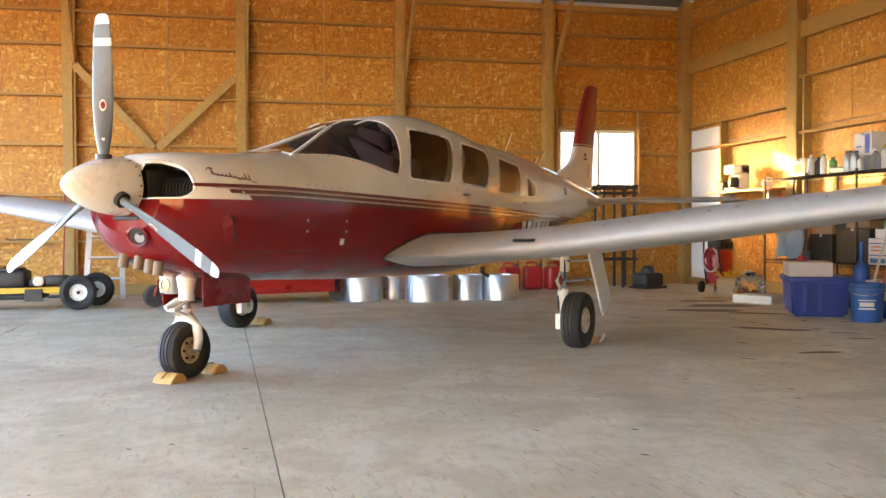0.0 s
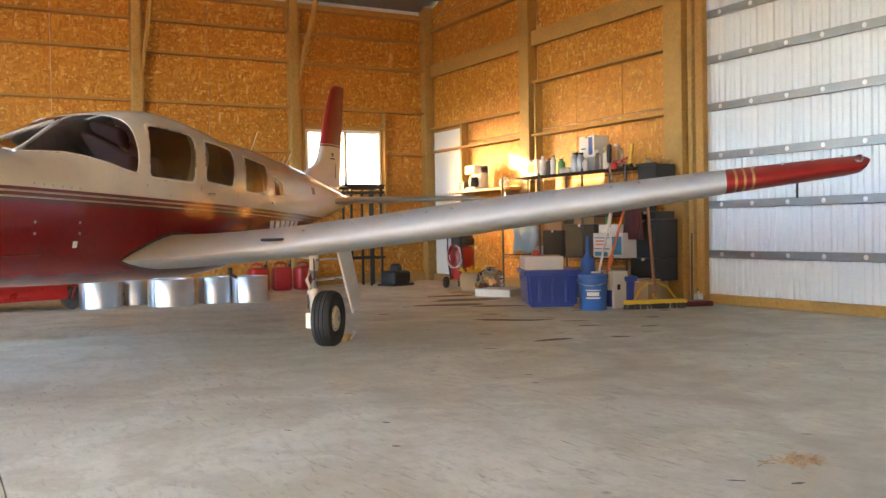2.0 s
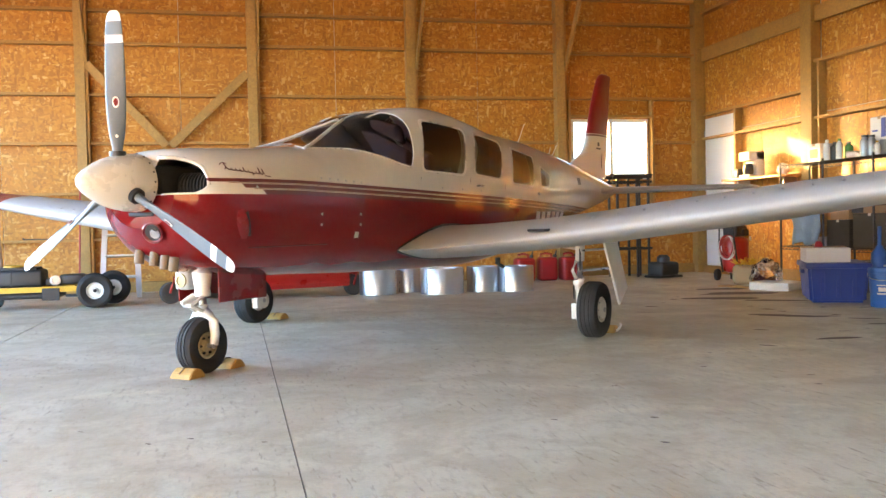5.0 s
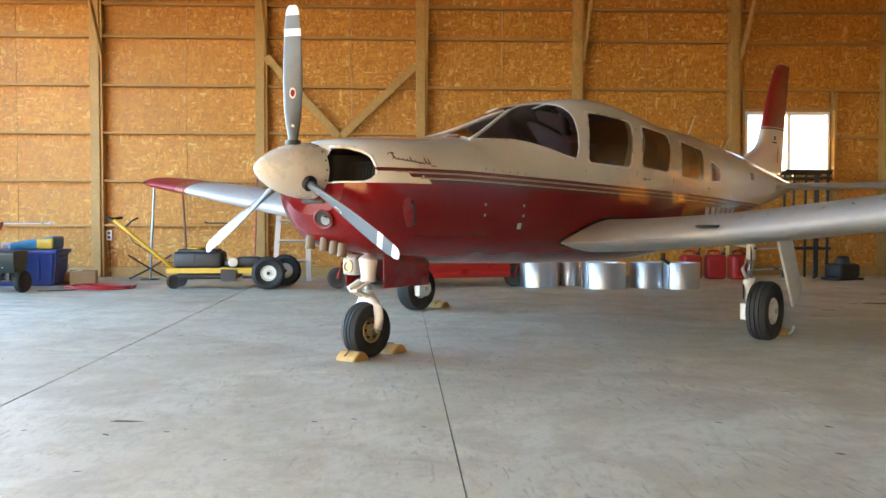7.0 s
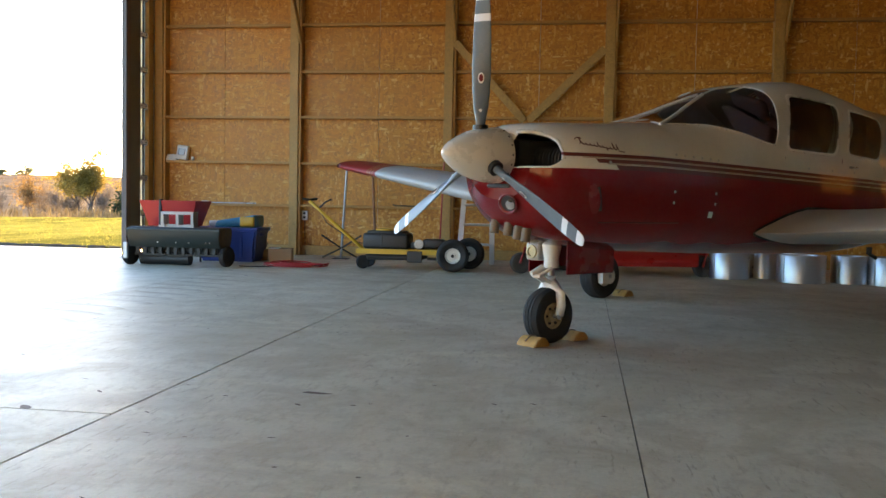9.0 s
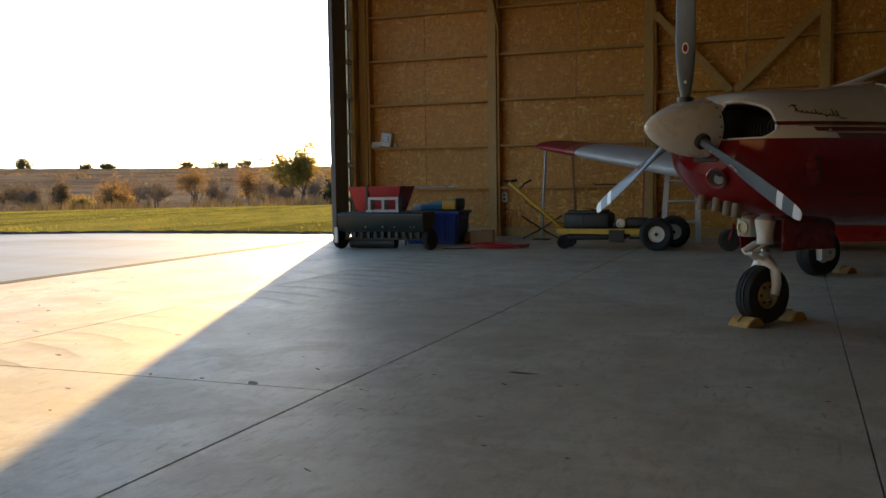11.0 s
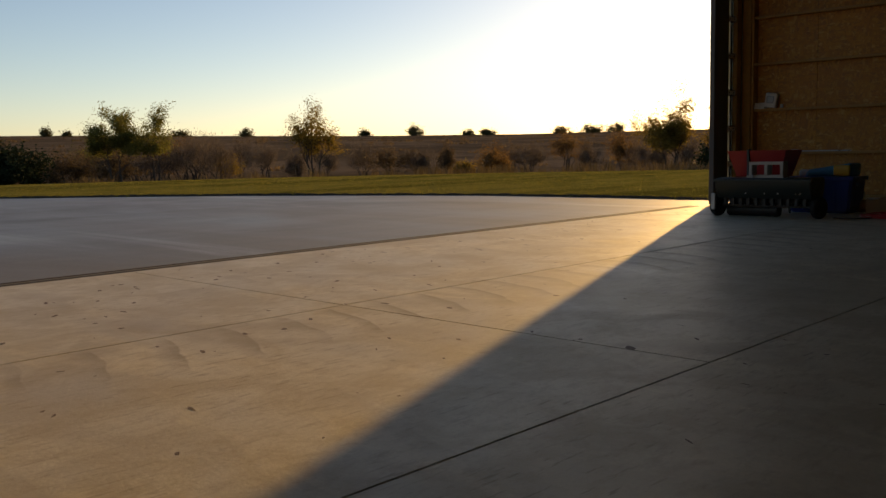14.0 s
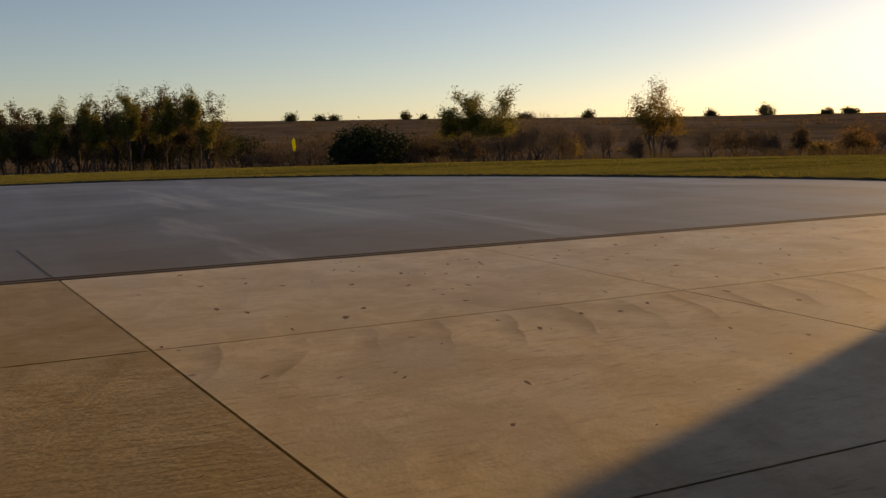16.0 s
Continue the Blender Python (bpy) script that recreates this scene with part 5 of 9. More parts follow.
        pts = [(2.50, yi, 0.76), (2.40, yi + sg * 0.05, 0.66), (2.42, yi + sg * 0.04, 0.55), (2.50, yi, 0.50), (2.46, yi - sg * 0.03, 0.40), (2.44, yi - sg * 0.02, 0.30)]
        tube(bm, pts, 0.007, 6)
        part("brake_hose", bm, BLACK, leg, "", True)
        bm = bmesh.new()
        lathe(bm, [(0, 0), (0.075, 0.0), (0.075, 0.012), (0, 0.012)], (0, sg, 0), (2.52, yi - sg * 0.015, 0.215), 20)
        box(bm, 2.40, yi - 0.03, 0.15, 2.46, yi + 0.03, 0.27)
        part("brake", bm, GEARW, leg, "", 40)
        bm = bmesh.new()
        rod(bm, (2.52, yi - sg * 0.02, 0.216), (2.52, y + sg * 0.09, 0.216), 0.02)
        part("axle", bm, STEEL, leg)
        bm = bmesh.new()
        lathe(bm, [(0.075, 0.0), (0.07, 0.012), (0.03, 0.02), (0, 0.021)], (0, sg, 0), (2.52, y + sg * 0.062, 0.216), 24)
        part("hub_cap", bm, GEARW, leg, "pale hub cap", 40)
        # outer leg door
        m = Matrix.Translation((2.20, y + sg * 0.185, 0.79)) @ Matrix.Rotation(radians(32), 4, "Y").inverted()
        bm = bmesh.new()
        box(bm, 0.0, -0.008, -0.66, 0.27, 0.008, 0.0)
        for v in bm.verts:
            if v.co.z < -0.5:
                v.co.x = 0.03 + v.co.x * 0.88
        bmesh.ops.bevel(bm, geom=bm.edges[:], offset=0.006, segments=2, affect="EDGES")
        for v in bm.verts:
            v.co = m @ v.co
        part("leg_door", bm, GEARW, leg, "flat cream leg door")
        bm = bmesh.new()
        rod(bm, (2.36, y + sg * 0.18, 0.55), (2.48, yi, 0.52), 0.009)
        rod(bm, (2.34, y + sg * 0.18, 0.70), (2.47, yi, 0.68), 0.009)
        part("door_link", bm, STEEL, leg)
    return leg


def build_cowl_details(root):
    # rolled lips of the two air inlets
    for side in (-1, 1):
        bm = bmesh.new()
        pts = []
        for k in range(-11, 12):
            q = k / 11 * 0.985
            z = 1.235 + 0.115 * q
            s = -0.345 - 0.07 * q ** 4
            pts.append(surface(s, z, side, -0.012)[0])
        pts = [Vector((-0.462, side * 0.17, pts[0].z))] + [Vector((-0.455, side * 0.24, pts[0].z))] + pts + [Vector((-0.455, side * 0.22, pts[-1].z)), Vector((-0.462, side * 0.15, pts[-1].z))]
        tube(bm, pts, 0.012, 8)
        part("inlet_lip", bm, BODY, root, "", True)
    # engine seen through the inlets
    eng = new("engine")
    eng.parent = root
    part("crankcase", soft_box(-0.44, -0.15, 1.02, 0.10, 0.15, 1.30, 0.03, 2), SOOT, eng, "", 40)
    for side in (-1, 1):
        for x in (-0.26, -0.02):
            bm = bmesh.new()
            fins = [(0.062, 0.0)]
            for k in range(9):
                y = 0.03 + 0.026 * k
                fins += [(0.062, y), (0.088, y), (0.088, y + 0.008), (0.062, y + 0.008)]
            lathe(bm, fins + [(0.062, 0.27), (0, 0.27)], (0, side, 0), (x, side * 0.14, 1.17), 18)
            part("cylinder", bm, SOOT, eng, "finned engine cylinder", 40)
    bm = bmesh.new()
    lathe(bm, [(0, 0), (0.10, 0.0), (0.11, 0.02), (0.10, 0.05), (0, 0.05)], (1, 0, 0), (-0.47, 0, 1.197), 24)
    part("starter_ring", bm, SOOT, eng, "", 40)
    part("baffle", soft_box(0.12, -0.42, 0.80, 0.14, 0.42, 1.33, 0.004, 1), BLACK, eng)
    # landing light in an oval recess of the chin
    c = Vector((-0.475, -0.10, 0.905))
    nrm = Vector((-0.9, -0.28, -0.33)).normalized()
    bm = bmesh.new()
    lathe(bm, [(0.060, 0.002), (0.066, 0.010), (0.058, 0.013), (0.050, 0.004), (0.046, -0.004)], nrm, c, 28)
    part("light_recess", bm, REDP, root, "", True)
    bm = bmesh.new()
    lathe(bm, [(0.050, 0.004), (0.0, 0.005)], nrm, c, 24)
    part("recess_floor", bm, BLACK, root)
    c2 = c + Vector((0.0, -0.016, -0.006))
    bm = bmesh.new()
    lathe(bm, [(0.030, 0.006), (0.028, 0.012), (0.018, 0.017), (0, 0.019)], nrm, c2, 20)
    lamp = part("landing_light", bm, LENS, root, "round landing light lens", True)
    bm = bmesh.new()
    lathe(bm, [(0.031, 0.0055), (0.02, 0.008), (0, 0.0065)], nrm, c2, 20)
    part("reflector", bm, STEEL, lamp, "", True)
    # chin intake slot under the spinner
    part("chin_slot", soft_box(-0.478, -0.10, 1.0, -0.462, 0.10, 1.025, 0.008, 2), BLACK, root)
    # side louvre
    for side in (-1, 1):
        bm = bmesh.new()
        rows = []
        for k in range(9):
            z = 0.855 + 0.18 * k / 8
            s = -0.10 - (z - 0.855) * 0.35
            q = math.sin(math.pi * (k + 0.4) / 8.8)
            rows.append([bm.verts.new(surface(s + dx * (0.4 + 0.6 * q), z, side, h * q)[0]) for dx, h in ((-0.05, 0.001), (-0.03, 0.014), (0.015, 0.022), (0.022, 0.001))])
        for a, b in zip(rows, rows[1:]):
            for k in range(3):
                bm.faces.new((a[k], a[k + 1], b[k + 1], b[k]))
        lv = part("cowl_louvre", bm, REDP, root, "", 40)
        bm = bmesh.new()
        tube(bm, [surface(-0.075 - (z - 0.855) * 0.35, z, side, 0.003)[0] for z in np.linspace(0.875, 1.015, 8)], 0.010, 6)
        part("louvre_slot", bm, BLACK, lv, "", True)
    # short hoses under the chin
    hose = None
    for x, y, z in ((-0.36, 0.136, 0.80), (-0.35, 0.021, 0.787), (-0.345, -0.061, 0.766), (-0.34, -0.127, 0.754)):
        if hose is None:
            bm = bmesh.new()
            lathe(bm, [(0.027, 0.0), (0.030, -0.01), (0.030, -0.085), (0.025, -0.085), (0.026, -0.02)], (0.15, 0, 1), (0, 0, 0), 18)
            hose = part("drain_hose", bm, TAN, root, "tan hose end under the cowling", 40)
            hose.location = (x, y, z)
        else:
            again(hose, pose(x, y, z))
    part("cooler_box", soft_box(-0.02, 0.085, 0.53, 0.10, 0.20, 0.65, 0.015, 2), GREYBOX, root, "small pale grey box beside the nose leg")
    bm = bmesh.new()
    lathe(bm, [(0.045, 0.0), (0.045, 0.012), (0.03, 0.014), (0.03, 0.004), (0, 0.004)], (-1, 0, 0), (-0.021, 0.14, 0.59), 18)
    part("cooler_cap", bm, BRASS, root, "", 40)
    # fasteners and small fittings on the left and right side
    stud = None
    for side in (-1, 1):
        for s0, z0, n, ds in ((0.54, 1.235, 6, 0.085), (0.52, 1.0, 2, 0.42), (0.52, 0.93, 2, 0.42), (-0.05, 1.165, 1, 0.1), (2.1, 1.205, 3, 0.35)):
            for k in range(n):
                p, nrm = surface(s0 + ds * k, z0 - 0.004 * k, side, 0.001)
                if stud is None:
                    bm = bmesh.new()
                    lathe(bm, [(0.010, 0), (0.009, 0.004), (0, 0.005)], (0, 0, 1), (0, 0, 0), 8)
                    stud = part("fastener", bm, STEEL, root)
                    stud.matrix_basis = Matrix.Translation(p) @ nrm.to_track_quat("Z", "Y").to_matrix().to_4x4()
                else:
                    again(stud, Matrix.Translation(p) @ nrm.to_track_quat("Z", "Y").to_matrix().to_4x4())
        p, nrm = surface(0.905, 0.855, side, 0.001)
        part("placard", soft_box(-0.022, -0.022, 0, 0.022, 0.022, 0.003, 0.001, 1, Matrix.Translation(p) @ nrm.to_track_quat("Z", "Y").to_matrix().to_4x4()), WHITE, root, "small pale placard")
        # registration marks as plain bars
        for k in range(6):
            s = 4.22 + 0.20 * k
            part("registration_bar", patch(s + 0.02, s + 0.15, 0.872, 1.018, side), WHITE, root, "plain white bar")
        # model emblem as a plain flourish of loops
        bm = bmesh.new()
        pts = []
        humps = (0.040, 0.012, 0.013, 0.012, 0.026, 0.013, 0.015, 0.012, 0.040, 0.036)
        for k, h in enumerate(humps):
            for q in range(8):
                u = q / 8
                s = -0.235 + 0.0275 * (k + u) + 0.006 * math.sin(2 * math.pi * u)
                z = 1.268 - 0.003 * (k + u) + h * (0.5 - 0.5 * math.cos(2 * math.pi * u)) - (0.018 if k == 6 and 0.3 < u < 0.8 else 0.0)
                pts.append(surface(s, z, side, 0.002)[0])
        tube(bm, pts, 0.0034, 5)
        tube(bm, [surface(s, 1.296 + 0.012 * math.sin((s + 0.25) * 60), side, 0.002)[0] for s in np.linspace(-0.250, -0.205, 7)], 0.0034, 5)
        tube(bm, [surface(s, 1.243 - 0.1 * (s + 0.05), side, 0.002)[0] for s in np.linspace(0.03, 0.075, 5)], 0.003, 5)
        part("emblem_flourish", bm, DARKRED, root, "dark red painted flourish")
        # door seams and handle
        seams = [[(1.78, 0.75), (1.77, 1.28)], [(2.62, 0.72), (2.60, 1.28), (2.68, 1.66)], [(3.30, 0.78), (3.34, 1.25), (3.42, 1.60)], [(0.62, 0.66), (0.62, 1.40)]]
        seams.append([(q, 0.80) for q in np.linspace(-0.05, 0.62, 10)])
        for line in seams:
            bm = bmesh.new()
            tube(bm, [surface(s, z, side, 0.0005)[0] for s, z in line], 0.003, 4)
            part("panel_seam", bm, DARKRED, root)
        bm = bmesh.new()
        tube(bm, [surface(s, 1.235, side, 0.016)[0] for s in (2.70, 2.74, 2.82)], 0.010, 8)
        tube(bm, [surface(4.30, 1.20, side, 0.01)[0], surface(4.33, 1.20, side, 0.01)[0]], 0.014, 8)
        part("door_handle", bm, STEEL, root, "", True)
        # rear vent
        part("vent", patch(5.99, 6.14, 1.34, 1.425, side), BLACK, root)
    # aerials on the roof
    for s, h, lean in ((4.94, 0.26, 0.22), (5.94, 0.20, 0.22)):
        bm = bmesh.new()
        z0 = section(s)[2]
        tube(bm, [(s, 0, z0 - 0.01), (s + 0.02, 0, z0 + 0.02), (s + lean, 0, z0 + h)], [0.014, 0.006, 0.0025], 6)
        part("aerial", bm, WHITE, root, "thin whip aerial", True)
    bm = bmesh.new()
    tube(bm, [(5.94, 0.05, section(5.94)[2] - 0.01), (6.05, 0.05, section(5.94)[2] + 0.14)], [0.010, 0.003], 6)
    part("aerial", bm, WHITE, root, "", True)


def build_aeroplane():
    root = thing("aeroplane", "cream and dark red single-engine low-wing aeroplane with three-bladed propeller", "aeroplane", pose(0, 0, 0, 0, 0, 48.33))
    fuselage_skin(root)
    window_trim(root)
    cabin_inside(root)
    for side in (-1, 1):
        build_wing(root, side)
    build_tail(root)
    build_propeller(root)
    build_gear(root)
    build_cowl_details(root)
    return root


def build_chock(name, x, y, rz, label):
    e = thing(name, label, "wheel chock", pose(x, y, 0, 0, 0, rz), "wheel chocks")
    bm = bmesh.new()
    vs = [(-0.075, 0.0), (0.075, 0.0), (0.060, 0.030), (0.030, 0.056), (-0.012, 0.060), (-0.050, 0.036)]
    a = [bm.verts.new((px, -0.085, pz)) for px, pz in vs]
    b = [bm.verts.new((px, 0.085, pz)) for px, pz in vs]
    bm.faces.new(a)
    bm.faces.new(b)
    for k in range(6):
        bm.faces.new((a[k], a[(k + 1) % 6], b[(k + 1) % 6], b[k]))
    bmesh.ops.bevel(bm, geom=bm.edges[:], offset=0.006, segments=2, affect="EDGES")
    part("block", bm, CHOCK, e)
    bm = bmesh.new()
    tube(bm, [(px, 0.01, pz + 0.002) for px, pz in ((-0.06, 0.03), (-0.045, 0.040), (-0.012, 0.062), (0.03, 0.058), (0.055, 0.036))], 0.004, 6)
    part("cord", bm, TAN, e, "", True)
    return e


build_aeroplane()
build_chock("wheel_chock", -0.085, -0.165, 48.3, "yellow worn wooden chock before the nose wheel")
build_chock("wheel_chock", 0.16, 0.18, 48.3, "yellow worn wooden chock behind the nose wheel")
build_chock("wheel_chock", 0.62, 3.27, 48.3, "wooden chock behind the far main wheel")
ch = build_chock("wheel_chock", 3.17, 0.98, 48.3, "wooden chock with a white rope behind the main wheel")
bm = bmesh.new()
tube(bm, [(0.05 + 0.09 * math.cos(t) + 0.02 * math.sin(3 * t), 0.02 + 0.12 * math.sin(t), 0.012 + 0.05 * max(0, math.sin(t * 1.5))) for t in np.linspace(0, 5.2, 24)], 0.010, 6)
part("rope", bm, WHITE, ch, "knotted white rope", True)


# ---------------------------------------------------------------- things in the hangar
BLUE = worn("blue_plastic", (0.02, 0.055, 0.28), 0.4, 0.0, 7.0, 0.2, 0.03)
BLUE2 = worn("bright_blue_plastic", (0.02, 0.11, 0.38), 0.38, 0.0, 7.0, 0.2, 0.03)
TEAL = worn("teal_plastic", (0.03, 0.22, 0.36), 0.45, 0.0, 7.0, 0.2, 0.03)
REDPL = worn("red_plastic", (0.40, 0.015, 0.015), 0.42, 0.0, 7.0, 0.2, 0.03)
REDMET = worn("red_enamel_steel", (0.36, 0.016, 0.012), 0.32, 0.0, 6.0, 0.3, 0.04)
YEL = worn("yellow_enamel", (0.62, 0.36, 0.02), 0.42, 0.0, 8.0, 0.25, 0.05)
GREEN = worn("dark_green_black_paint", (0.012, 0.02, 0.017), 0.4, 0.0, 8.0, 0.3, 0.05)
CARD = worn("brown_cardboard", (0.36, 0.235, 0.125), 0.85, 0.0, 10.0, 0.2, 0.08)
CARDW = worn("white_cardboard", (0.66, 0.63, 0.58), 0.8, 0.0, 8.0, 0.12, 0.05)
BLOCK = worn("pale_concrete_block", (0.48, 0.47, 0.44), 0.9, 0.0, 20.0, 0.2, 0.3)
ALU = worn("aluminium", (0.62, 0.63, 0.64), 0.35, 0.9, 8.0, 0.15, 0.04)
SHEETMETAL = worn("bright_rolled_sheet", (0.52, 0.56, 0.61), 0.40, 1.0, 3.0, 0.08, 0.0)
WIRE = worn("black_wire_rack", (0.03, 0.03, 0.032), 0.4, 0.5, 9.0, 0.3, 0.04)
CLOTH = worn("light_blue_cloth", (0.25, 0.36, 0.47), 0.9, 0.0, 14.0, 0.2, 0.2)
ORANGE = worn("orange_plastic", (0.60, 0.13, 0.03), 0.45, 0.0, 8.0, 0.2, 0.03)
STAIN = worn("brown_oil_stain", (0.13, 0.095, 0.068), 0.7, 0.0, 9.0, 0.5, 0.1)
CLEARPL = make_glass("clear_plastic", (0.93, 0.94, 0.93), 0.18)
GREENPL = worn("green_plastic", (0.05, 0.22, 0.05), 0.45, 0.0, 7.0, 0.2, 0.03)
HANDLE = make_lumber("brown_broom_handle", (0.30, 0.13, 0.06))


def cylinder(name, r, h, mat, parent, x=0, y=0, z=0, n=28, label="", taper=1.0, lip=0.0):
    bm = bmesh.new()
    prof = [(0, 0), (r * taper * 0.97, 0), (r * taper, 0.006), (r, h - 0.006)]
    if lip:
        prof += [(r + lip, h - 0.006), (r + lip, h), (r * 0.96, h)]
    prof += [(r * 0.97, h), (0, h)]
    lathe(bm, prof, (0, 0, 1), (x, y, z), n)
    return part(name, bm, mat, parent, label, 40)


# rolled metal rings behind the aeroplane
def build_coil(x, y, r, h, label):
    e = thing("sheet_metal_roll", label, "metal roll", pose(x, y, 0), "rolls of sheet metal")
    bm = bmesh.new()
    lathe(bm, [(r - 0.004, 0.0), (r, 0.004), (r, h - 0.004), (r - 0.003, h), (r - 0.05, h), (r - 0.055, h - 0.01), (r - 0.055, 0.01), (r - 0.05, 0.0), (r - 0.004, 0.0)], (0, 0, 1), (0, 0, 0), 56)
    part("roll", bm, SHEETMETAL, e, "", 40)
    for k in range(3):
        bm = bmesh.new()
        box(bm, -0.012, -0.004, 0.0, 0.012, 0.0, h + 0.002, Matrix.Rotation(1.1 + 2.1 * k, 4, "Z") @ Matrix.Translation((0, -r - 0.0005, 0)))
        part("strap", bm, STEEL, e)
    return e


for x, y, r, h, lab in ((2.05, 5.98, 0.245, 0.335, "shiny galvanised sheet roll with a tape label"), (2.50, 6.18, 0.17, 0.325, "narrow shiny galvanised sheet roll"), (2.86, 5.72, 0.285, 0.335, "wide shiny galvanised sheet roll standing on the floor"),
                        (3.44, 5.78, 0.22, 0.335, "shiny galvanised sheet roll beside the wide one"), (3.84, 5.62, 0.235, 0.335, "shiny galvanised sheet roll at the row's end")):
    build_coil(x, y, r, h, lab)


def build_gas_can(x, y, rz, lab):
    e = thing("fuel_can", lab, "fuel can", pose(x, y, 0, 0, 0, rz), "red fuel cans")
    part("body", soft_box(-0.15, -0.115, 0.0, 0.15, 0.115, 0.36, 0.05, 3), REDPL, e, "", True)
    bm = bmesh.new()
    tube(bm, [(-0.11, 0, 0.34), (-0.10, 0, 0.405), (-0.02, 0, 0.42), (0.06, 0, 0.405), (0.07, 0, 0.34)], 0.018, 10)
    part("handle", bm, REDPL, e, "", True)
    bm = bmesh.new()
    lathe(bm, [(0.03, 0), (0.03, 0.05), (0.012, 0.06), (0.010, 0.12), (0, 0.12)], (0.3, 0, 1), (0.115, 0, 0.345), 14)
    part("spout", bm, BLACK, e, "black spout", 40)
    part("rib", soft_box(-0.10, -0.119, 0.06, 0.10, -0.113, 0.29, 0.004, 1), REDPL, e)


build_gas_can(4.52, 7.36, 8, "red plastic fuel can by the back wall")
build_gas_can(4.90, 7.40, -6, "red plastic fuel can with a black spout")
build_gas_can(5.24, 7.34, 12, "red plastic fuel can beside another")


def build_mower_deck():
    e = thing("mower_deck", "long low red mower deck on castor wheels", "mower", pose(0.55, 6.35, 0))
    bm = bmesh.new()
    prof = [(-0.42, 0.13), (-0.45, 0.20), (-0.38, 0.29), (-0.18, 0.335), (0.25, 0.335), (0.42, 0.27), (0.44, 0.13)]
    a = [bm.verts.new((-0.95, y, z - 0.04)) for y, z in prof]
    b = [bm.verts.new((1.12, y, z)) for y, z in prof]
    bm.faces.new(a)
    bm.faces.new(b)
    for k in range(len(prof)):
        j = (k + 1) % len(prof)
        bm.faces.new((a[k], a[j], b[j], b[k]))
    bmesh.ops.bevel(bm, geom=bm.edges[:], offset=0.012, segments=2, affect="EDGES")
    part("deck", bm, REDMET, e, "red enamelled deck", 40)
    bm = bmesh.new()
    lathe(bm, [(0.12, 0), (0.12, 0.06), (0.05, 0.10), (0, 0.10)], (0, 0, 1), (0.05, 0.05, 0.33), 20)
    part("gearbox", bm, SOOT, e, "", 40)
    part("hitch_bar", soft_box(-0.7, 0.30, 0.30, 0.8, 0.36, 0.37, 0.01, 2), REDMET, e)
    for x, y in ((-1.12, -0.62), (1.18, -0.30), (1.25, 0.42), (-1.05, 0.40)):
        bm = bmesh.new()
        tyre(bm, 0.135, 0.09, 0.055)
        lathe(bm, [(0, -0.03), (0.058, -0.03), (0.058, 0.03), (0, 0.03)], (0, 1, 0), (0, 0, 0), 18)
        w = part("castor_wheel", bm, RUBBER2, e, "", 40)
        w.matrix_basis = pose(x, y, 0.133, 0, 0, 20)
        bm = bmesh.new()
        tube(bm, [(x, y - 0.06, 0.133), (x + 0.02, y - 0.06, 0.22), (x + 0.05, y - 0.03, 0.29), (x + 0.05, y, 0.33)], 0.016, 8)
        tube(bm, [(x, y + 0.06, 0.133), (x + 0.02, y + 0.06, 0.22), (x + 0.05, y + 0.03, 0.29)], 0.016, 8)
        tube(bm, [(x + 0.05, y, 0.30), (x * 0.72, y * 0.4, 0.28)], 0.02, 8)
        part("castor_fork", bm, REDMET, e, "", True)


build_mower_deck()


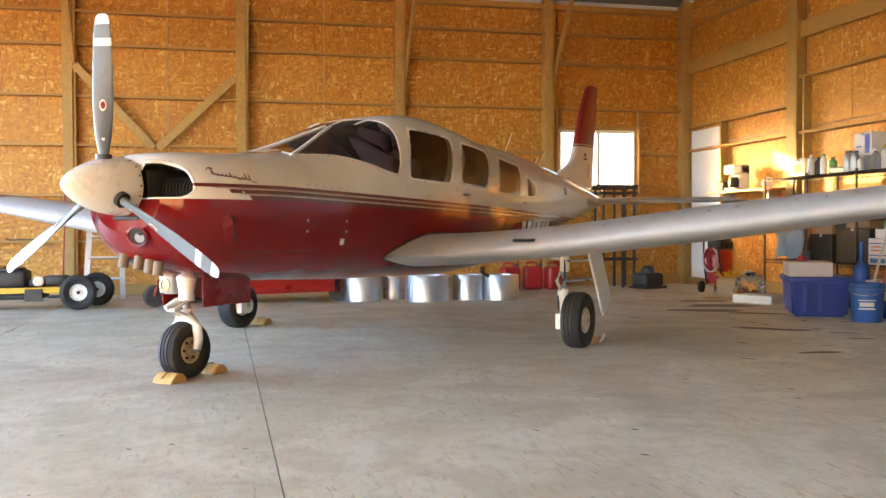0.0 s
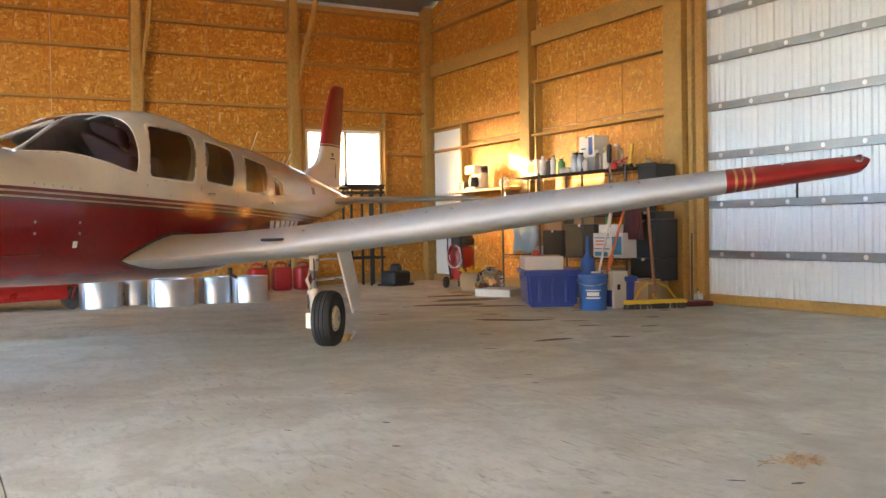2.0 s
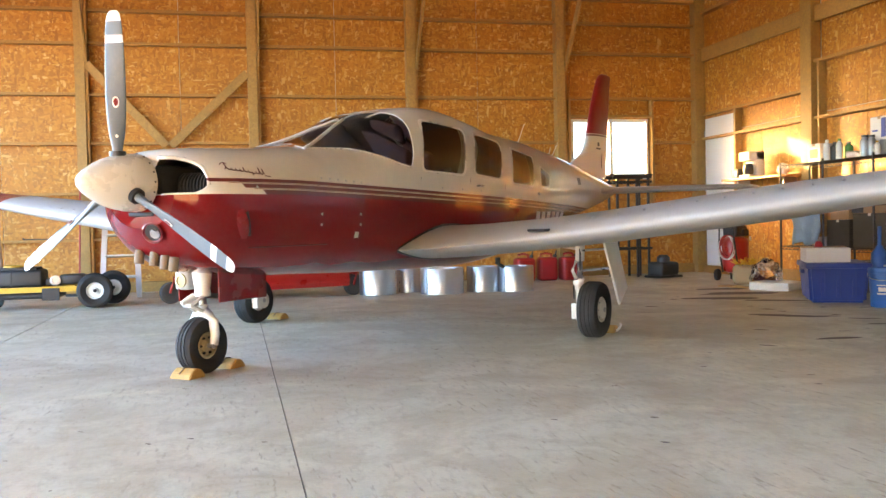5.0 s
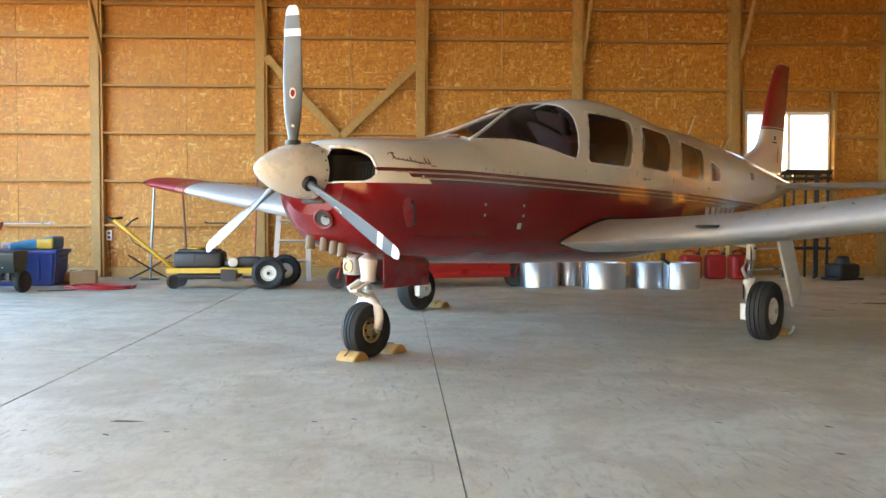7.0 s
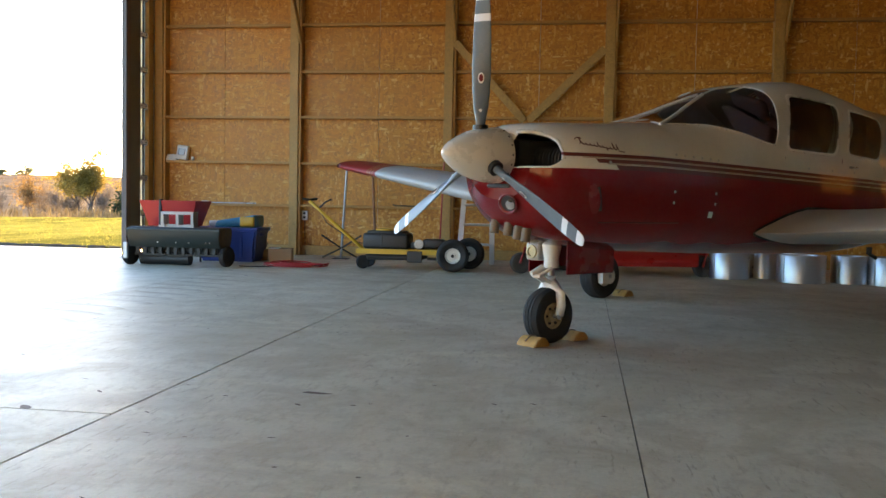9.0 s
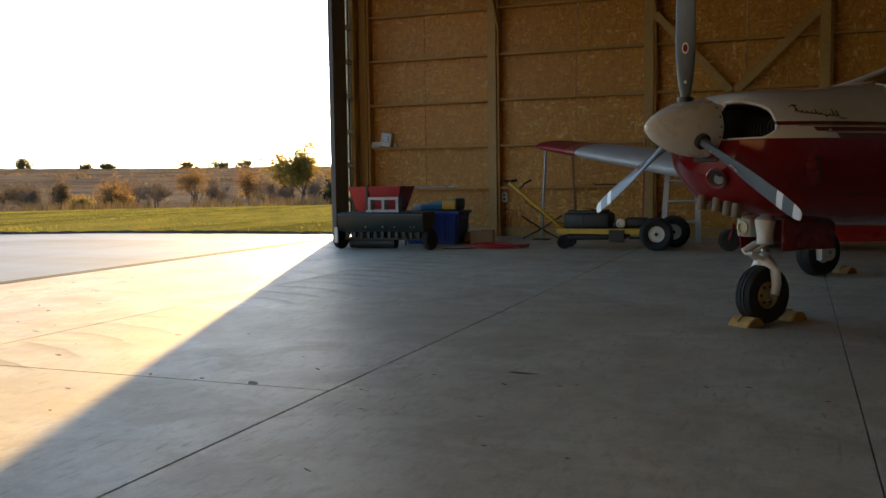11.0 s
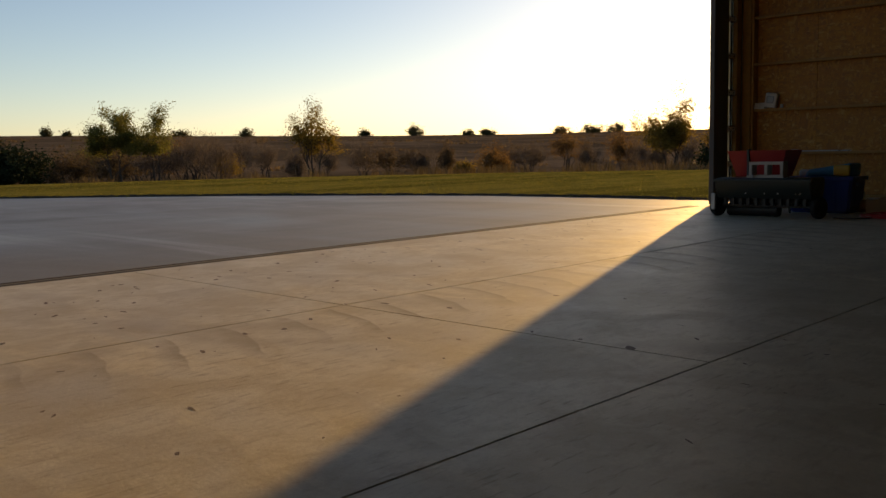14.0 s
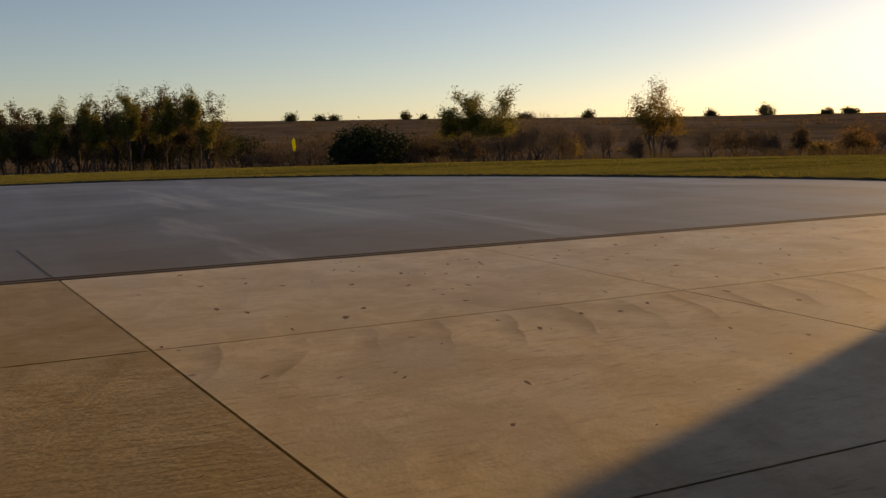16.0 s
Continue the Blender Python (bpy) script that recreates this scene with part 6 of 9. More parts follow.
def build_brush_mower():
    e = thing("brush_mower", "yellow-framed towed mower with a black engine and fat tyres", "mower", pose(-2.1, 5.92, 0))
    bm = bmesh.new()
    for y in (-0.22, 0.22):
        box(bm, -0.62, y - 0.025, 0.20, 0.72, y + 0.025, 0.265)
    for x in (-0.60, -0.1, 0.40, 0.68):
        box(bm, x - 0.03, -0.22, 0.21, x + 0.03, 0.22, 0.255)
    part("frame", bm, YEL, e, "yellow steel frame")
    part("deck", soft_box(-0.50, -0.20, 0.12, 0.25, 0.26, 0.19, 0.03, 2), SOOT, e)
    part("skirt", soft_box(0.06, -0.27, 0.10, 0.26, -0.25, 0.25, 0.008, 1), BLACK, e)
    part("engine", soft_box(-0.55, -0.20, 0.262, 0.06, 0.20, 0.47, 0.04, 3), BLACK, e, "black shrouded engine", 40)
    part("cooling_shroud", soft_box(-0.50, -0.17, 0.45, 0.0, 0.17, 0.50, 0.02, 2), SOOT, e, "", 40)
    part("seam", soft_box(-0.30, -0.206, 0.27, -0.28, -0.198, 0.46, 0.003, 1), SOOT, e)
    bm = bmesh.new()
    lathe(bm, [(0.11, 0), (0.11, 0.02), (0.05, 0.03), (0, 0.03)], (0, 0, 1), (-0.30, 0, 0.50), 20)
    part("fuel_cap_ring", bm, YEL, e, "", 40)
    part("muffler", soft_box(0.08, -0.14, 0.27, 0.28, 0.14, 0.36, 0.025, 2), SOOT, e, "", 40)
    bm = bmesh.new()
    lathe(bm, [(0, 0), (0.075, 0), (0.08, 0.015), (0.075, 0.03), (0.045, 0.032), (0.04, 0.015), (0, 0.015)], (0, -1, 0), (0.20, -0.16, 0.335), 24)
    for v in bm.verts:
        v.co.x, v.co.z = 0.20 + (v.co.x - 0.20) * 0.8, 0.335 + (v.co.z - 0.335) * 0.8
    part("pulley", bm, GALV, e, "grey pulley", 40)
    part("belt_guard", soft_box(0.24, -0.15, 0.28, 0.52, 0.10, 0.40, 0.03, 2), BLACK, e, "", 40)
    bm = bmesh.new()
    tube(bm, [(-0.58, 0, 0.24), (-0.80, 0, 0.42), (-1.15, -0.02, 0.72), (-1.33, -0.03, 0.875)], 0.022, 10)
    part("tow_handle", bm, YEL, e, "long yellow handle", True)
    bm = bmesh.new()
    tube(bm, [(-1.40, -0.10, 0.90), (-1.33, -0.03, 0.885), (-1.25, 0.06, 0.90)], 0.018, 8)
    part("grip", bm, BLACK, e, "", True)
    part("throttle_lever", small(lambda b: tube(b, [(-1.20, -0.02, 0.775), (-1.12, 0.02, 0.86), (-1.05, 0.06, 0.90)], 0.012, 8)), BLACK, e, "", True)
    bm = bmesh.new()
    tube(bm, [(-1.2, 0, 0.76), (-1.1, 0.03, 0.58), (-0.7, 0.02, 0.33), (-0.4, 0.1, 0.30)], 0.006, 6)
    part("cable", bm, BLACK, e, "", True)
    bm = bmesh.new()
    tyre(bm, 0.088, 0.07, 0.04)
    lathe(bm, [(0, -0.02), (0.042, -0.02), (0.042, 0.02), (0, 0.02)], (0, 1, 0), (0, 0, 0), 14)
    w = part("front_wheel", bm, RUBBER, e, "", 40)
    w.matrix_basis = pose(-0.55, -0.16, 0.086, 0, 0, 25)
    again(w, pose(-0.55, 0.18, 0.086, 0, 0, 10))
    for x, y, rz in ((0.66, -0.27, 8), (0.80, 0.30, 8)):
        wh = new("wheel")
        wh.parent = e
        wh.matrix_basis = pose(x, y, 0.205, 0, 0, rz)
        bm = bmesh.new()
        tyre(bm, 0.21, 0.20, 0.10)
        part("tyre", bm, RUBBER, wh, "fat black tyre", 40)
        bm = bmesh.new()
        lathe(bm, [(0.103, -0.06), (0.098, -0.075), (0.075, -0.05), (0.04, -0.05), (0.035, -0.07), (0, -0.07)], (0, 1, 0), (0, 0, 0), 24)
        lathe(bm, [(0.103, 0.06), (0.07, 0.05), (0, 0.05)], (0, 1, 0), (0, 0, 0), 24)
        part("rim", bm, GEARW, wh, "cream steel rim", 40)
        bm = bmesh.new()
        lathe(bm, [(0.022, -0.07), (0.022, -0.09), (0, -0.09)], (0, 1, 0), (0, 0, 0), 12)
        part("hub", bm, BLACK, wh, "", 40)
    bm = bmesh.new()
    rod(bm, (0.66, -0.27, 0.205), (0.80, 0.30, 0.205), 0.02)
    part("axle", bm, STEEL, e)


build_brush_mower()


def build_ladder():
    e = thing("step_ladder", "aluminium step ladder leaning by a wall post", "ladder", pose(-1.30, 6.95, 0, -14, 0, 0))
    for x0, x1 in ((-0.24, -0.17), (0.24, 0.17)):
        bm = bmesh.new()
        a, b = Vector((x0, 0, 0.012)), Vector((x1, 0, 1.85))
        d = b - a
        m = Matrix.Translation(a) @ d.to_track_quat("Z", "Y").to_matrix().to_4x4()
        box(bm, -0.018, -0.035, 0, 0.018, 0.035, d.length, m)
        part("rail", bm, ALU, e)
    for k in range(6):
        z = 0.30 + 0.29 * k
        w = 0.24 - 0.038 * z
        part("step", soft_box(-w, -0.04, z - 0.012, w, 0.04, z + 0.012, 0.003, 1), ALU, e)
    part("top_cap", soft_box(-0.20, -0.07, 1.84, 0.20, 0.09, 1.90, 0.01, 2), ALU, e)


build_ladder()


def leaning_pole(name, lab, cat, a, b, r, mat, parts=()):
    e = thing(name, lab, cat, Matrix.Translation(a))
    d = Vector(b) - Vector(a)
    bm = bmesh.new()
    rod(bm, (0, 0, 0.0), d, r, r, 10)
    part("shaft", bm, mat, e)
    for pn, bm, mt in parts:
        part(pn, bm, mt, e)
    return e


leaning_pole("pole_stand", "grey steel post with a splayed folding base", "stand", (-3.40, 7.45, 0.0), (-3.34, 7.50, 1.36), 0.018, GALV,
             [("foot", small(lambda b: (tube(b, [(-0.28, -0.10, 0.36), (0, 0, 0.16), (0.22, 0.1, 0.02)], 0.014, 6))), SOOT), ("foot", small(lambda b: (tube(b, [(0.32, -0.05, 0.36), (0, 0, 0.16), (-0.26, -0.12, 0.02)], 0.014, 6))), SOOT),
              ("base_plate", soft_box(-0.12, -0.1, 0.0, 0.12, 0.1, 0.012, 0.004, 1), SOOT)])
leaning_pole("shovel", "dark wooden tool handle leaning beside the mower", "tool", (-2.86, 7.45, 0.0), (-3.05, 7.95, 1.42), 0.020, HANDLE, [("blade", soft_box(-0.10, -0.015, 0.0, 0.10, 0.015, 0.30, 0.012, 2), SOOT)])
leaning_pole("rake", "thin red tool handle leaning on the wall", "tool", (-1.94, 7.70, 0.0), (-1.93, 7.98, 1.5), 0.012, REDMET, [("head", soft_box(-0.18, -0.02, 0.0, 0.18, 0.02, 0.04, 0.006, 1), SOOT)])

e = thing("outlet_box", "white electric outlet box on the wall", "outlet", pose(-4.20, YB + 0.045, 0.63))
part("plate", soft_box(-0.045, -0.05, -0.075, 0.045, 0.0, 0.075, 0.008, 2), VINYL, e)
for dz in (-0.03, 0.035):
    part("socket", soft_box(-0.018, -0.055, dz - 0.018, 0.018, -0.049, dz + 0.018, 0.004, 1), BLACK, e)
bm = bmesh.new()
tube(bm, [(0.0, -0.02, -0.07), (0.005, -0.03, -0.3), (0.02, -0.06, -0.55), (0.1, -0.3, -0.615)], 0.006, 6)
part("cable", bm, BLACK, e, "", True)

e = thing("extension_cord", "tangled red extension cord on the floor", "cord", pose(-3.55, 5.75, 0))
bm = bmesh.new()
crnd = random.Random(8)
pts = []
for k in range(150):
    t = k / 149 * 2 * math.pi * 6
    r = 0.26 + 0.10 * math.sin(t * 0.37) + crnd.uniform(-0.012, 0.012)
    pts.append((r * 1.25 * math.cos(t), r * 0.8 * math.sin(t), 0.012 + 0.05 * abs(math.sin(t * 0.61)) * (k / 149)))
tube(bm, pts, 0.008, 6)
part("coil", bm, REDPL, e, "", True)
bm = bmesh.new()
tube(bm, [(-0.2, -0.15, 0.01), (-0.30, -0.32, 0.01), (-0.5, -0.40, 0.01), (-0.65, -0.38, 0.01)], 0.008, 6)
part("plug_end", bm, BLACK, e, "", True)

e = thing("cardboard_box", "small open tan cardboard box on the floor", "box", pose(-3.96, 6.32, 0, 0, 0, 12))
part("carton", soft_box(-0.16, -0.14, 0, 0.16, 0.14, 0.20, 0.006, 1), CARD, e)
part("flap", soft_box(-0.17, -0.15, 0.20, -0.02, 0.14, 0.206, 0.002, 1), CARDW, e)
e = thing("feed_sack", "crumpled tan paper sack with a white jug", "sack", pose(-4.45, 6.75, 0))
bm = soft_box(-0.30, -0.18, 0, 0.28, 0.18, 0.16, 0.07, 3)
for v in bm.verts:
    v.co.z += 0.05 * noise.noise(v.co * 9) if v.co.z > 0.05 else 0
part("sack", bm, CARD, e, "", True)
bm = bmesh.new()
lathe(bm, [(0, 0), (0.07, 0.01), (0.085, 0.06), (0.08, 0.14), (0.03, 0.18), (0.03, 0.21), (0, 0.21)], (0.4, 0, 0.9), (0.02, -0.02, 0.15), 18)
part("jug", bm, CARDW, e, "white plastic jug", 40)


def build_spreader():
    e = thing("drop_spreader", "long dark green-black towed drop spreader on two wheels", "spreader", pose(-4.98, 5.28, 0))
    bm = bmesh.new()
    prof = [(-0.16, 0.24), (-0.22, 0.34), (-0.23, 0.47), (-0.20, 0.50), (0.20, 0.50), (0.23, 0.47), (0.22, 0.34), (0.16, 0.24)]
    a = [bm.verts.new((-0.62, y, z)) for y, z in prof]
    b = [bm.verts.new((0.62, y, z)) for y, z in prof]
    bm.faces.new(a)
    bm.faces.new(b)
    for k in range(8):
        j = (k + 1) % 8
        bm.faces.new((a[k], a[j], b[j], b[k]))
    bmesh.ops.bevel(bm, geom=bm.edges[:], offset=0.01, segments=2, affect="EDGES")
    part("hopper", bm, GREEN, e, "dark green-black steel hopper", 40)
    part("rim", soft_box(-0.64, -0.245, 0.455, 0.64, -0.225, 0.485, 0.006, 1), GREEN, e)
    part("axle_bar", soft_box(-0.62, -0.03, 0.12, 0.62, 0.03, 0.16, 0.006, 1), SOOT, e)
    tooth = None
    for k in range(11):
        x = -0.52 + 0.104 * k
        if tooth is None:
            tooth = part("tine", soft_box(-0.025, -0.02, 0.15, 0.025, 0.02, 0.26, 0.006, 1), SOOT, e)
            tooth.location = (x, -0.12, 0)
        else:
            again(tooth, pose(x, -0.12, 0))
    for x in (-0.66, 0.66):
        bm = bmesh.new()
        tyre(bm, 0.135, 0.075, 0.06)
        lathe(bm, [(0, -0.025), (0.062, -0.025), (0.062, 0.025), (0, 0.025)], (0, 1, 0), (0, 0, 0), 16)
        w = part("wheel", bm, RUBBER, e, "", 40)
        w.matrix_basis = pose(x, -0.05, 0.133, 0, 0, 74)
    part("end_bracket", soft_box(-0.66, -0.26, 0.09, -0.60, -0.22, 0.30, 0.01, 2), GALV, e)
    for x in (-0.2, 0.05, 0.22, 0.45, 0.5):
        part("bolt", soft_box(x - 0.008, -0.236, 0.30, x + 0.008, -0.218, 0.316, 0.003, 1), STEEL, e)
    part("rear_roller", small(lambda b: rod(b, (-0.58, 0.1, 0.08), (0.1, 0.1, 0.08), 0.08, 0.08, 20)), BLACK, e, "", 40)
    # dark backing added to block the sunlit ground between the tines
    part("rear_plate", soft_box(-0.60, 0.14, 0.12, 0.60, 0.15, 0.30, 0.003, 1), SOOT, e)


build_spreader()

e = thing("red_tub", "flared red plastic hopper tub behind the spreader", "tub", pose(-5.28, 5.80, 0))
bm = bmesh.new()
a = [(-0.30, -0.18, 0.50), (0.30, -0.18, 0.50), (0.30, 0.18, 0.50), (-0.30, 0.18, 0.50)]
b = [(-0.40, -0.26, 0.84), (0.40, -0.26, 0.84), (0.40, 0.26, 0.84), (-0.40, 0.26, 0.84)]
c = [(-0.38, -0.24, 0.84), (0.38, -0.24, 0.84), (0.38, 0.24, 0.84), (-0.38, 0.24, 0.84)]
d = [(-0.28, -0.16, 0.52), (0.28, -0.16, 0.52), (0.28, 0.16, 0.52), (-0.28, 0.16, 0.52)]
L = [[bm.verts.new(q) for q in r] for r in (a, b, c, d)]
bm.faces.new(L[0])
bm.faces.new(L[3])
for p, q in zip(L, L[1:]):
    for k in range(4):
        bm.faces.new((p[k], p[(k + 1) % 4], q[(k + 1) % 4], q[k]))
part("tub", bm, REDPL, e)
for x in (-0.26, 0.26):
    for y in (-0.15, 0.15):
        part("leg", small(lambda b: rod(b, (x * 1.1, y * 1.1, 0), (x, y, 0.51), 0.014)), SOOT, e)
part("strap", soft_box(-0.12, -0.27, 0.49, -0.09, -0.18, 0.86, 0.004, 1, Matrix.Rotation(0.0, 4, "X")), BLACK, e)

e = thing("concrete_block", "pale two-cell concrete block resting on the spreader", "block", pose(-4.97, 5.24, 0.50, 0, 0, 4))
bm = bmesh.new()
w, h, t = 0.215, 0.20, 0.035
for q in ((-w, 0, w, t), (-w, h - t, w, h), (-w, t, -w + t, h - t), (w - t, t, w, h - t), (-t / 2, t, t / 2, h - t)):
    box(bm, q[0], -0.09, q[1], q[2], 0.09, q[3])
part("block", bm, BLOCK, e)
for x in (-0.19, 0.19):
    part("foot_tile", soft_box(x - 0.045, -0.12, -0.001, x + 0.045, -0.09, 0.03, 0.004, 1), BLOCK, e)


def build_tote(name, lab, m, sx, sy, h, mat, group=""):
    e = thing(name, lab, "tote", m, group)
    bm = bmesh.new()
    k = 0.90
    a = [bm.verts.new((x * sx * k, y * sy * k, 0)) for x, y in ((-1, -1), (1, -1), (1, 1), (-1, 1))]
    b = [bm.verts.new((x * sx, y * sy, h)) for x, y in ((-1, -1), (1, -1), (1, 1), (-1, 1))]
    bm.faces.new(a)
    bm.faces.new(b)
    for i in range(4):
        bm.faces.new((a[i], a[(i + 1) % 4], b[(i + 1) % 4], b[i]))
    bmesh.ops.bevel(bm, geom=bm.edges[:], offset=0.03, segments=3, affect="EDGES")
    part("tub", bm, mat, e, "", 40)
    part("lid", soft_box(-sx - 0.02, -sy - 0.02, h - 0.035, sx + 0.02, sy + 0.02, h + 0.02, 0.012, 2), mat, e, "", 40)
    for x in (-sx * 0.5, 0, sx * 0.5):
        part("rib", soft_box(x - 0.02, -sy * 0.985, 0.06, x + 0.02, -sy * 0.93, h - 0.05, 0.008, 1), mat, e)
    for s in (-1, 1):
        part("handle", soft_box(s * (sx + 0.0) - 0.03, -0.09, h - 0.10, s * (sx + 0.0) + 0.03, 0.09, h - 0.06, 0.012, 2), mat, e, "", 40)
    return e


build_tote("storage_tote", "large blue plastic tote by the back wall", pose(-4.72, 6.45, 0), 0.44, 0.26, 0.46, BLUE, "blue storage totes")
e = thing("plastic_sacks", "teal and yellow plastic sacks piled on the tote", "sack", pose(-4.62, 6.45, 0.48))
bm = soft_box(-0.30, -0.2, 0, 0.30, 0.2, 0.13, 0.05, 3)
for v in bm.verts:
    v.co.z += 0.05 * v.co.x / 0.3 + 0.02 * noise.noise(v.co * 8) if v.co.z > 0.04 else 0
part("teal_sack", bm, TEAL, e, "teal sack", True)
part("yellow_sack", soft_box(0.08, -0.225, 0.01, 0.29, -0.17, 0.15, 0.02, 2), YEL, e, "yellow sack", True)
part("white_bag", soft_box(-0.42, -0.12, 0.0, -0.28, 0.05, 0.09, 0.03, 2), CARDW, e, "", True)

# papers and a white tray on a wall girt
e = thing("paper_tray", "white paper tray with stacked manuals on a girt shelf", "tray", pose(-6.32, YB - 0.03, 1.482))
part("tray", soft_box(-0.04, -0.05, 0.02, 0.15, 0.05, 0.25, 0.02, 2, Matrix.Rotation(0.15, 4, "Y")), CARDW, e, "", 40)
for k in range(3):
    part("manual", soft_box(-0.20 + 0.01 * k, -0.05, 0.0 + 0.032 * k, -0.02 + 0.008 * k, 0.05, 0.03 + 0.032 * k, 0.004, 1), CARDW, e)
part("inset", soft_box(0.0, -0.056, 0.09, 0.11, -0.049, 0.20, 0.01, 1, Matrix.Rotation(0.15, 4, "Y")), GALV, e)
e = thing("jar", "small white jar on a girt shelf", "jar", pose(-6.08, YB - 0.03, 1.482))
cylinder("jar_body", 0.025, 0.06, CARDW, e, n=14)
e = thing("metal_rod", "thin steel rod with a pale clamp lying on a girt", "rod", pose(-5.75, YB - 0.05, 0.80))
part("bar", small(lambda b: rod(b, (-0.05, 0, 0.008), (0.75, 0.01, 0.008), 0.008)), STEEL, e)
part("clamp", soft_box(-0.16, -0.025, 0.0, -0.04, 0.025, 0.035, 0.008, 2), CARDW, e)
e = thing("pry_bar", "black iron bar lying on a girt", "bar", pose(-2.75, YB - 0.05, 0.80))
part("bar", small(lambda b: tube(b, [(0, 0, 0.03), (0.05, 0, 0.012), (0.48, 0, 0.012)], 0.012, 8)), SOOT, e)

# rack by the window
e = thing("folding_rack", "black steel frame rack below the window", "rack", pose(6.36, 7.55, 0))
for x in (-0.28, 0.05, 0.24):
    for y in (-0.15, 0.18):
        part("upright", soft_box(x - 0.018, y - 0.018, 0, x + 0.018, y + 0.018, 1.56, 0.004, 1), WIRE, e)
for z in (0.45, 1.50, 1.575):
    part("rail", soft_box(-0.36, -0.17, z - 0.02, 0.30, -0.13, z + 0.02, 0.006, 1), WIRE, e)
    part("rail", soft_box(-0.36, 0.16, z - 0.02, 0.30, 0.20, z + 0.02, 0.006, 1), WIRE, e)
part("tabletop", soft_box(-0.42, -0.2, 1.595, 0.30, 0.22, 1.625, 0.006, 1), WIRE, e)
e = thing("motor_housing", "dark machine housing on the floor below the window", "machine", pose(6.72, 7.15, 0, 0, 0, 20))
part("housing", soft_box(-0.20, -0.16, 0.03, 0.20, 0.16, 0.24, 0.05, 3), SOOT, e, "", 40)
part("cap", small(lambda b: lathe(b, [(0.10, 0), (0.10, 0.08), (0.06, 0.12), (0, 0.12)], (0, 0, 1), (0, 0, 0.23), 18)), BLACK, e, "", 40)
part("base", soft_box(-0.24, -0.18, 0.0, 0.24, 0.18, 0.035, 0.008, 1), BLACK, e)


def build_compressor():
    e = thing("air_compressor", "red upright air compressor with a coiled hose", "compressor", pose(7.30, 6.02, 0, 0, 0, 35))
    bm = bmesh.new()
    lathe(bm, [(0, 0.10), (0.10, 0.105), (0.17, 0.14), (0.185, 0.19), (0.185, 0.55), (0.17, 0.60), (0.10, 0.63), (0, 0.64)], (0, 0, 1), (0, 0, 0), 32)
    part("tank", bm, REDMET, e, "red enamelled tank", True)
    part("motor", soft_box(-0.17, -0.12, 0.63, 0.17, 0.12, 0.79, 0.04, 3), BLACK, e, "black motor cover", 40)
    part("pump", soft_box(-0.05, -0.16, 0.64, 0.12, -0.10, 0.74, 0.02, 2), SOOT, e)
    for y in (-0.14, 0.14):
        part("foot", small(lambda b: tube(b, [(0.1, y, 0.15), (0.16, y, 0.06), (0.16, y, 0.0)], 0.016, 8)), BLACK, e)
        bm = bmesh.new()
        tyre(bm, 0.085, 0.05, 0.04)
        lathe(bm, [(0, -0.02), (0.042, -0.02), (0.042, 0.02), (0, 0.02)], (0, 1, 0), (0, 0, 0), 14)
        w = part("wheel", bm, RUBBER, e, "", 40)
        w.matrix_basis = pose(-0.19, y * 1.35, 0.084)
    bm = bmesh.new()
    tube(bm, [(-0.16, -0.12, 0.12), (-0.27, -0.12, 0.5), (-0.30, -0.10, 0.76), (-0.30, 0.10, 0.76), (-0.27, 0.12, 0.5), (-0.16, 0.12, 0.12)], 0.014, 8)
    part("handle", bm, BLACK, e, "", True)
    bm = bmesh.new()
    pts = [(-0.26 + 0.05 * math.sin(t * 0.3), 0.10 * math.cos(t), 0.50 + 0.15 * math.sin(t)) for t in np.linspace(0, 30, 120)]
    tube(bm, pts, 0.010, 6)
    part("hose", bm, REDPL, e, "red coiled hose", True)
    bm = bmesh.new()
    pts = [(-0.29 + 0.03 * math.sin(t * 0.5), 0.12 * math.cos(t + 0.5), 0.48 + 0.17 * math.sin(t + 0.5)) for t in np.linspace(0, 12, 60)]
    tube(bm, pts, 0.007, 6)
    part("cord", bm, CARDW, e, "pale cord", True)
    bm = bmesh.new()
    lathe(bm, [(0.03, 0), (0.03, 0.02), (0, 0.022)], (0.6, -0.8, 0), (0.10, -0.17, 0.60), 14)
    part("gauge", bm, CARDW, e, "", 40)


build_compressor()

# wooden wall shelf with a drinks dispenser
e = thing("wall_shelf", "plain board shelf fixed between the wall studs", "shelf", pose(7.72, 6.02, 1.46))
part("board", soft_box(-0.14, -0.86, 0.0, 0.195, 0.86, 0.035, 0.004, 1), GIRT, e)
for y in (-0.6, 0.6):
    part("bracket", soft_box(-0.02, y - 0.015, -0.14, 0.19, y + 0.015, 0.0, 0.004, 1), GALV, e)
e = thing("coffee_maker", "white upright coffee maker on the wall shelf", "coffee maker", pose(7.70, 6.20, 1.496))
part("column", soft_box(-0.02, -0.14, 0.0, 0.12, 0.14, 0.36, 0.012, 2), CARDW, e, "", 40)
part("head", soft_box(-0.14, -0.14, 0.24, 0.12, 0.14, 0.37, 0.012, 2), CARDW, e, "", 40)
part("base", soft_box(-0.14, -0.14, 0.0, 0.12, 0.14, 0.035, 0.008, 1), CARDW, e)
part("carafe", small(lambda b: lathe(b, [(0, 0), (0.07, 0.0), (0.085, 0.06), (0.07, 0.14), (0.05, 0.16), (0, 0.16)], (0, 0, 1), (-0.06, 0, 0.037), 20)), BLACK, e, "dark glass carafe", 40)
e = thing("radio", "small dark radio on the wall shelf", "radio", pose(7.70, 6.62, 1.496))
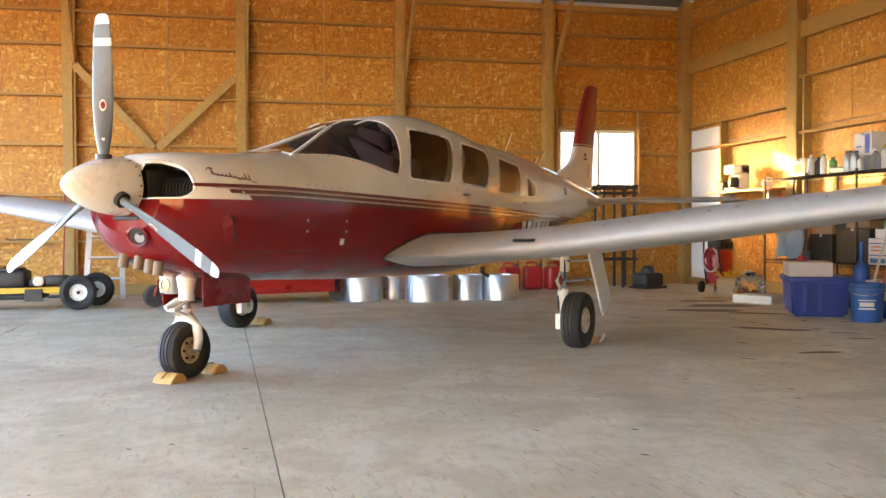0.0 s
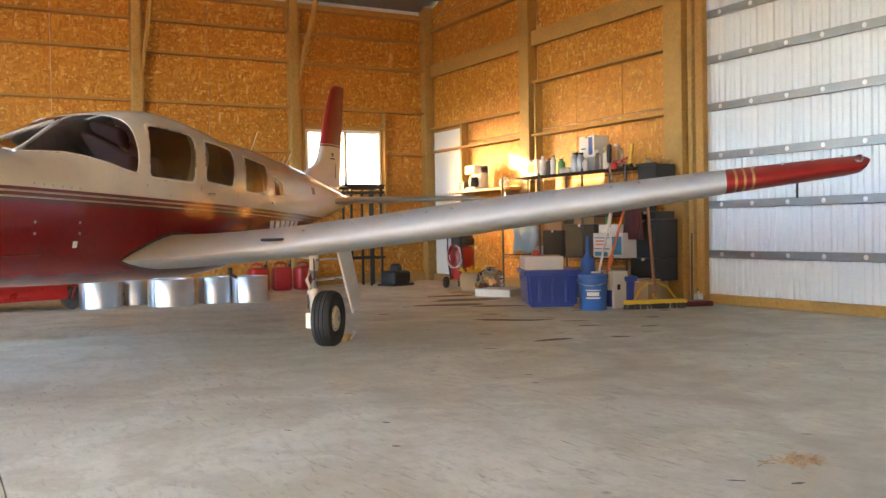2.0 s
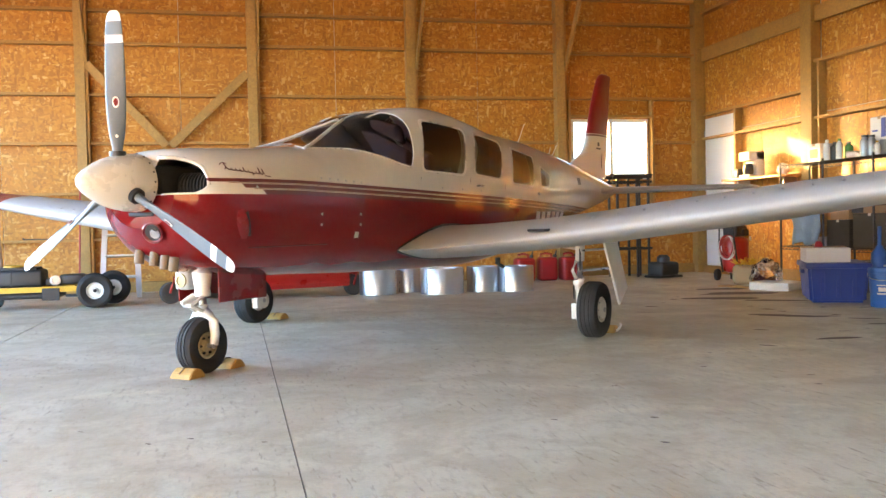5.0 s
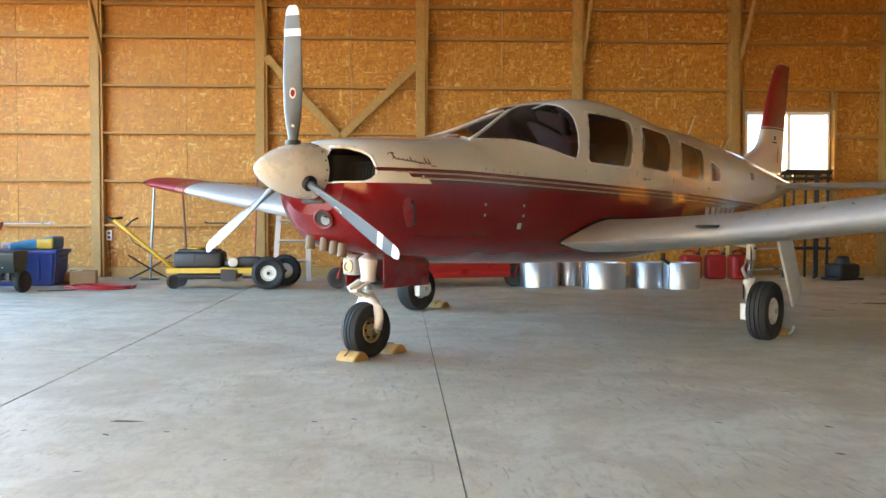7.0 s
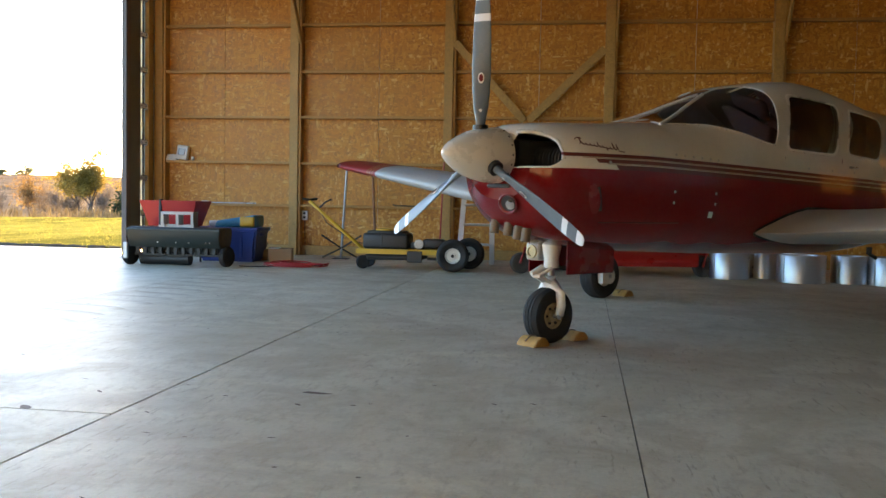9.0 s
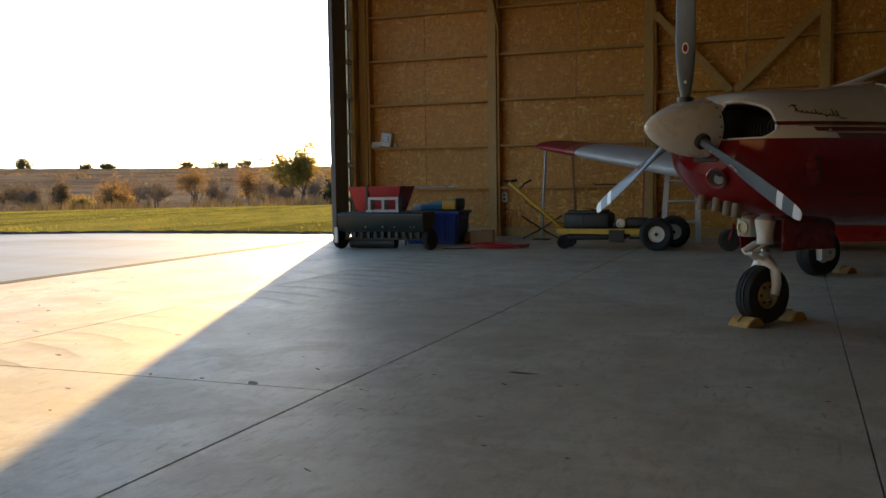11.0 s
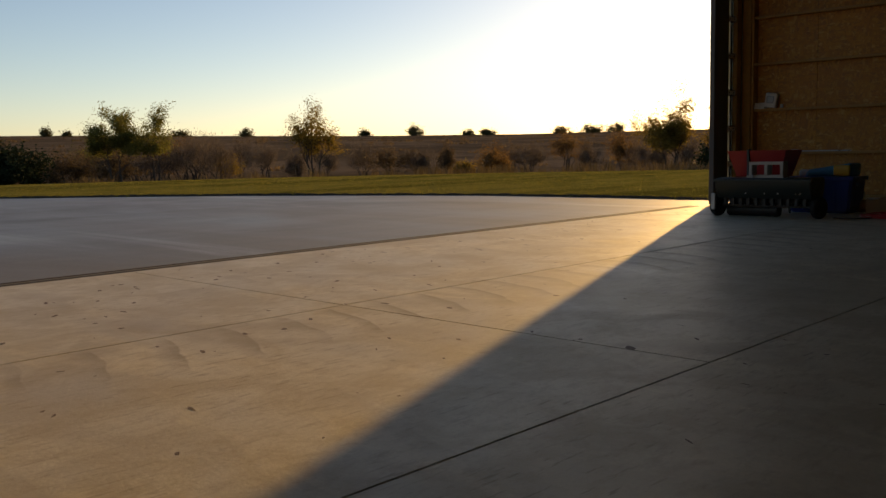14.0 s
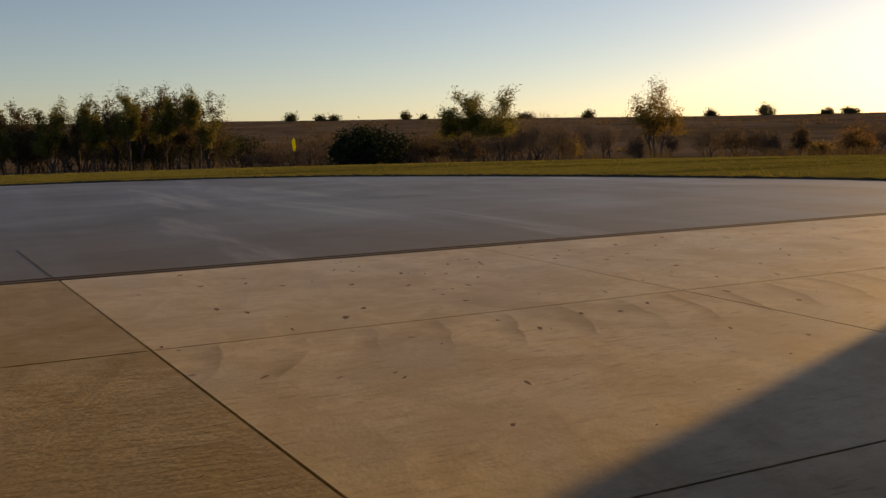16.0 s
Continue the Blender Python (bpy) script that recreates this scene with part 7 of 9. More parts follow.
part("case", soft_box(-0.05, -0.10, 0.0, 0.06, 0.10, 0.14, 0.012, 2), SOOT, e, "", 40)
part("dial", soft_box(-0.056, -0.08, 0.02, -0.049, -0.02, 0.12, 0.004, 1), CARDW, e)
e = thing("paper_roll", "crumpled white paper on the wall shelf", "paper", pose(7.70, 5.42, 1.496))
bm = bmesh.new()
bmesh.ops.create_icosphere(bm, subdivisions=3, radius=0.08)
for v in bm.verts:
    v.co *= 1 + 0.25 * noise.noise(v.co * 25)
    v.co.z += 0.075
part("paper", bm, CARDW, e)


# wire rack along the wall
RACK_TOP = 1.585


def build_rack():
    e = thing("wire_shelving", "long black wire shelving rack along the wall", "shelving", pose(7.50, 3.55, 0))
    for x in (-0.20, 0.24):
        for y in (1.32, 0.42, -0.50, -1.32):
            part("post", small(lambda b: rod(b, (x, y, 0.0), (x, y, RACK_TOP + 0.03), 0.014)), WIRE, e)
    for z in (0.52, 1.06, RACK_TOP):
        bm = bmesh.new()
        for x in (-0.21, 0.25):
            rod(bm, (x, -1.34, z - 0.006), (x, 1.34, z - 0.006), 0.005, None, 6)
            rod(bm, (x, -1.34, z - 0.045), (x, 1.34, z - 0.045), 0.005, None, 6)
            pts = [(x, -1.34 + 0.04 * k, z - 0.026 + 0.018 * (-1) ** k) for k in range(68)]
            tube(bm, pts, 0.0035, 5)
        for k in range(34):
            y = -1.32 + 0.08 * k
            rod(bm, (-0.21, y, z - 0.003), (0.25, y, z - 0.003), 0.003, None, 5, False)
        part("wire_shelf", bm, WIRE, e)


build_rack()


def bottle(name, lab, cat, x, y, z, r, h, mat, cap=None, neck=0.4):
    e = thing(name, lab, cat, pose(x, y, z))
    bm = bmesh.new()
    lathe(bm, [(0, 0), (r * 0.95, 0.002), (r, 0.01), (r, h * 0.70), (r * 0.85, h * 0.78), (r * neck, h * 0.86), (r * neck, h * 0.93), (0, h * 0.93)], (0, 0, 1), (0, 0, 0), 20)
    part("body", bm, mat, e, "", 40)
    bm = bmesh.new()
    lathe(bm, [(r * neck * 1.15, h * 0.90), (r * neck * 1.15, h), (0, h)], (0, 0, 1), (0, 0, 0), 14)
    part("cap", bm, cap or BLACK, e, "", 40)
    return e


def spray_bottle(x, y, z, mat, top, lab):
    e = bottle("spray_bottle", lab, "bottle", x, y, z, 0.045, 0.24, mat, top, 0.35)
    part("trigger_head", soft_box(-0.07, -0.018, 0.235, 0.035, 0.018, 0.275, 0.008, 2), top, e)
    part("trigger", soft_box(-0.045, -0.008, 0.18, -0.03, 0.008, 0.24, 0.004, 1), top, e)


def carton(name, lab, x, y, z, sx, sy, sz, mat, rz=0, extra=()):
    e = thing(name, lab, "box", pose(x, y, z, 0, 0, rz))
    part("carton", soft_box(-sx / 2, -sy / 2, 0, sx / 2, sy / 2, sz, 0.005, 1), mat, e)
    part("tape", soft_box(-sx / 2 - 0.001, -0.025, sz - 0.03, sx / 2 + 0.001, 0.025, sz + 0.0015, 0.001, 1), CARD if mat is CARDW else CARDW, e)
    for nm, b, mt in extra:
        part(nm, b, mt, e)
    return e


carton("box", "white product box in the sun on the rack", 7.48, 4.27, RACK_TOP, 0.20, 0.22, 0.23, CARDW, 6, [("label_bar", soft_box(-0.104, -0.07, 0.05, -0.099, 0.07, 0.16, 0.002, 1), CARD)])
carton("box", "tall white box with a blue stripe on the rack", 7.60, 3.18, RACK_TOP + 0.18, 0.24, 0.30, 0.27, CARDW, 0, [("stripe", soft_box(-0.124, -0.12, 0.03, -0.119, -0.04, 0.25, 0.002, 1), BLUE), ("label_bar", soft_box(-0.124, 0.02, 0.10, -0.119, 0.11, 0.12, 0.002, 1), BLUE)])
carton("box", "grey box under the white one on the rack", 7.60, 3.18, RACK_TOP, 0.26, 0.34, 0.18, GALV, 0)
bottle("bottle", "tall white cleaner bottle on the rack", "bottle", 7.40, 4.02, RACK_TOP, 0.045, 0.26, CARDW, CARDW)
bottle("bottle", "dark oil bottle on the rack", "bottle", 7.42, 3.90, RACK_TOP, 0.05, 0.22, SOOT, BLACK)
bottle("bottle", "white bottle with a green cap on the rack", "bottle", 7.40, 3.78, RACK_TOP, 0.042, 0.25, CARDW, GREENPL)
bottle("bottle", "green bottle on the rack", "bottle", 7.44, 3.66, RACK_TOP, 0.05, 0.20, GREENPL, BLACK)
bottle("paint_can", "grey spray can on the rack", "can", 7.40, 3.32, RACK_TOP, 0.055, 0.25, GALV, BLACK, 0.6)
bottle("paint_can", "grey spray can with a black cap on the rack", "can", 7.40, 3.20, RACK_TOP, 0.05, 0.24, GALV, BLACK, 0.6)
bottle("bottle", "small yellow-capped bottle on the rack", "bottle", 7.36, 3.06, RACK_TOP, 0.035, 0.16, CARDW, YEL)
spray_bottle(7.40, 2.86, RACK_TOP, CLEARPL, CARDW, "clear spray bottle with a white trigger on the rack")
spray_bottle(7.46, 2.72, RACK_TOP, CARDW, YEL, "white spray bottle with a yellow trigger on the rack")
bottle("jug", "large clear plastic jug on the rack", "jug", 7.46, 2.58, RACK_TOP, 0.085, 0.30, CLEARPL, CARDW, 0.3)
bottle("jug", "white plastic jug on the rack", "jug", 7.56, 2.84, RACK_TOP, 0.08, 0.28, CARDW, CARDW, 0.3)
e = thing("rags", "crumpled white rags lying on the rack", "rags", pose(7.42, 3.50, RACK_TOP))
bm = soft_box(-0.08, -0.10, 0, 0.08, 0.10, 0.07, 0.03, 3)
for v in bm.verts:
    v.co.z += 0.04 * noise.noise(v.co * 20) if v.co.z > 0.03 else 0
part("rag", bm, CARDW, e, "", True)
e = thing("clamp", "red and black bar clamp hooked over the rack", "clamp", pose(7.27, 2.40, RACK_TOP - 0.32))
part("bar", soft_box(-0.006, -0.012, 0, 0.006, 0.012, 0.55, 0.002, 1, Matrix.Rotation(-0.25, 4, "X")), STEEL, e)
part("jaw", soft_box(-0.02, -0.05, 0.30, 0.02, 0.05, 0.38, 0.015, 2), REDPL, e, "red jaw")
part("grip", soft_box(-0.018, 0.06, 0.38, 0.018, 0.12, 0.60, 0.015, 2), BLACK, e, "black grip")
e = thing("pliers_set", "bundle of red-handled tools on the rack", "tools", pose(7.40, 2.44, RACK_TOP))
for k in range(4):
    part("tool", small(lambda b: tube(b, [(-0.03 + 0.02 * k, 0.14, 0.02 + 0.02 * k), (-0.03 + 0.02 * k, -0.10, 0.03 + 0.03 * k)], 0.010, 6)), REDPL if k % 2 else STEEL, e)
part("tray", soft_box(-0.08, -0.15, 0.0, 0.08, 0.15, 0.012, 0.003, 1), BLACK, e)
leaning_pole("yellow_level", "short yellow bar standing on end on the rack", "level", (7.40, 2.27, RACK_TOP), (7.44, 2.27, RACK_TOP + 0.27), 0.022, YEL, [("end_cap", soft_box(-0.03, -0.03, 0.0, 0.03, 0.03, 0.04, 0.006, 1), BLACK)])
e = thing("storage_crate", "black plastic crate with dried wreath on the rack", "crate", pose(7.58, 2.02, 1.40))
bm = bmesh.new()
for q in ((-0.15, -0.15, 0, 0.15, 0.15, 0.02), (-0.15, -0.15, 0.02, -0.135, 0.15, 0.20), (0.135, -0.15, 0.02, 0.15, 0.15, 0.20), (-0.135, -0.15, 0.02, 0.135, -0.135, 0.20), (-0.135, 0.135, 0.02, 0.135, 0.15, 0.20)):
    box(bm, *q)
part("crate_body", bm, BLACK, e)
part("rim", soft_box(-0.17, -0.17, 0.185, -0.145, 0.17, 0.215, 0.005, 1), BLACK, e)
part("support", soft_box(-0.14, -0.13, -0.04, 0.34, -0.10, 0.0, 0.004, 1), WIRE, e)
part("support", soft_box(-0.14, 0.10, -0.04, 0.34, 0.13, 0.0, 0.004, 1), WIRE, e)
bm = bmesh.new()
wr = random.Random(4)
for k in range(26):
    a = wr.uniform(0, 6.28)
    p = Vector((0.09 * math.cos(a), 0.11 * math.sin(a), 0.18 + wr.uniform(0, 0.06)))
    tube(bm, [p, p + Vector((wr.uniform(-0.05, 0.05), wr.uniform(-0.08, 0.08), wr.uniform(0.0, 0.06)))], 0.008, 5)
part("wreath", bm, BRASS, e, "dried brown wreath", True)
# lower shelves
carton("box", "white flag-printed box on the lower shelf", 7.36, 2.44, 0.525, 0.34, 0.54, 0.29, CARDW, 0,
       [("blue_print", soft_box(-0.174, -0.25, 0.04, -0.169, -0.08, 0.25, 0.002, 1), TEAL), ("frame_line", soft_box(-0.174, -0.04, 0.23, -0.169, 0.25, 0.24, 0.002, 1), BLUE), ("frame_line", soft_box(-0.174, -0.04, 0.10, -0.169, 0.25, 0.11, 0.002, 1), BLUE),
        ("red_bar", soft_box(-0.174, 0.02, 0.19, -0.169, 0.22, 0.205, 0.002, 1), ORANGE), ("red_bar", soft_box(-0.174, 0.02, 0.15, -0.169, 0.22, 0.165, 0.002, 1), ORANGE), ("blue_wave", soft_box(-0.174, 0.0, 0.02, -0.169, 0.24, 0.07, 0.002, 1), TEAL)])
carton("box", "white box lying on the printed one", 7.38, 2.50, 0.818, 0.26, 0.34, 0.10, CARDW, 8)
carton("box", "brown cardboard box lying on the grey bin", 7.50, 3.76, 0.86, 0.26, 0.32, 0.15, CARD, 4)
carton("box", "small pale box on the lower shelf", 7.42, 4.13, 0.525, 0.18, 0.16, 0.12, CARDW, 0)
carton("box", "dark box on the floor under the rack", 7.50, 3.95, 0.0, 0.36, 0.60, 0.30, SOOT, 0)
carton("box", "brown cardboard box under the rack", 7.50, 2.20, 0.0, 0.36, 0.50, 0.26, CARD, 0)
carton("box", "dark tool case on the middle shelf", 7.50, 2.9, 1.065, 0.34, 0.80, 0.24, SOOT, 0)
carton("box", "dark green case on the middle shelf", 7.50, 4.3, 1.065, 0.34, 0.60, 0.20, GREEN, 0)
e = thing("green_bottle_pack", "small bright green bottle above the printed box", "bottle", pose(7.34, 2.60, 0.92))
cylinder("body", 0.04, 0.10, GREENPL, e, n=14)
e = thing("hanging_cloth", "light blue work shirt hung from the rack", "cloth", pose(7.24, 4.24, 0.50))
bm = bmesh.new()
rows = []
for i in range(9):
    row = []
    for j in range(13):
        y, z = -0.32 + 0.64 * j / 12, 0.50 - 0.44 * i / 8
        row.append(bm.verts.new((-0.03 * math.sin(j * 1.3) * (0.3 + i / 8) - 0.02 * math.sin(j * 0.6 + i), y * (1 - 0.03 * i), z + 0.02 * math.sin(j * 0.9) * (i / 8))))
    rows.append(row)
for p, q in zip(rows, rows[1:]):
    for j in range(12):
        bm.faces.new((p[j], p[j + 1], q[j + 1], q[j]))
sh = part("shirt", bm, CLOTH, e, "", True)
mo = sh.modifiers.new("thick", "SOLIDIFY")
mo.thickness = 0.012
part("hook", small(lambda b: tube(b, [(0.0, 0, 0.48), (0.02, 0, 0.54), (0.05, 0, 0.56)], 0.006, 6)), STEEL, e)

# dark bins and cartons added as filler to darken the lower part of the rack
carton("storage_bin", "black plastic bin on the lower rack shelf", 7.50, 3.18, 0.525, 0.32, 0.56, 0.40, BLACK, 2)
carton("storage_bin", "dark grey bin beside the black one on the rack", 7.52, 3.78, 0.525, 0.30, 0.46, 0.33, SOOT, -3)
carton("box", "brown carton standing on the floor under the rack", 7.52, 2.62, 0.0, 0.34, 0.62, 0.40, CARD, 3)
carton("storage_bin", "black tool bin on the floor under the rack", 7.52, 3.36, 0.0, 0.34, 0.62, 0.36, BLACK, -2)
carton("box", "small brown carton lying on the black bin", 7.50, 3.14, 0.93, 0.26, 0.34, 0.20, CARD, 9)
# made-up dark filler that hides the bright wall at the rack's end
carton("storage_bin", "black filler bin added at the dark rack end", 7.56, 2.06, 0.262, 0.34, 0.42, 0.26, BLACK, 2)
carton("storage_bin", "second black filler bin added at the dark rack end", 7.56, 2.04, 0.525, 0.34, 0.40, 0.44, BLACK, -3)
carton("box", "dark filler carton added on the stacked black bins", 7.54, 2.02, 0.968, 0.30, 0.34, 0.09, SOOT, 4)
carton("box", "dark filler case added on the middle shelf end", 7.52, 2.30, 1.065, 0.32, 0.34, 0.30, BLACK, 0)
carton("box", "black filler case added beside the brown carton", 7.56, 3.50, 0.93, 0.26, 0.26, 0.12, SOOT, 5)
e = thing("work_jacket", "dark filler jacket added at the rack's end post", "jacket", pose(7.30, 2.10, 0.62))
bm = bmesh.new()
rows = []
for i in range(9):
    w = 0.15 + 0.03 * i / 8
    rows.append([bm.verts.new((-0.035 * math.sin(j * 1.1 + i * 0.2) - 0.02, -w + 2 * w * j / 10, 0.60 - 0.06 * i - (0.05 * abs(j - 5) / 5 if i == 0 else 0))) for j in range(11)])
for p, q in zip(rows, rows[1:]):
    for j in range(10):
        bm.faces.new((p[j], p[j + 1], q[j + 1], q[j]))
jk = part("cloth", bm, SEATRED, e, "", True)
mo = jk.modifiers.new("thick", "SOLIDIFY")
mo.thickness = 0.03
part("hanger", small(lambda b: tube(b, [(-0.02, -0.14, 0.55), (-0.02, 0, 0.61), (-0.02, 0.14, 0.55)], 0.006, 6)), STEEL, e)
# totes, bucket, mops and boxes before the rack
build_tote("storage_tote", "deep blue lidded plastic tote standing on the floor", pose(6.50, 2.68, 0, 0, 0, -28), 0.30, 0.43, 0.395, BLUE, "blue storage totes")
build_tote("storage_tote", "low dark blue tote behind the larger one", pose(6.98, 2.10, 0, 0, 0, -28), 0.20, 0.26, 0.32, BLUE, "blue storage totes")
e = thing("box", "flat tan cardboard box on the blue tote", "box", pose(6.42, 2.70, 0.417, 0, 0, -28))
part("carton", soft_box(-0.22, -0.26, 0, 0.22, 0.26, 0.15, 0.006, 1), CARDW, e)
part("flap", soft_box(-0.23, -0.01, 0.15, 0.22, 0.26, 0.156, 0.002, 1), CARD, e)
e = thing("funnel", "small red plastic funnel standing on the box", "funnel", pose(6.36, 2.72, 0.575))
part("cone", small(lambda b: lathe(b, [(0, 0), (0.045, 0), (0.04, 0.03), (0.025, 0.06), (0, 0.065)], (0, 0, 1), (0, 0, 0), 18)), REDPL, e, "", 40)
e = thing("spray_jug", "bright blue sprayer jug with an upright wand", "sprayer", pose(6.82, 2.35, 0.345))
bm = bmesh.new()
lathe(bm, [(0, 0), (0.08, 0.003), (0.085, 0.02), (0.08, 0.16), (0.04, 0.21), (0.03, 0.24), (0, 0.24)], (0, 0, 1), (0, 0, 0), 20)
part("body", bm, BLUE2, e, "", 40)
part("wand", small(lambda b: tube(b, [(0, 0, 0.2), (0.01, 0.01, 0.33), (0.015, 0.012, 0.44)], 0.020, 8)), BLUE2, e)


def build_bucket():
    e = thing("bucket", "round blue plastic bucket with a plain white print", "bucket", pose(6.46, 1.80, 0))
    bm = bmesh.new()
    lathe(bm, [(0, 0.0), (0.135, 0.0), (0.14, 0.01), (0.155, 0.33), (0.162, 0.335), (0.162, 0.35), (0.158, 0.355), (0.160, 0.385), (0.150, 0.388), (0.146, 0.34), (0.132, 0.02), (0, 0.02)], (0, 0, 1), (0, 0, 0), 40)
    part("pail", bm, BLUE2, e, "", 40)
    for z in (0.30, 0.36):
        part("ring", small(lambda b: lathe(b, [(0.152, z), (0.168, z), (0.168, z + 0.012), (0.152, z + 0.012)], (0, 0, 1), (0, 0, 0), 40)), BLUE2, e, "", 40)
    bm = bmesh.new()
    for a0, a1, z0, z1 in ((-0.55, 0.55, 0.13, 0.145), (-0.55, 0.55, 0.215, 0.225), (-0.45, 0.45, 0.16, 0.20)):
        n = 10
        for k in range(n):
            t0, t1 = a0 + (a1 - a0) * k / n, a0 + (a1 - a0) * (k + 1) / n
            q = []
            for t, z in ((t0, z0), (t1, z0), (t1, z1), (t0, z1)):
                r = 0.1415 + (z / 0.33) * 0.0155
                an = radians(-129) + t
                q.append(bm.verts.new((r * math.cos(an), r * math.sin(an), z)))
            bm.faces.new(q)
    part("print_bar", bm, CARDW, e, "plain white printed bars")
    bm = bmesh.new()
    tube(bm, [(0.165 * math.cos(t), 0.165 * math.sin(t), 0.33 - 0.06 * math.sin(t - 2.3)) for t in np.linspace(2.3, 5.44, 16)], 0.004, 6)
    part("bail", bm, STEEL, e, "", True)


build_bucket()
leaning_pole("mop", "white-handled mop leaning out of the bucket", "mop", (6.47, 1.84, 0.03), (7.05, 2.20, 1.05), 0.013, CARDW, [("mop_head", soft_box(-0.05, -0.05, -0.008, 0.05, 0.05, 0.16, 0.03, 2), CARDW), ("grip", small(lambda b: tube(b, [(0.50, 0.31, 0.88), (0.58, 0.36, 1.02)], 0.022, 8)), CARDW)])
leaning_pole("mop", "orange-handled scraper leaning out of the bucket", "mop", (6.50, 1.78, 0.03), (7.12, 1.98, 1.25), 0.014, ORANGE, [("mop_head", soft_box(-0.04, -0.05, -0.008, 0.05, 0.05, 0.12, 0.02, 2), SOOT), ("grip", small(lambda b: tube(b, [(0.22, 0.07, 0.42), (0.28, 0.09, 0.54)], 0.026, 8)), ORANGE)])
carton("box", "white carton with a blue side standing on the floor", 6.80, 1.94, 0.0, 0.28, 0.30, 0.40, CARDW, 18, [("blue_side", soft_box(-0.144, -0.12, 0.02, -0.139, 0.12, 0.20, 0.002, 1), BLUE), ("label_bar", soft_box(-0.08, -0.154, 0.20, -0.02, -0.149, 0.26, 0.002, 1), SOOT)])
carton("box", "brown open carton beside the broom", 7.20, 1.84, 0.0, 0.30, 0.28, 0.30, CARD, 20, [("label_bar", soft_box(-0.06, -0.154, 0.20, 0.0, -0.149, 0.25, 0.002, 1), SOOT)])


def build_broom():
    a, b = Vector((6.72, 1.58, 0)), Vector((7.36, 1.36, 0))
    mid = (a + b) / 2
    rz = math.degrees(math.atan2(b.y - a.y, b.x - a.x))
    e = thing("push_broom", "wide yellow push broom leaning on its brown handle", "broom", pose(mid.x, mid.y, 0, 0, 0, rz))
    part("head", soft_box(-0.36, -0.035, 0.055, 0.36, 0.035, 0.10, 0.012, 2), YEL, e, "yellow broom head", 40)
    bm = bmesh.new()
    br = random.Random(9)
    for k in range(150):
        x, y = br.uniform(-0.35, 0.35), br.uniform(-0.03, 0.03)
        tube(bm, [(x, y, 0.06), (x + br.uniform(-0.01, 0.01), y * 1.4, 0.0)], 0.006, 4)
    part("bristles", bm, SOOT, e)
    bm = bmesh.new()
    tube(bm, [(0, 0.0, 0.09), (0.0, 0.02, 0.16)], 0.024, 10)
    part("socket", bm, YEL, e, "", True)
    bm = bmesh.new()
    tube(bm, [(0, 0.0, 0.12), (0.02, 0.26, 1.32)], 0.016, 10)
    part("handle", bm, HANDLE, e, "reddish brown wooden handle", True)
    for s in (-1, 1):
        bm = bmesh.new()
        tube(bm, [(s * 0.24, 0.0, 0.10), (s * 0.15, 0.03, 0.23), (s * 0.06, 0.055, 0.275), (0.0, 0.055, 0.27)], 0.011, 8)
        part("brace", bm, YEL, e, "", True)


build_broom()
e = thing("dust_pan", "dark red long-handled dustpan on the floor by the jamb", "dustpan", pose(7.62, 1.46, 0, 0, 0, -20))
part("pan", soft_box(-0.16, -0.11, 0.0, 0.16, 0.11, 0.06, 0.015, 2), DARKRED, e)
part("handle", small(lambda b: tube(b, [(0.0, 0.1, 0.04), (0.05, 0.2, 0.45), (0.08, 0.26, 0.8)], 0.010, 8)), BLACK, e)
e = thing("door_stop", "small white roller guide at the foot of the jamb", "guide", pose(7.86, 1.66, 0))
part("block", soft_box(-0.04, -0.04, 0.0, 0.04, 0.04, 0.11, 0.01, 2), VINYL, e)
part("pin", small(lambda b: rod(b, (0, 0, 0.10), (0, 0, 0.17), 0.012)), STEEL, e)

# corner clutter beside the compressor
e = thing("cornucopia", "brown sack with yellow straw spilling out", "sack", pose(6.98, 5.15, 0, 0, 0, 40))
bm = soft_box(-0.16, -0.18, 0, 0.16, 0.18, 0.27, 0.06, 3)
for v in bm.verts:
    v.co.x += 0.03 * noise.noise(v.co * 7)
part("sack", bm, CARD, e, "", True)
bm = bmesh.new()
sr = random.Random(3)
for k in range(60):
    p = Vector((sr.uniform(-0.12, 0.12), sr.uniform(-0.14, 0.14), 0.24))
    tube(bm, [p, p + Vector((sr.uniform(-0.14, 0.10), sr.uniform(-0.14, 0.14), sr.uniform(0.04, 0.13)))], 0.006, 4)
part("straw", bm, YEL, e, "yellow straw")
e = thing("plastic_bag", "crumpled clear plastic bag on the floor", "bag", pose(6.92, 4.62, 0))
bm = bmesh.new()
bmesh.ops.create_icosphere(bm, subdivisions=4, radius=0.19)
for v in bm.verts:
    v.co *= 1 + 0.22 * noise.noise(v.co * 11) + 0.08 * noise.noise(v.co * 30)
    v.co.z = max(0.0, v.co.z + 0.17)
part("film", bm, CLEARPL, e)
part("contents", soft_box(-0.10, -0.09, 0.01, 0.08, 0.10, 0.13, 0.03, 2), SEATRED, e)
e = thing("box", "low white carton lid on the floor", "box", pose(6.78, 4.18, 0, 0, 0, 30))
part("carton", soft_box(-0.20, -0.26, 0, 0.20, 0.26, 0.10, 0.01, 1), CARDW, e)
e = thing("board", "short pale board lying on the floor", "board", pose(6.60, 4.75, 0, 0, 0, 20))
part("plank", soft_box(-0.10, -0.26, 0, 0.10, 0.26, 0.02, 0.004, 1), STUD, e)

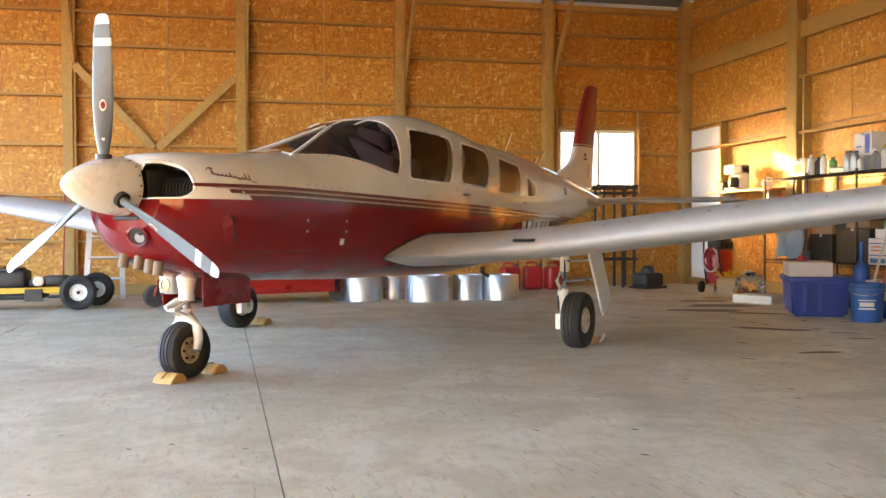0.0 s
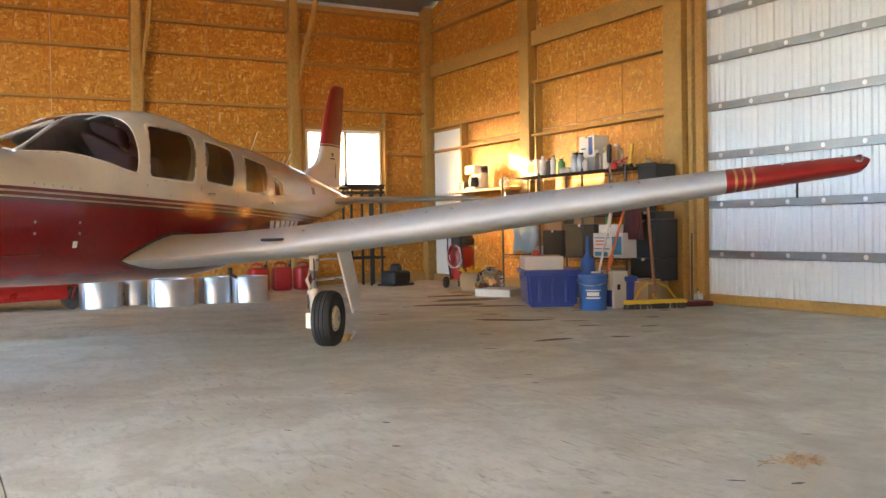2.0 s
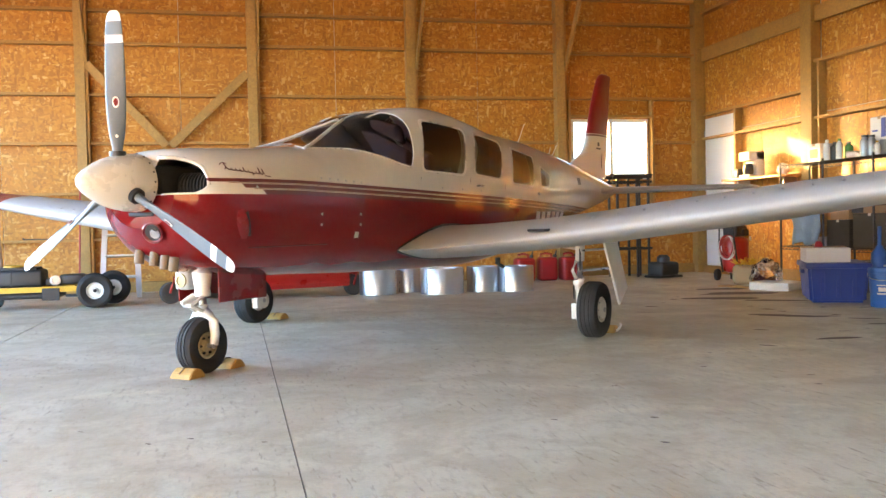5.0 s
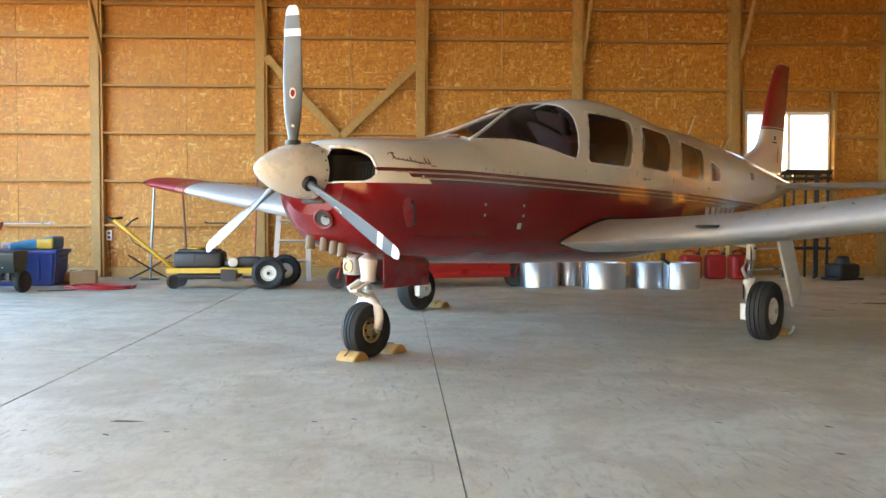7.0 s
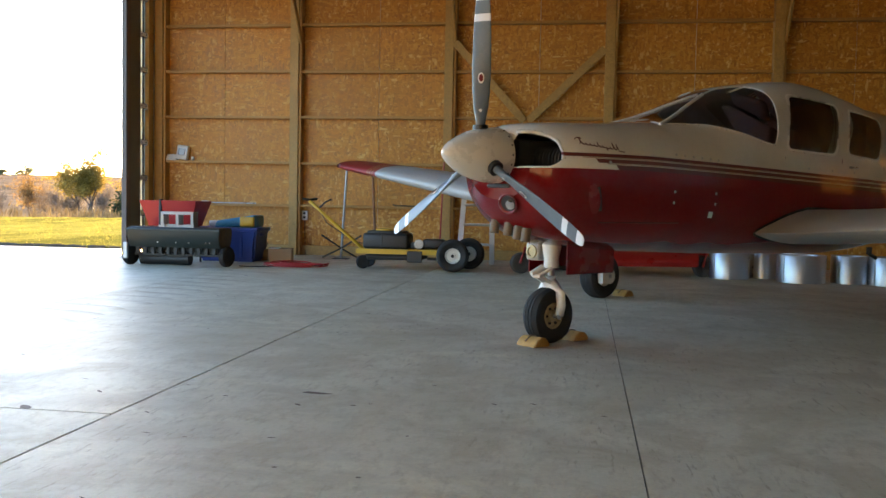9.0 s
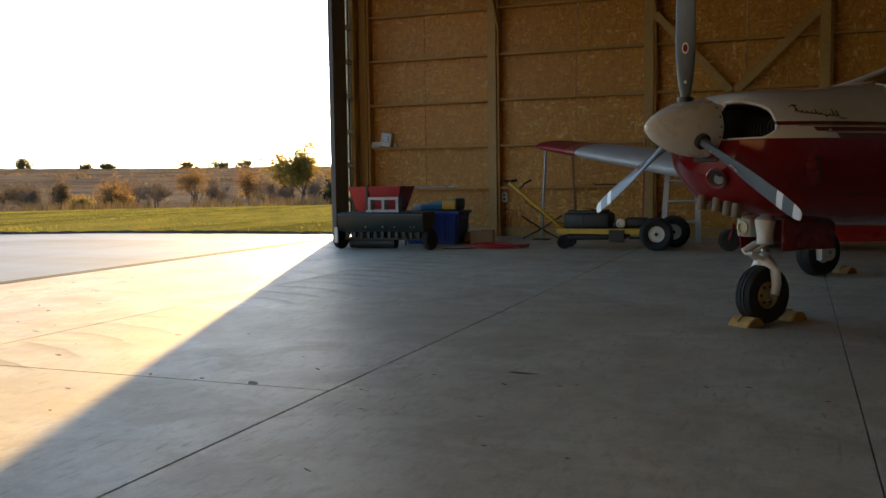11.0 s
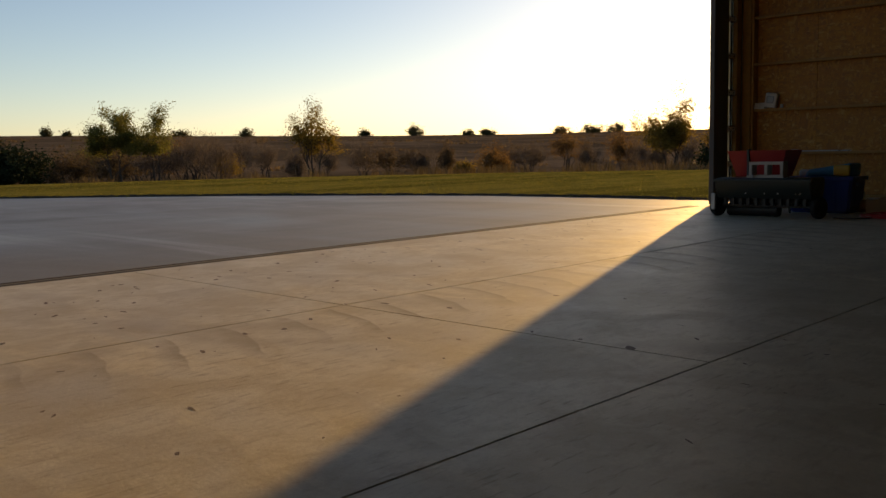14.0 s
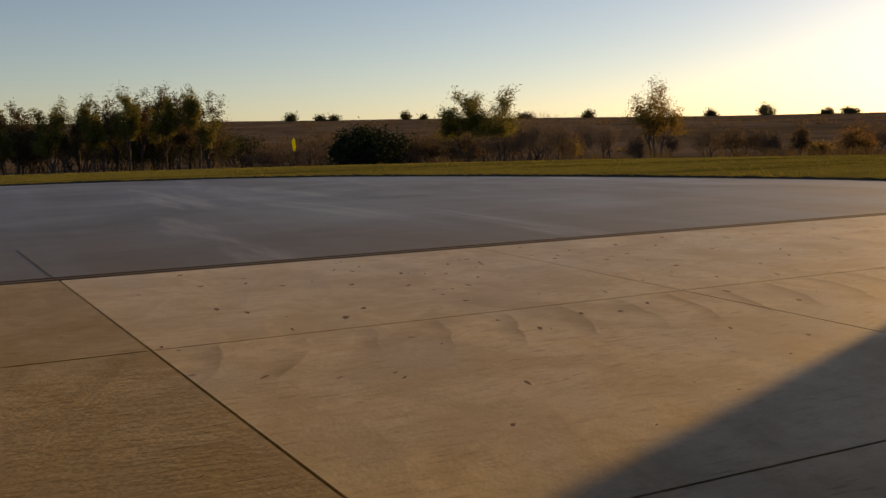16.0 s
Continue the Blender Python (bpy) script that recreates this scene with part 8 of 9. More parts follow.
# litter on the floor
e = thing("leaf_litter", "small clump of dry straw and leaves on the floor", "litter", pose(3.09, -3.67, 0))
bm = bmesh.new()
lr = random.Random(6)
for k in range(120):
    p = Vector((lr.gauss(0, 0.045), lr.gauss(0, 0.03), lr.uniform(0.003, 0.02)))
    q = p + Vector((lr.uniform(-0.04, 0.04), lr.uniform(-0.04, 0.04), lr.uniform(-0.004, 0.012)))
    q.z = max(q.z, 0.002)
    tube(bm, [p, q], 0.0022, 4)
part("straw", bm, CARD, e)


def build_stains():
    """Flat irregular stains and flecks that lie on the slab."""
    sr = random.Random(15)
    spots = [(5.59, 3.36, 0.42, 0.16), (5.16, 1.48, 0.34, 0.09), (5.3, 1.35, 0.22, 0.06), (4.6, -0.05, 0.20, 0.05), (4.36, 0.62, 0.06, 0.03), (6.1, 3.9, 0.5, 0.2), (5.9, 2.9, 0.3, 0.1), (6.3, 4.6, 0.35, 0.14),
             (2.1, -2.13, 0.016, 0.014), (1.93, -2.58, 0.02, 0.014), (2.87, -3.86, 0.028, 0.012), (2.72, -3.72, 0.035, 0.009), (-2.12, -2.46, 0.05, 0.02), (-1.01, -1.89, 0.07, 0.02), (-3.78, -3.18, 0.030, 0.014), (-2.87, -2.81, 0.022, 0.010),
             (-2.38, -4.62, 0.018, 0.009), (-2.8, -4.32, 0.035, 0.008), (-3.39, -5.17, 0.03, 0.008), (3.9, -0.2, 0.07, 0.02), (4.9, 0.3, 0.05, 0.02)]
    for k in range(70):
        spots.append((sr.uniform(0.0, 7.0), sr.uniform(-5.2, 5.0), sr.uniform(0.008, 0.026), sr.uniform(0.005, 0.012)))
    for k in range(110):
        spots.append((sr.uniform(-6.4, 0.0), sr.uniform(-6.0, 3.0), sr.uniform(0.006, 0.024), sr.uniform(0.003, 0.008)))
    for k in range(150):
        spots.append((XL + 0.1 + abs(sr.gauss(0, 1.5)), sr.uniform(-5.5, 6.5), sr.uniform(0.010, 0.045), sr.uniform(0.006, 0.020)))
    for k in range(9):
        spots.append((-2.9 + 0.42 * k + sr.uniform(-0.25, 0.25), -2.35 + 0.05 * k + sr.uniform(-0.16, 0.16), sr.uniform(0.010, 0.030), 0.008))
    for k in range(26):
        spots.append((sr.gauss(5.6, 0.7), sr.gauss(2.4, 1.3), sr.uniform(0.03, 0.16), sr.uniform(0.015, 0.05)))
    verts, faces = [], []
    for x, y, a, b in spots:
        rot = sr.uniform(-0.5, 0.5) - 0.4
        k0, n = len(verts), 14
        ph = sr.uniform(0, 50)
        for i in range(n):
            t = 2 * math.pi * i / n
            q = 1 + 0.45 * noise.noise((math.cos(t) * 1.3 + ph, math.sin(t) * 1.3, ph))
            px, py = a * q * math.cos(t), b * q * math.sin(t)
            verts.append((x + px * math.cos(rot) - py * math.sin(rot), y + px * math.sin(rot) + py * math.cos(rot), 0.0012))
        faces.append(tuple(range(k0, k0 + n)))
    me = bpy.data.meshes.new("floor_stain")
    me.from_pydata(verts, [], faces)
    me.materials.append(STAIN)
    tagged(new("floor_stain", me), "dark oil spots, crumbs and brown stains on the concrete", "stain", kind="stuff")


build_stains()


# ---------------------------------------------------------------- outdoors
def make_grass():
    n = Nodes("mown_grass")
    big = n.noise(0.16, 5, 0.6)
    mid = n.noise(1.4, 6, 0.65, n.mapping((1, 0.35, 1), (0, 0, 25)))
    fine = n.noise(26.0, 4, 0.7)
    col = n.mix(n.rng(mid, 0.35, 0.65, 0, 1), (0.150, 0.145, 0.034), (0.260, 0.228, 0.058))
    col = n.mix(n.rng(big, 0.50, 0.70, 0, 0.35), col, (0.27, 0.235, 0.07))
    col = n.mix(n.rng(fine, 0.4, 0.75, 0, 0.45), col, (0.040, 0.055, 0.010))
    mow = n.noise(0.5, 5, 0.65, n.mapping((0.50, 0.05, 1)))
    col = n.mix(n.rng(mow, 0.50, 0.58, 0, 0.7), col, (0.075, 0.080, 0.020))
    # dry brush country beyond the lawn
    x, y, _z = n.xyz()
    d = n.math("SQRT", n.math("ADD", n.math("MULTIPLY", x, x), n.math("MULTIPLY", y, y)))
    patch = n.noise(0.035, 7, 0.7, n.mapping((1, 1, 6)))
    dry = n.mix(n.rng(patch, 0.44, 0.56, 0, 1), (0.185, 0.140, 0.098), (0.105, 0.082, 0.058))
    dry = n.mix(n.rng(n.noise(0.4, 5, 0.7), 0.5, 0.7, 0, 0.7), dry, (0.088, 0.074, 0.050))
    dry = n.mix(n.rng(d, 60.0, 110.0, 0.75, 0.0), dry, (0.085, 0.074, 0.040))
    col = n.mix(n.rng(d, 44.0, 46.0, 0.0, 1.0), col, dry)
    n.bump(n.math("ADD", fine, n.math("MULTIPLY", mid, 2.0)), 0.9, 0.05)
    return n.done(col, 0.9, 0.0, Specular_IOR_Level=0.0)


def leaf_stuff(name, a, b, through_light=0.45):
    n = Nodes(name)
    isl = n.t.nodes.new("ShaderNodeNewGeometry").outputs["Random Per Island"]
    col = n.mix(isl, a, b)
    n.done(col, 0.7, 0.0, Specular_IOR_Level=0.08)
    tr = n.t.nodes.new("ShaderNodeBsdfTranslucent")
    n.link(col, tr.inputs[0])
    mx = n.t.nodes.new("ShaderNodeMixShader")
    mx.inputs[0].default_value = through_light
    n.link(n.b.outputs[0], mx.inputs[1])
    n.link(tr.outputs[0], mx.inputs[2])
    n.link(mx.outputs[0], n.t.nodes["Material Output"].inputs[0])
    return n.mat


GRASS = make_grass()
SOIL = worn("dark_earth", (0.05, 0.04, 0.024), 0.9, 0.0, 5.0, 0.4, 0.3)
BARK = worn("grey_brown_bark", (0.055, 0.043, 0.034), 0.9, 0.0, 5.0, 0.4, 0.3)
LEAF_OLIVE = leaf_stuff("olive_leaves", (0.09, 0.10, 0.026), (0.23, 0.21, 0.06), 0.6)
LEAF_GOLD = leaf_stuff("yellowing_leaves", (0.12, 0.092, 0.022), (0.30, 0.21, 0.05), 0.6)
LEAF_RUST = leaf_stuff("rust_brown_leaves", (0.10, 0.065, 0.028), (0.24, 0.14, 0.05), 0.55)
LEAF_DARK = leaf_stuff("dark_cedar_needles", (0.018, 0.028, 0.014), (0.035, 0.05, 0.024), 0.2)
TWIG = leaf_stuff("bare_grey_twigs", (0.085, 0.070, 0.058), (0.19, 0.148, 0.112), 0.35)
LEAF_BROWN = leaf_stuff("dull_brown_leaves", (0.072, 0.054, 0.033), (0.165, 0.115, 0.062), 0.45)
LEAF_DIM = leaf_stuff("dull_dark_olive_leaves", (0.050, 0.053, 0.024), (0.125, 0.115, 0.048), 0.45)
STRAW = leaf_stuff("dry_straw", (0.09, 0.065, 0.032), (0.18, 0.13, 0.065), 0.3)
BLADEG = leaf_stuff("grass_blades", (0.130, 0.132, 0.028), (0.27, 0.235, 0.058), 0.5)
YELLOW = leaf_stuff("yellow_marker_plastic", (0.80, 0.78, 0.05), (0.85, 0.80, 0.06), 0.55)

EYE = Vector((0.15, -6.03, 0.92))


def crest(az):
    return float(np.interp(az, (-180, 0, 30, 39, 46, 54, 64, 78, 92, 120, 180), (0.9, 0.95, 1.0, 0.95, 1.0, 1.12, 1.28, 1.38, 1.4, 1.2, 0.9)))


def ground_height(r, az):
    top = EYE.z + 430 * math.tan(radians(crest(az)))
    prof_r = (0, 37, 42, 55, 75, 105, 150, 240, 430, 520, 900, 3000)
    prof_z = (-0.035, -0.035, -0.12, -0.9, -1.7, -1.3, 0.2, 0.42 * top, top, top - 1.0, top - 6, top - 14)
    z = float(np.interp(r, prof_r, prof_z))
    if r > 60:
        z += min(1.0, (r - 60) / 80) * 0.5 * noise.noise((r * 0.02 * math.cos(radians(az)), r * 0.02 * math.sin(radians(az)), 3.3)) * (0.4 if r > 380 else 1)
    return z


def place(az, r, up=0.0):
    """A spot at a bearing (degrees from +y towards -x) and distance from the doorway's middle floor."""
    return Vector((EYE.x - r * math.sin(radians(az)), EYE.y + r * math.cos(radians(az)), ground_height(r, az) + up))


def build_ground():
    rs = [0.0, 6, 12, 18, 24, 30, 35, 37, 39, 42, 45, 50, 55, 62, 70, 80, 92, 105, 120, 135, 150, 175, 200, 240, 280, 330, 380, 430, 470, 520, 650, 900, 1500, 3000]
    azs = [-180 + 3 * k for k in range(120)]
    bm = bmesh.new()
    c = bm.verts.new(place(0, 0))
    rows = [[bm.verts.new(place(a, r)) for a in azs] for r in rs[1:]]
    n = len(azs)
    for k in range(n):
        bm.faces.new((c, rows[0][k], rows[0][(k + 1) % n]))
    for a, b in zip(rows, rows[1:]):
        for k in range(n):
            bm.faces.new((a[k], a[(k + 1) % n], b[(k + 1) % n], b[k]))
    # keep the sheet under the slab of the hangar
    for v in bm.verts:
        if XL - 6 < v.co.x < XR + 4 and YF - 3 < v.co.y < YB - 1:
            v.co.z = -0.25
    tagged(part("ground", bm, GRASS, None, "", True), "mown evening lawn running into dry brush hills", "ground", kind="structure")
    # apron of paler concrete, a little below the hangar slab
    edge = ((-7.4, 8.72), (-10.0, 8.66), (-12.5, 8.42), (-14.9, 7.6), (-18.0, 6.2), (-21.0, 4.3), (-23.8, 2.2), (-25.6, -0.6), (-26.3, -3.6), (-26.6, -7.0), (-26.6, -14.0), (-26.0, -40.0), (XL - 0.045, -40.0))
    south = ((XL - 0.045, -40.0), (XR + 0.3, -40.0), (XR + 0.3, YF - 0.2), (XL - 0.045, YF - 0.2))
    bm = bmesh.new()
    x0 = XL - 0.045
    top = [bm.verts.new((x, y, -0.022)) for x, y in ((x0, 8.72), *edge)]
    bot = [bm.verts.new((v.co.x, v.co.y, -0.2)) for v in top]
    bm.faces.new(top)
    for k in range(len(top)):
        j = (k + 1) % len(top)
        bm.faces.new((top[k], bot[k], bot[j], top[j]))
    top = [bm.verts.new((x, y, -0.024)) for x, y in south]
    bm.faces.new(top)
    ap = tagged(part("apron", bm, APRON), "blue-grey concrete apron before the hangar doorway", "apron", kind="structure")
    bm = bmesh.new()
    a, b = Vector((x0 - 0.01, -5.755, -0.0205)), Vector((-9.3, -6.01, -0.0205))
    box(bm, 0, -0.006, 0, (b - a).length, 0.006, 0.0015, Matrix.Translation(a) @ Matrix.Rotation(math.atan2(b.y - a.y, b.x - a.x), 4, "Z"))
    part("apron_joint", bm, JOINT, ap)
    # door track: a dirty strip with guide angles and grooves along the sill
    part("track_strip", soft_box(XL - 0.34, -7.2, -0.0218, XL - 0.05, 7.1, -0.0195, 0.0005, 1), STRIP, ap, "brown dirty strip along the door track")
    for x, w, h, mat in ((-0.350, 0.018, 0.004, JOINT), (-0.225, 0.016, 0.004, JOINT), (-0.125, 0.030, 0.005, JOINT)):
        part("door_track", soft_box(XL + x, -7.2, -0.0205, XL + x + w, 7.1, -0.019 + h, 0.0005, 1), mat, ap)
    part("door_track", soft_box(XL - 0.045, -7.2, -0.021, XL - 0.031, 8.1, -0.001, 0.002, 1), JOINT, ap)
    # dark earth lip between lawn and apron
    bm = bmesh.new()
    inner, crown, outer_ = [], [], []
    lr = random.Random(8)
    for (xa, ya), (xb, yb) in zip(edge[:-2], edge[1:-1]):
        m = max(2, int(math.hypot(xb - xa, yb - ya) / 0.12))
        q = math.hypot(xb - xa, yb - ya)
        nx, ny = -(yb - ya) / q, (xb - xa) / q
        if nx * xa + ny * (ya + 10) < 0:
            nx, ny = -nx, -ny
        for k in range(m):
            t = k / m
            x, y = xa + (xb - xa) * t, ya + (yb - ya) * t
            j = lr.uniform(-0.03, 0.02)
            inner.append(bm.verts.new((x + nx * j, y + ny * j, -0.03)))
            crown.append(bm.verts.new((x + nx * (0.03 + j), y + ny * (0.03 + j), lr.uniform(0.01, 0.035))))
            outer_.append(bm.verts.new((x + nx * 0.55, y + ny * 0.55, -0.04)))
    for k in range(len(inner) - 1):
        bm.faces.new((inner[k], inner[k + 1], crown[k + 1], crown[k]))
        bm.faces.new((crown[k], crown[k + 1], outer_[k + 1], outer_[k]))
    part("sod_edge", bm, SOIL, ap, "dark earth edge of the lawn", True)
    return edge


def blades(name, label, spots, height, mat, width=0.02, per=5, spread=0.12, seed=5):
    rnd = random.Random(seed)
    verts, faces = [], []
    for p in spots:
        h0 = height * rnd.uniform(0.55, 1.25)
        for _ in range(per):
            a = rnd.uniform(0, 2 * math.pi)
            o = Vector((p.x + rnd.uniform(-spread, spread), p.y + rnd.uniform(-spread, spread), p.z - 0.01))
            h = h0 * rnd.uniform(0.6, 1.1)
            lean = Vector((rnd.uniform(-1, 1), rnd.uniform(-1, 1), 0)) * h * 0.35
            w = Vector((math.cos(a), math.sin(a), 0)) * width
            k = len(verts)
            verts += [o - w, o + w, o + lean * 0.4 + Vector((0, 0, h * 0.6)) + w * 0.7, o + lean + Vector((0, 0, h)), o + lean * 0.4 + Vector((0, 0, h * 0.6)) - w * 0.7]
            faces.append((k, k + 1, k + 2, k + 3, k + 4))
    me = bpy.data.meshes.new(name)
    me.from_pydata(verts, [], faces)
    me.materials.append(mat)
    return tagged(new(name, me), label, "grass", kind="stuff")


def limb(verts, faces, pts, rad, n):
    base = len(verts)
    last = len(pts) - 1
    for i, (c, rr) in enumerate(zip(pts, rad)):
        a, u, w = ring_frame(pts[min(i + 1, last)] - pts[max(i - 1, 0)])
        for j in range(n):
            t = 2 * math.pi * j / n
            verts.append(c + (u * math.cos(t) + w * math.sin(t)) * rr)
    for i in range(last):
        for j in range(n):
            b = base + i * n
            faces.append((b + j, b + (j + 1) % n, b + n + (j + 1) % n, b + n + j))


def branch(verts, faces, tips, p, d, r, length, depth, rnd, rise):
    """A limb that bends upwards and forks; the ends of the thin ones go to tips."""
    pts, rad = [p.copy()], [r]
    q, dd = p.copy(), d.normalized()
    for k in range(4):
        dd = (dd + Vector((rnd.uniform(-1, 1), rnd.uniform(-1, 1), rnd.uniform(-0.6, 0.6))) * 0.20 + Vector((0, 0, rise))).normalized()
        q = q + dd * length / 4
        pts.append(q.copy())
        rad.append(r * (1 - 0.12 * (k + 1)))
    limb(verts, faces, pts, rad, 6 if depth > 2 else 4 if depth > 0 else 3)
    if depth <= 2:
        tips += [(c.copy(), dd) for c in pts[1 + depth:]]
    if depth == 0:
        return
    kids = rnd.choice((3, 4)) if depth > 1 else rnd.choice((4, 5))
    for k in range(kids):
        a = rnd.uniform(0, 2 * math.pi)
        _, u, w = ring_frame(dd)
        spread = rnd.uniform(0.15, 0.4) if k == 0 else rnd.uniform(0.55, 1.15)
        nd = (dd + (u * math.cos(a) + w * math.sin(a)) * spread).normalized()
        i = 4 if k == 0 else rnd.choice((2, 3, 3, 4))
        branch(verts, faces, tips, pts[i], nd, rad[i] * rnd.uniform(0.55, 0.75), length * (rnd.uniform(0.72, 0.9) if k == 0 else rnd.uniform(0.5, 0.8)), depth - 1, rnd, rise)


def build_tree(name, label, base, height, width, mat, seed, leaves=900, leaf=0.22, stems=1, depth=3, bare=0.25, trunk=0.34, group="", clump=0.035, low=0.0, slim=1.0):
    """Forking limbs with loose clumps of small leaves at the twig ends; slim below 1 makes long narrow leaves or twigs."""
    rnd = random.Random(seed)
    e = thing(name, label, "tree" if name == "tree" else "shrub", Matrix.Translation(base), group)
    verts, faces, tips = [], [], []
    for s in range(stems):
        o = 0.05 * height * (stems - 1) ** 0.5
        lean = 0.16 if name == "tree" else 0.55
        d = Vector((rnd.uniform(-1, 1) * lean, rnd.uniform(-1, 1) * lean, 1))
        branch(verts, faces, tips, Vector((rnd.uniform(-o, o), rnd.uniform(-o, o), -0.1)), d, height * 0.034 / math.sqrt(stems), height * trunk, depth, rnd, 0.05)
    # fit to the given height and spread
    hz = max(c.z for c, _ in tips)
    mid = sum((c for c, _ in tips), Vector()) / len(tips)
    for v in verts + [c for c, _ in tips]:
        v.x -= mid.x * min(1.0, max(0.0, v.z) / mid.z)
        v.y -= mid.y * min(1.0, max(0.0, v.z) / mid.z)
    wx = sorted(max(abs(c.x), abs(c.y)) for c, _ in tips)[int(len(tips) * 0.94)]
    fz, fx = height * 0.94 / hz, width * 0.50 / wx

    def fit(v):
        return Vector((v.x * fx, v.y * fx, v.z * fz))

    me = bpy.data.meshes.new("trunk")
    me.from_pydata([fit(v) for v in verts], [], faces)
    me.materials.append(BARK)
    new("trunk", me).parent = e
    keep = []
    for c, d in tips:
        c = fit(c)
        if c.z > low * height * 0.8 and rnd.random() > bare:
            keep.append((c, d, rnd.uniform(0.5, 1.25)))
    lv, lf = [], []
    for k in range(leaves):
        c, d, f = rnd.choice(keep)
        c = c + Vector((rnd.gauss(0, 1), rnd.gauss(0, 1), rnd.gauss(0, 0.75))) * height * clump * f
        if c.z < 0.02:
            continue
        a = Vector((rnd.gauss(0, 1), rnd.gauss(0, 1), rnd.gauss(0, 1))).normalized()
        if slim < 0.5:
            u = (d + Vector((0, 0, 0.5)) + a * 0.5).normalized()
            w = u.cross(a).normalized()
        else:
            _, u, w = ring_frame(a)
        s = leaf * rnd.uniform(0.55, 1.3)
        b = len(lv)
        lv += [c - u * s * 0.5, c + w * s * 0.34 * slim, c + u * s * 0.5, c - w * s * 0.34 * slim]
        lf.append((b, b + 1, b + 2, b + 3))
    me = bpy.data.meshes.new("crown")
    me.from_pydata(lv, [], lf)
    me.materials.append(mat)
    tagged(new("crown", me), "").parent = e
    return e


def build_outdoors():
    edge = build_ground()
    rnd = random.Random(11)
    # ragged sod along the apron's edge
    spots = []
    for (xa, ya), (xb, yb) in zip(edge, edge[1:-1]):
        m = int(math.hypot(xb - xa, yb - ya) * 9)
        if yb < -12:
            m = 60
        for k in range(m):
            t = rnd.random()
            nx, ny = (yb - ya), -(xb - xa)
            q = math.hypot(nx, ny)
            o = abs(rnd.gauss(0, 0.14))
            spots.append(Vector((xa + (xb - xa) * t - nx / q * -o, ya + (yb - ya) * t - ny / q * -o, -0.03)))
    spots = [p if p.y > -13 else Vector((p.x, max(p.y, -13), p.z)) for p in spots]
    blades("edge_grass", "ragged green and brown sod along the apron", spots, 0.07, BLADEG, 0.012, 6, 0.06, 3)
    # lawn tufts
    spots = []
    while len(spots) < 9000:
        az, r = rnd.uniform(20, 98), math.sqrt(rnd.uniform(15 ** 2, 41 ** 2))
        p = place(az, r)
        inside_apron = p.x > -27 and p.y < float(np.interp(-p.x, [-q[0] for q in edge[:11]], [q[1] for q in edge[:11]])) + 0.1
        if not inside_apron:
            spots.append(p)
    blades("lawn_grass", "short mown green lawn with yellow patches", spots, 0.032, BLADEG, 0.012, 6, 0.18, 4)
    spots = []
    for k in range(1500):
        az = rnd.uniform(18, 100)
        r = rnd.uniform(41.0, 47.0)
        if noise.noise((az * 0.35, r * 0.2, 1.0)) > (az - 45) * 0.012:
            spots.append(place(az, r))
    blades("tall_grass", "tall dry straw-coloured weeds beyond the lawn", spots, 0.50, STRAW, 0.014, 6, 0.25, 6)
    # named trees of the far creek line: bearing, range, top and foot elevation in degrees
    def at(az, r, top, width_deg, sink=0.0):
        b = place(az, r, -sink)
        h = EYE.z + r * math.tan(radians(top)) - b.z
        return b, h, 2 * r * math.tan(radians(width_deg / 2))

    g = "trees along the creek"
    for az, top, wd, lab, mat, seed, n, stems, bare, low in (
            (30.0, 4.3, 4.3, "half-bare yellowing cottonwood against the low sun", LEAF_GOLD, 31, 26000, 3, 0.05, 0.38),
            (26.6, 4.2, 3.2, "yellowing cottonwood close behind the doorway edge", LEAF_GOLD, 32, 18000, 3, 0.1, 0.38),
            (51.7, 3.9, 3.8, "nearly bare spreading tree with thin yellow leaves", LEAF_GOLD, 38, 12000, 3, 0.1, 0.42),
            (63.3, 3.5, 3.4, "leafy olive tree with an open crown", LEAF_OLIVE, 34, 22000, 2, 0.05, 0.50),
            (61.1, 3.6, 2.3, "tall thin olive tree with bare limbs", LEAF_OLIVE, 35, 8000, 2, 0.25, 0.50)):
        b, h, w = at(az, 69, top, wd)
        build_tree("tree", lab, b, h, w, mat, seed, n, 0.105, stems, 4, bare, 0.36, g, 0.034, low)
    grove = ((94.0, 3.2), (92.6, 3.0), (91.4, 3.0), (90.4, 2.9), (89.5, 3.05), (88.7, 2.95), (87.8, 3.1), (87.0, 2.9), (86.2, 3.1), (85.4, 3.4), (84.9, 3.55), (84.2, 3.75), (83.5, 3.85), (82.8, 3.7), (82.1, 3.9), (81.4, 3.6), (80.7, 3.5), (80.1, 3.75), (79.5, 3.75), (78.9, 3.6))
    for k, (az, top) in enumerate(grove):
        b, h, w = at(az, 74 + 5 * (k % 3), top + 0.05, 1.45 + 0.3 * (k % 3))
        build_tree("tree", ("tall autumn grove tree with olive leaves", "tall grove tree with thin brown leaves", "tall narrow grove tree with dark olive leaves")[k % 3], b, h, w, (LEAF_OLIVE, LEAF_BROWN, LEAF_DIM)[k % 3], 40 + k, (11000, 6500, 11000)[k % 3], 0.115, 1, 4, (0.1, 0.25, 0.05)[k % 3], 0.36, "grove of tall trees", 0.024, 0.42)
    # cedar and shrubs
    b, h, w = at(69.6, 70, 1.25, 4.3, 0.2)
    build_tree("shrub", "large dark rounded cedar bush beyond the lawn", b, h, w, LEAF_DARK, 70, 22000, 0.20, 9, 3, 0.0, 0.5, "shrubs beyond the lawn", 0.085)
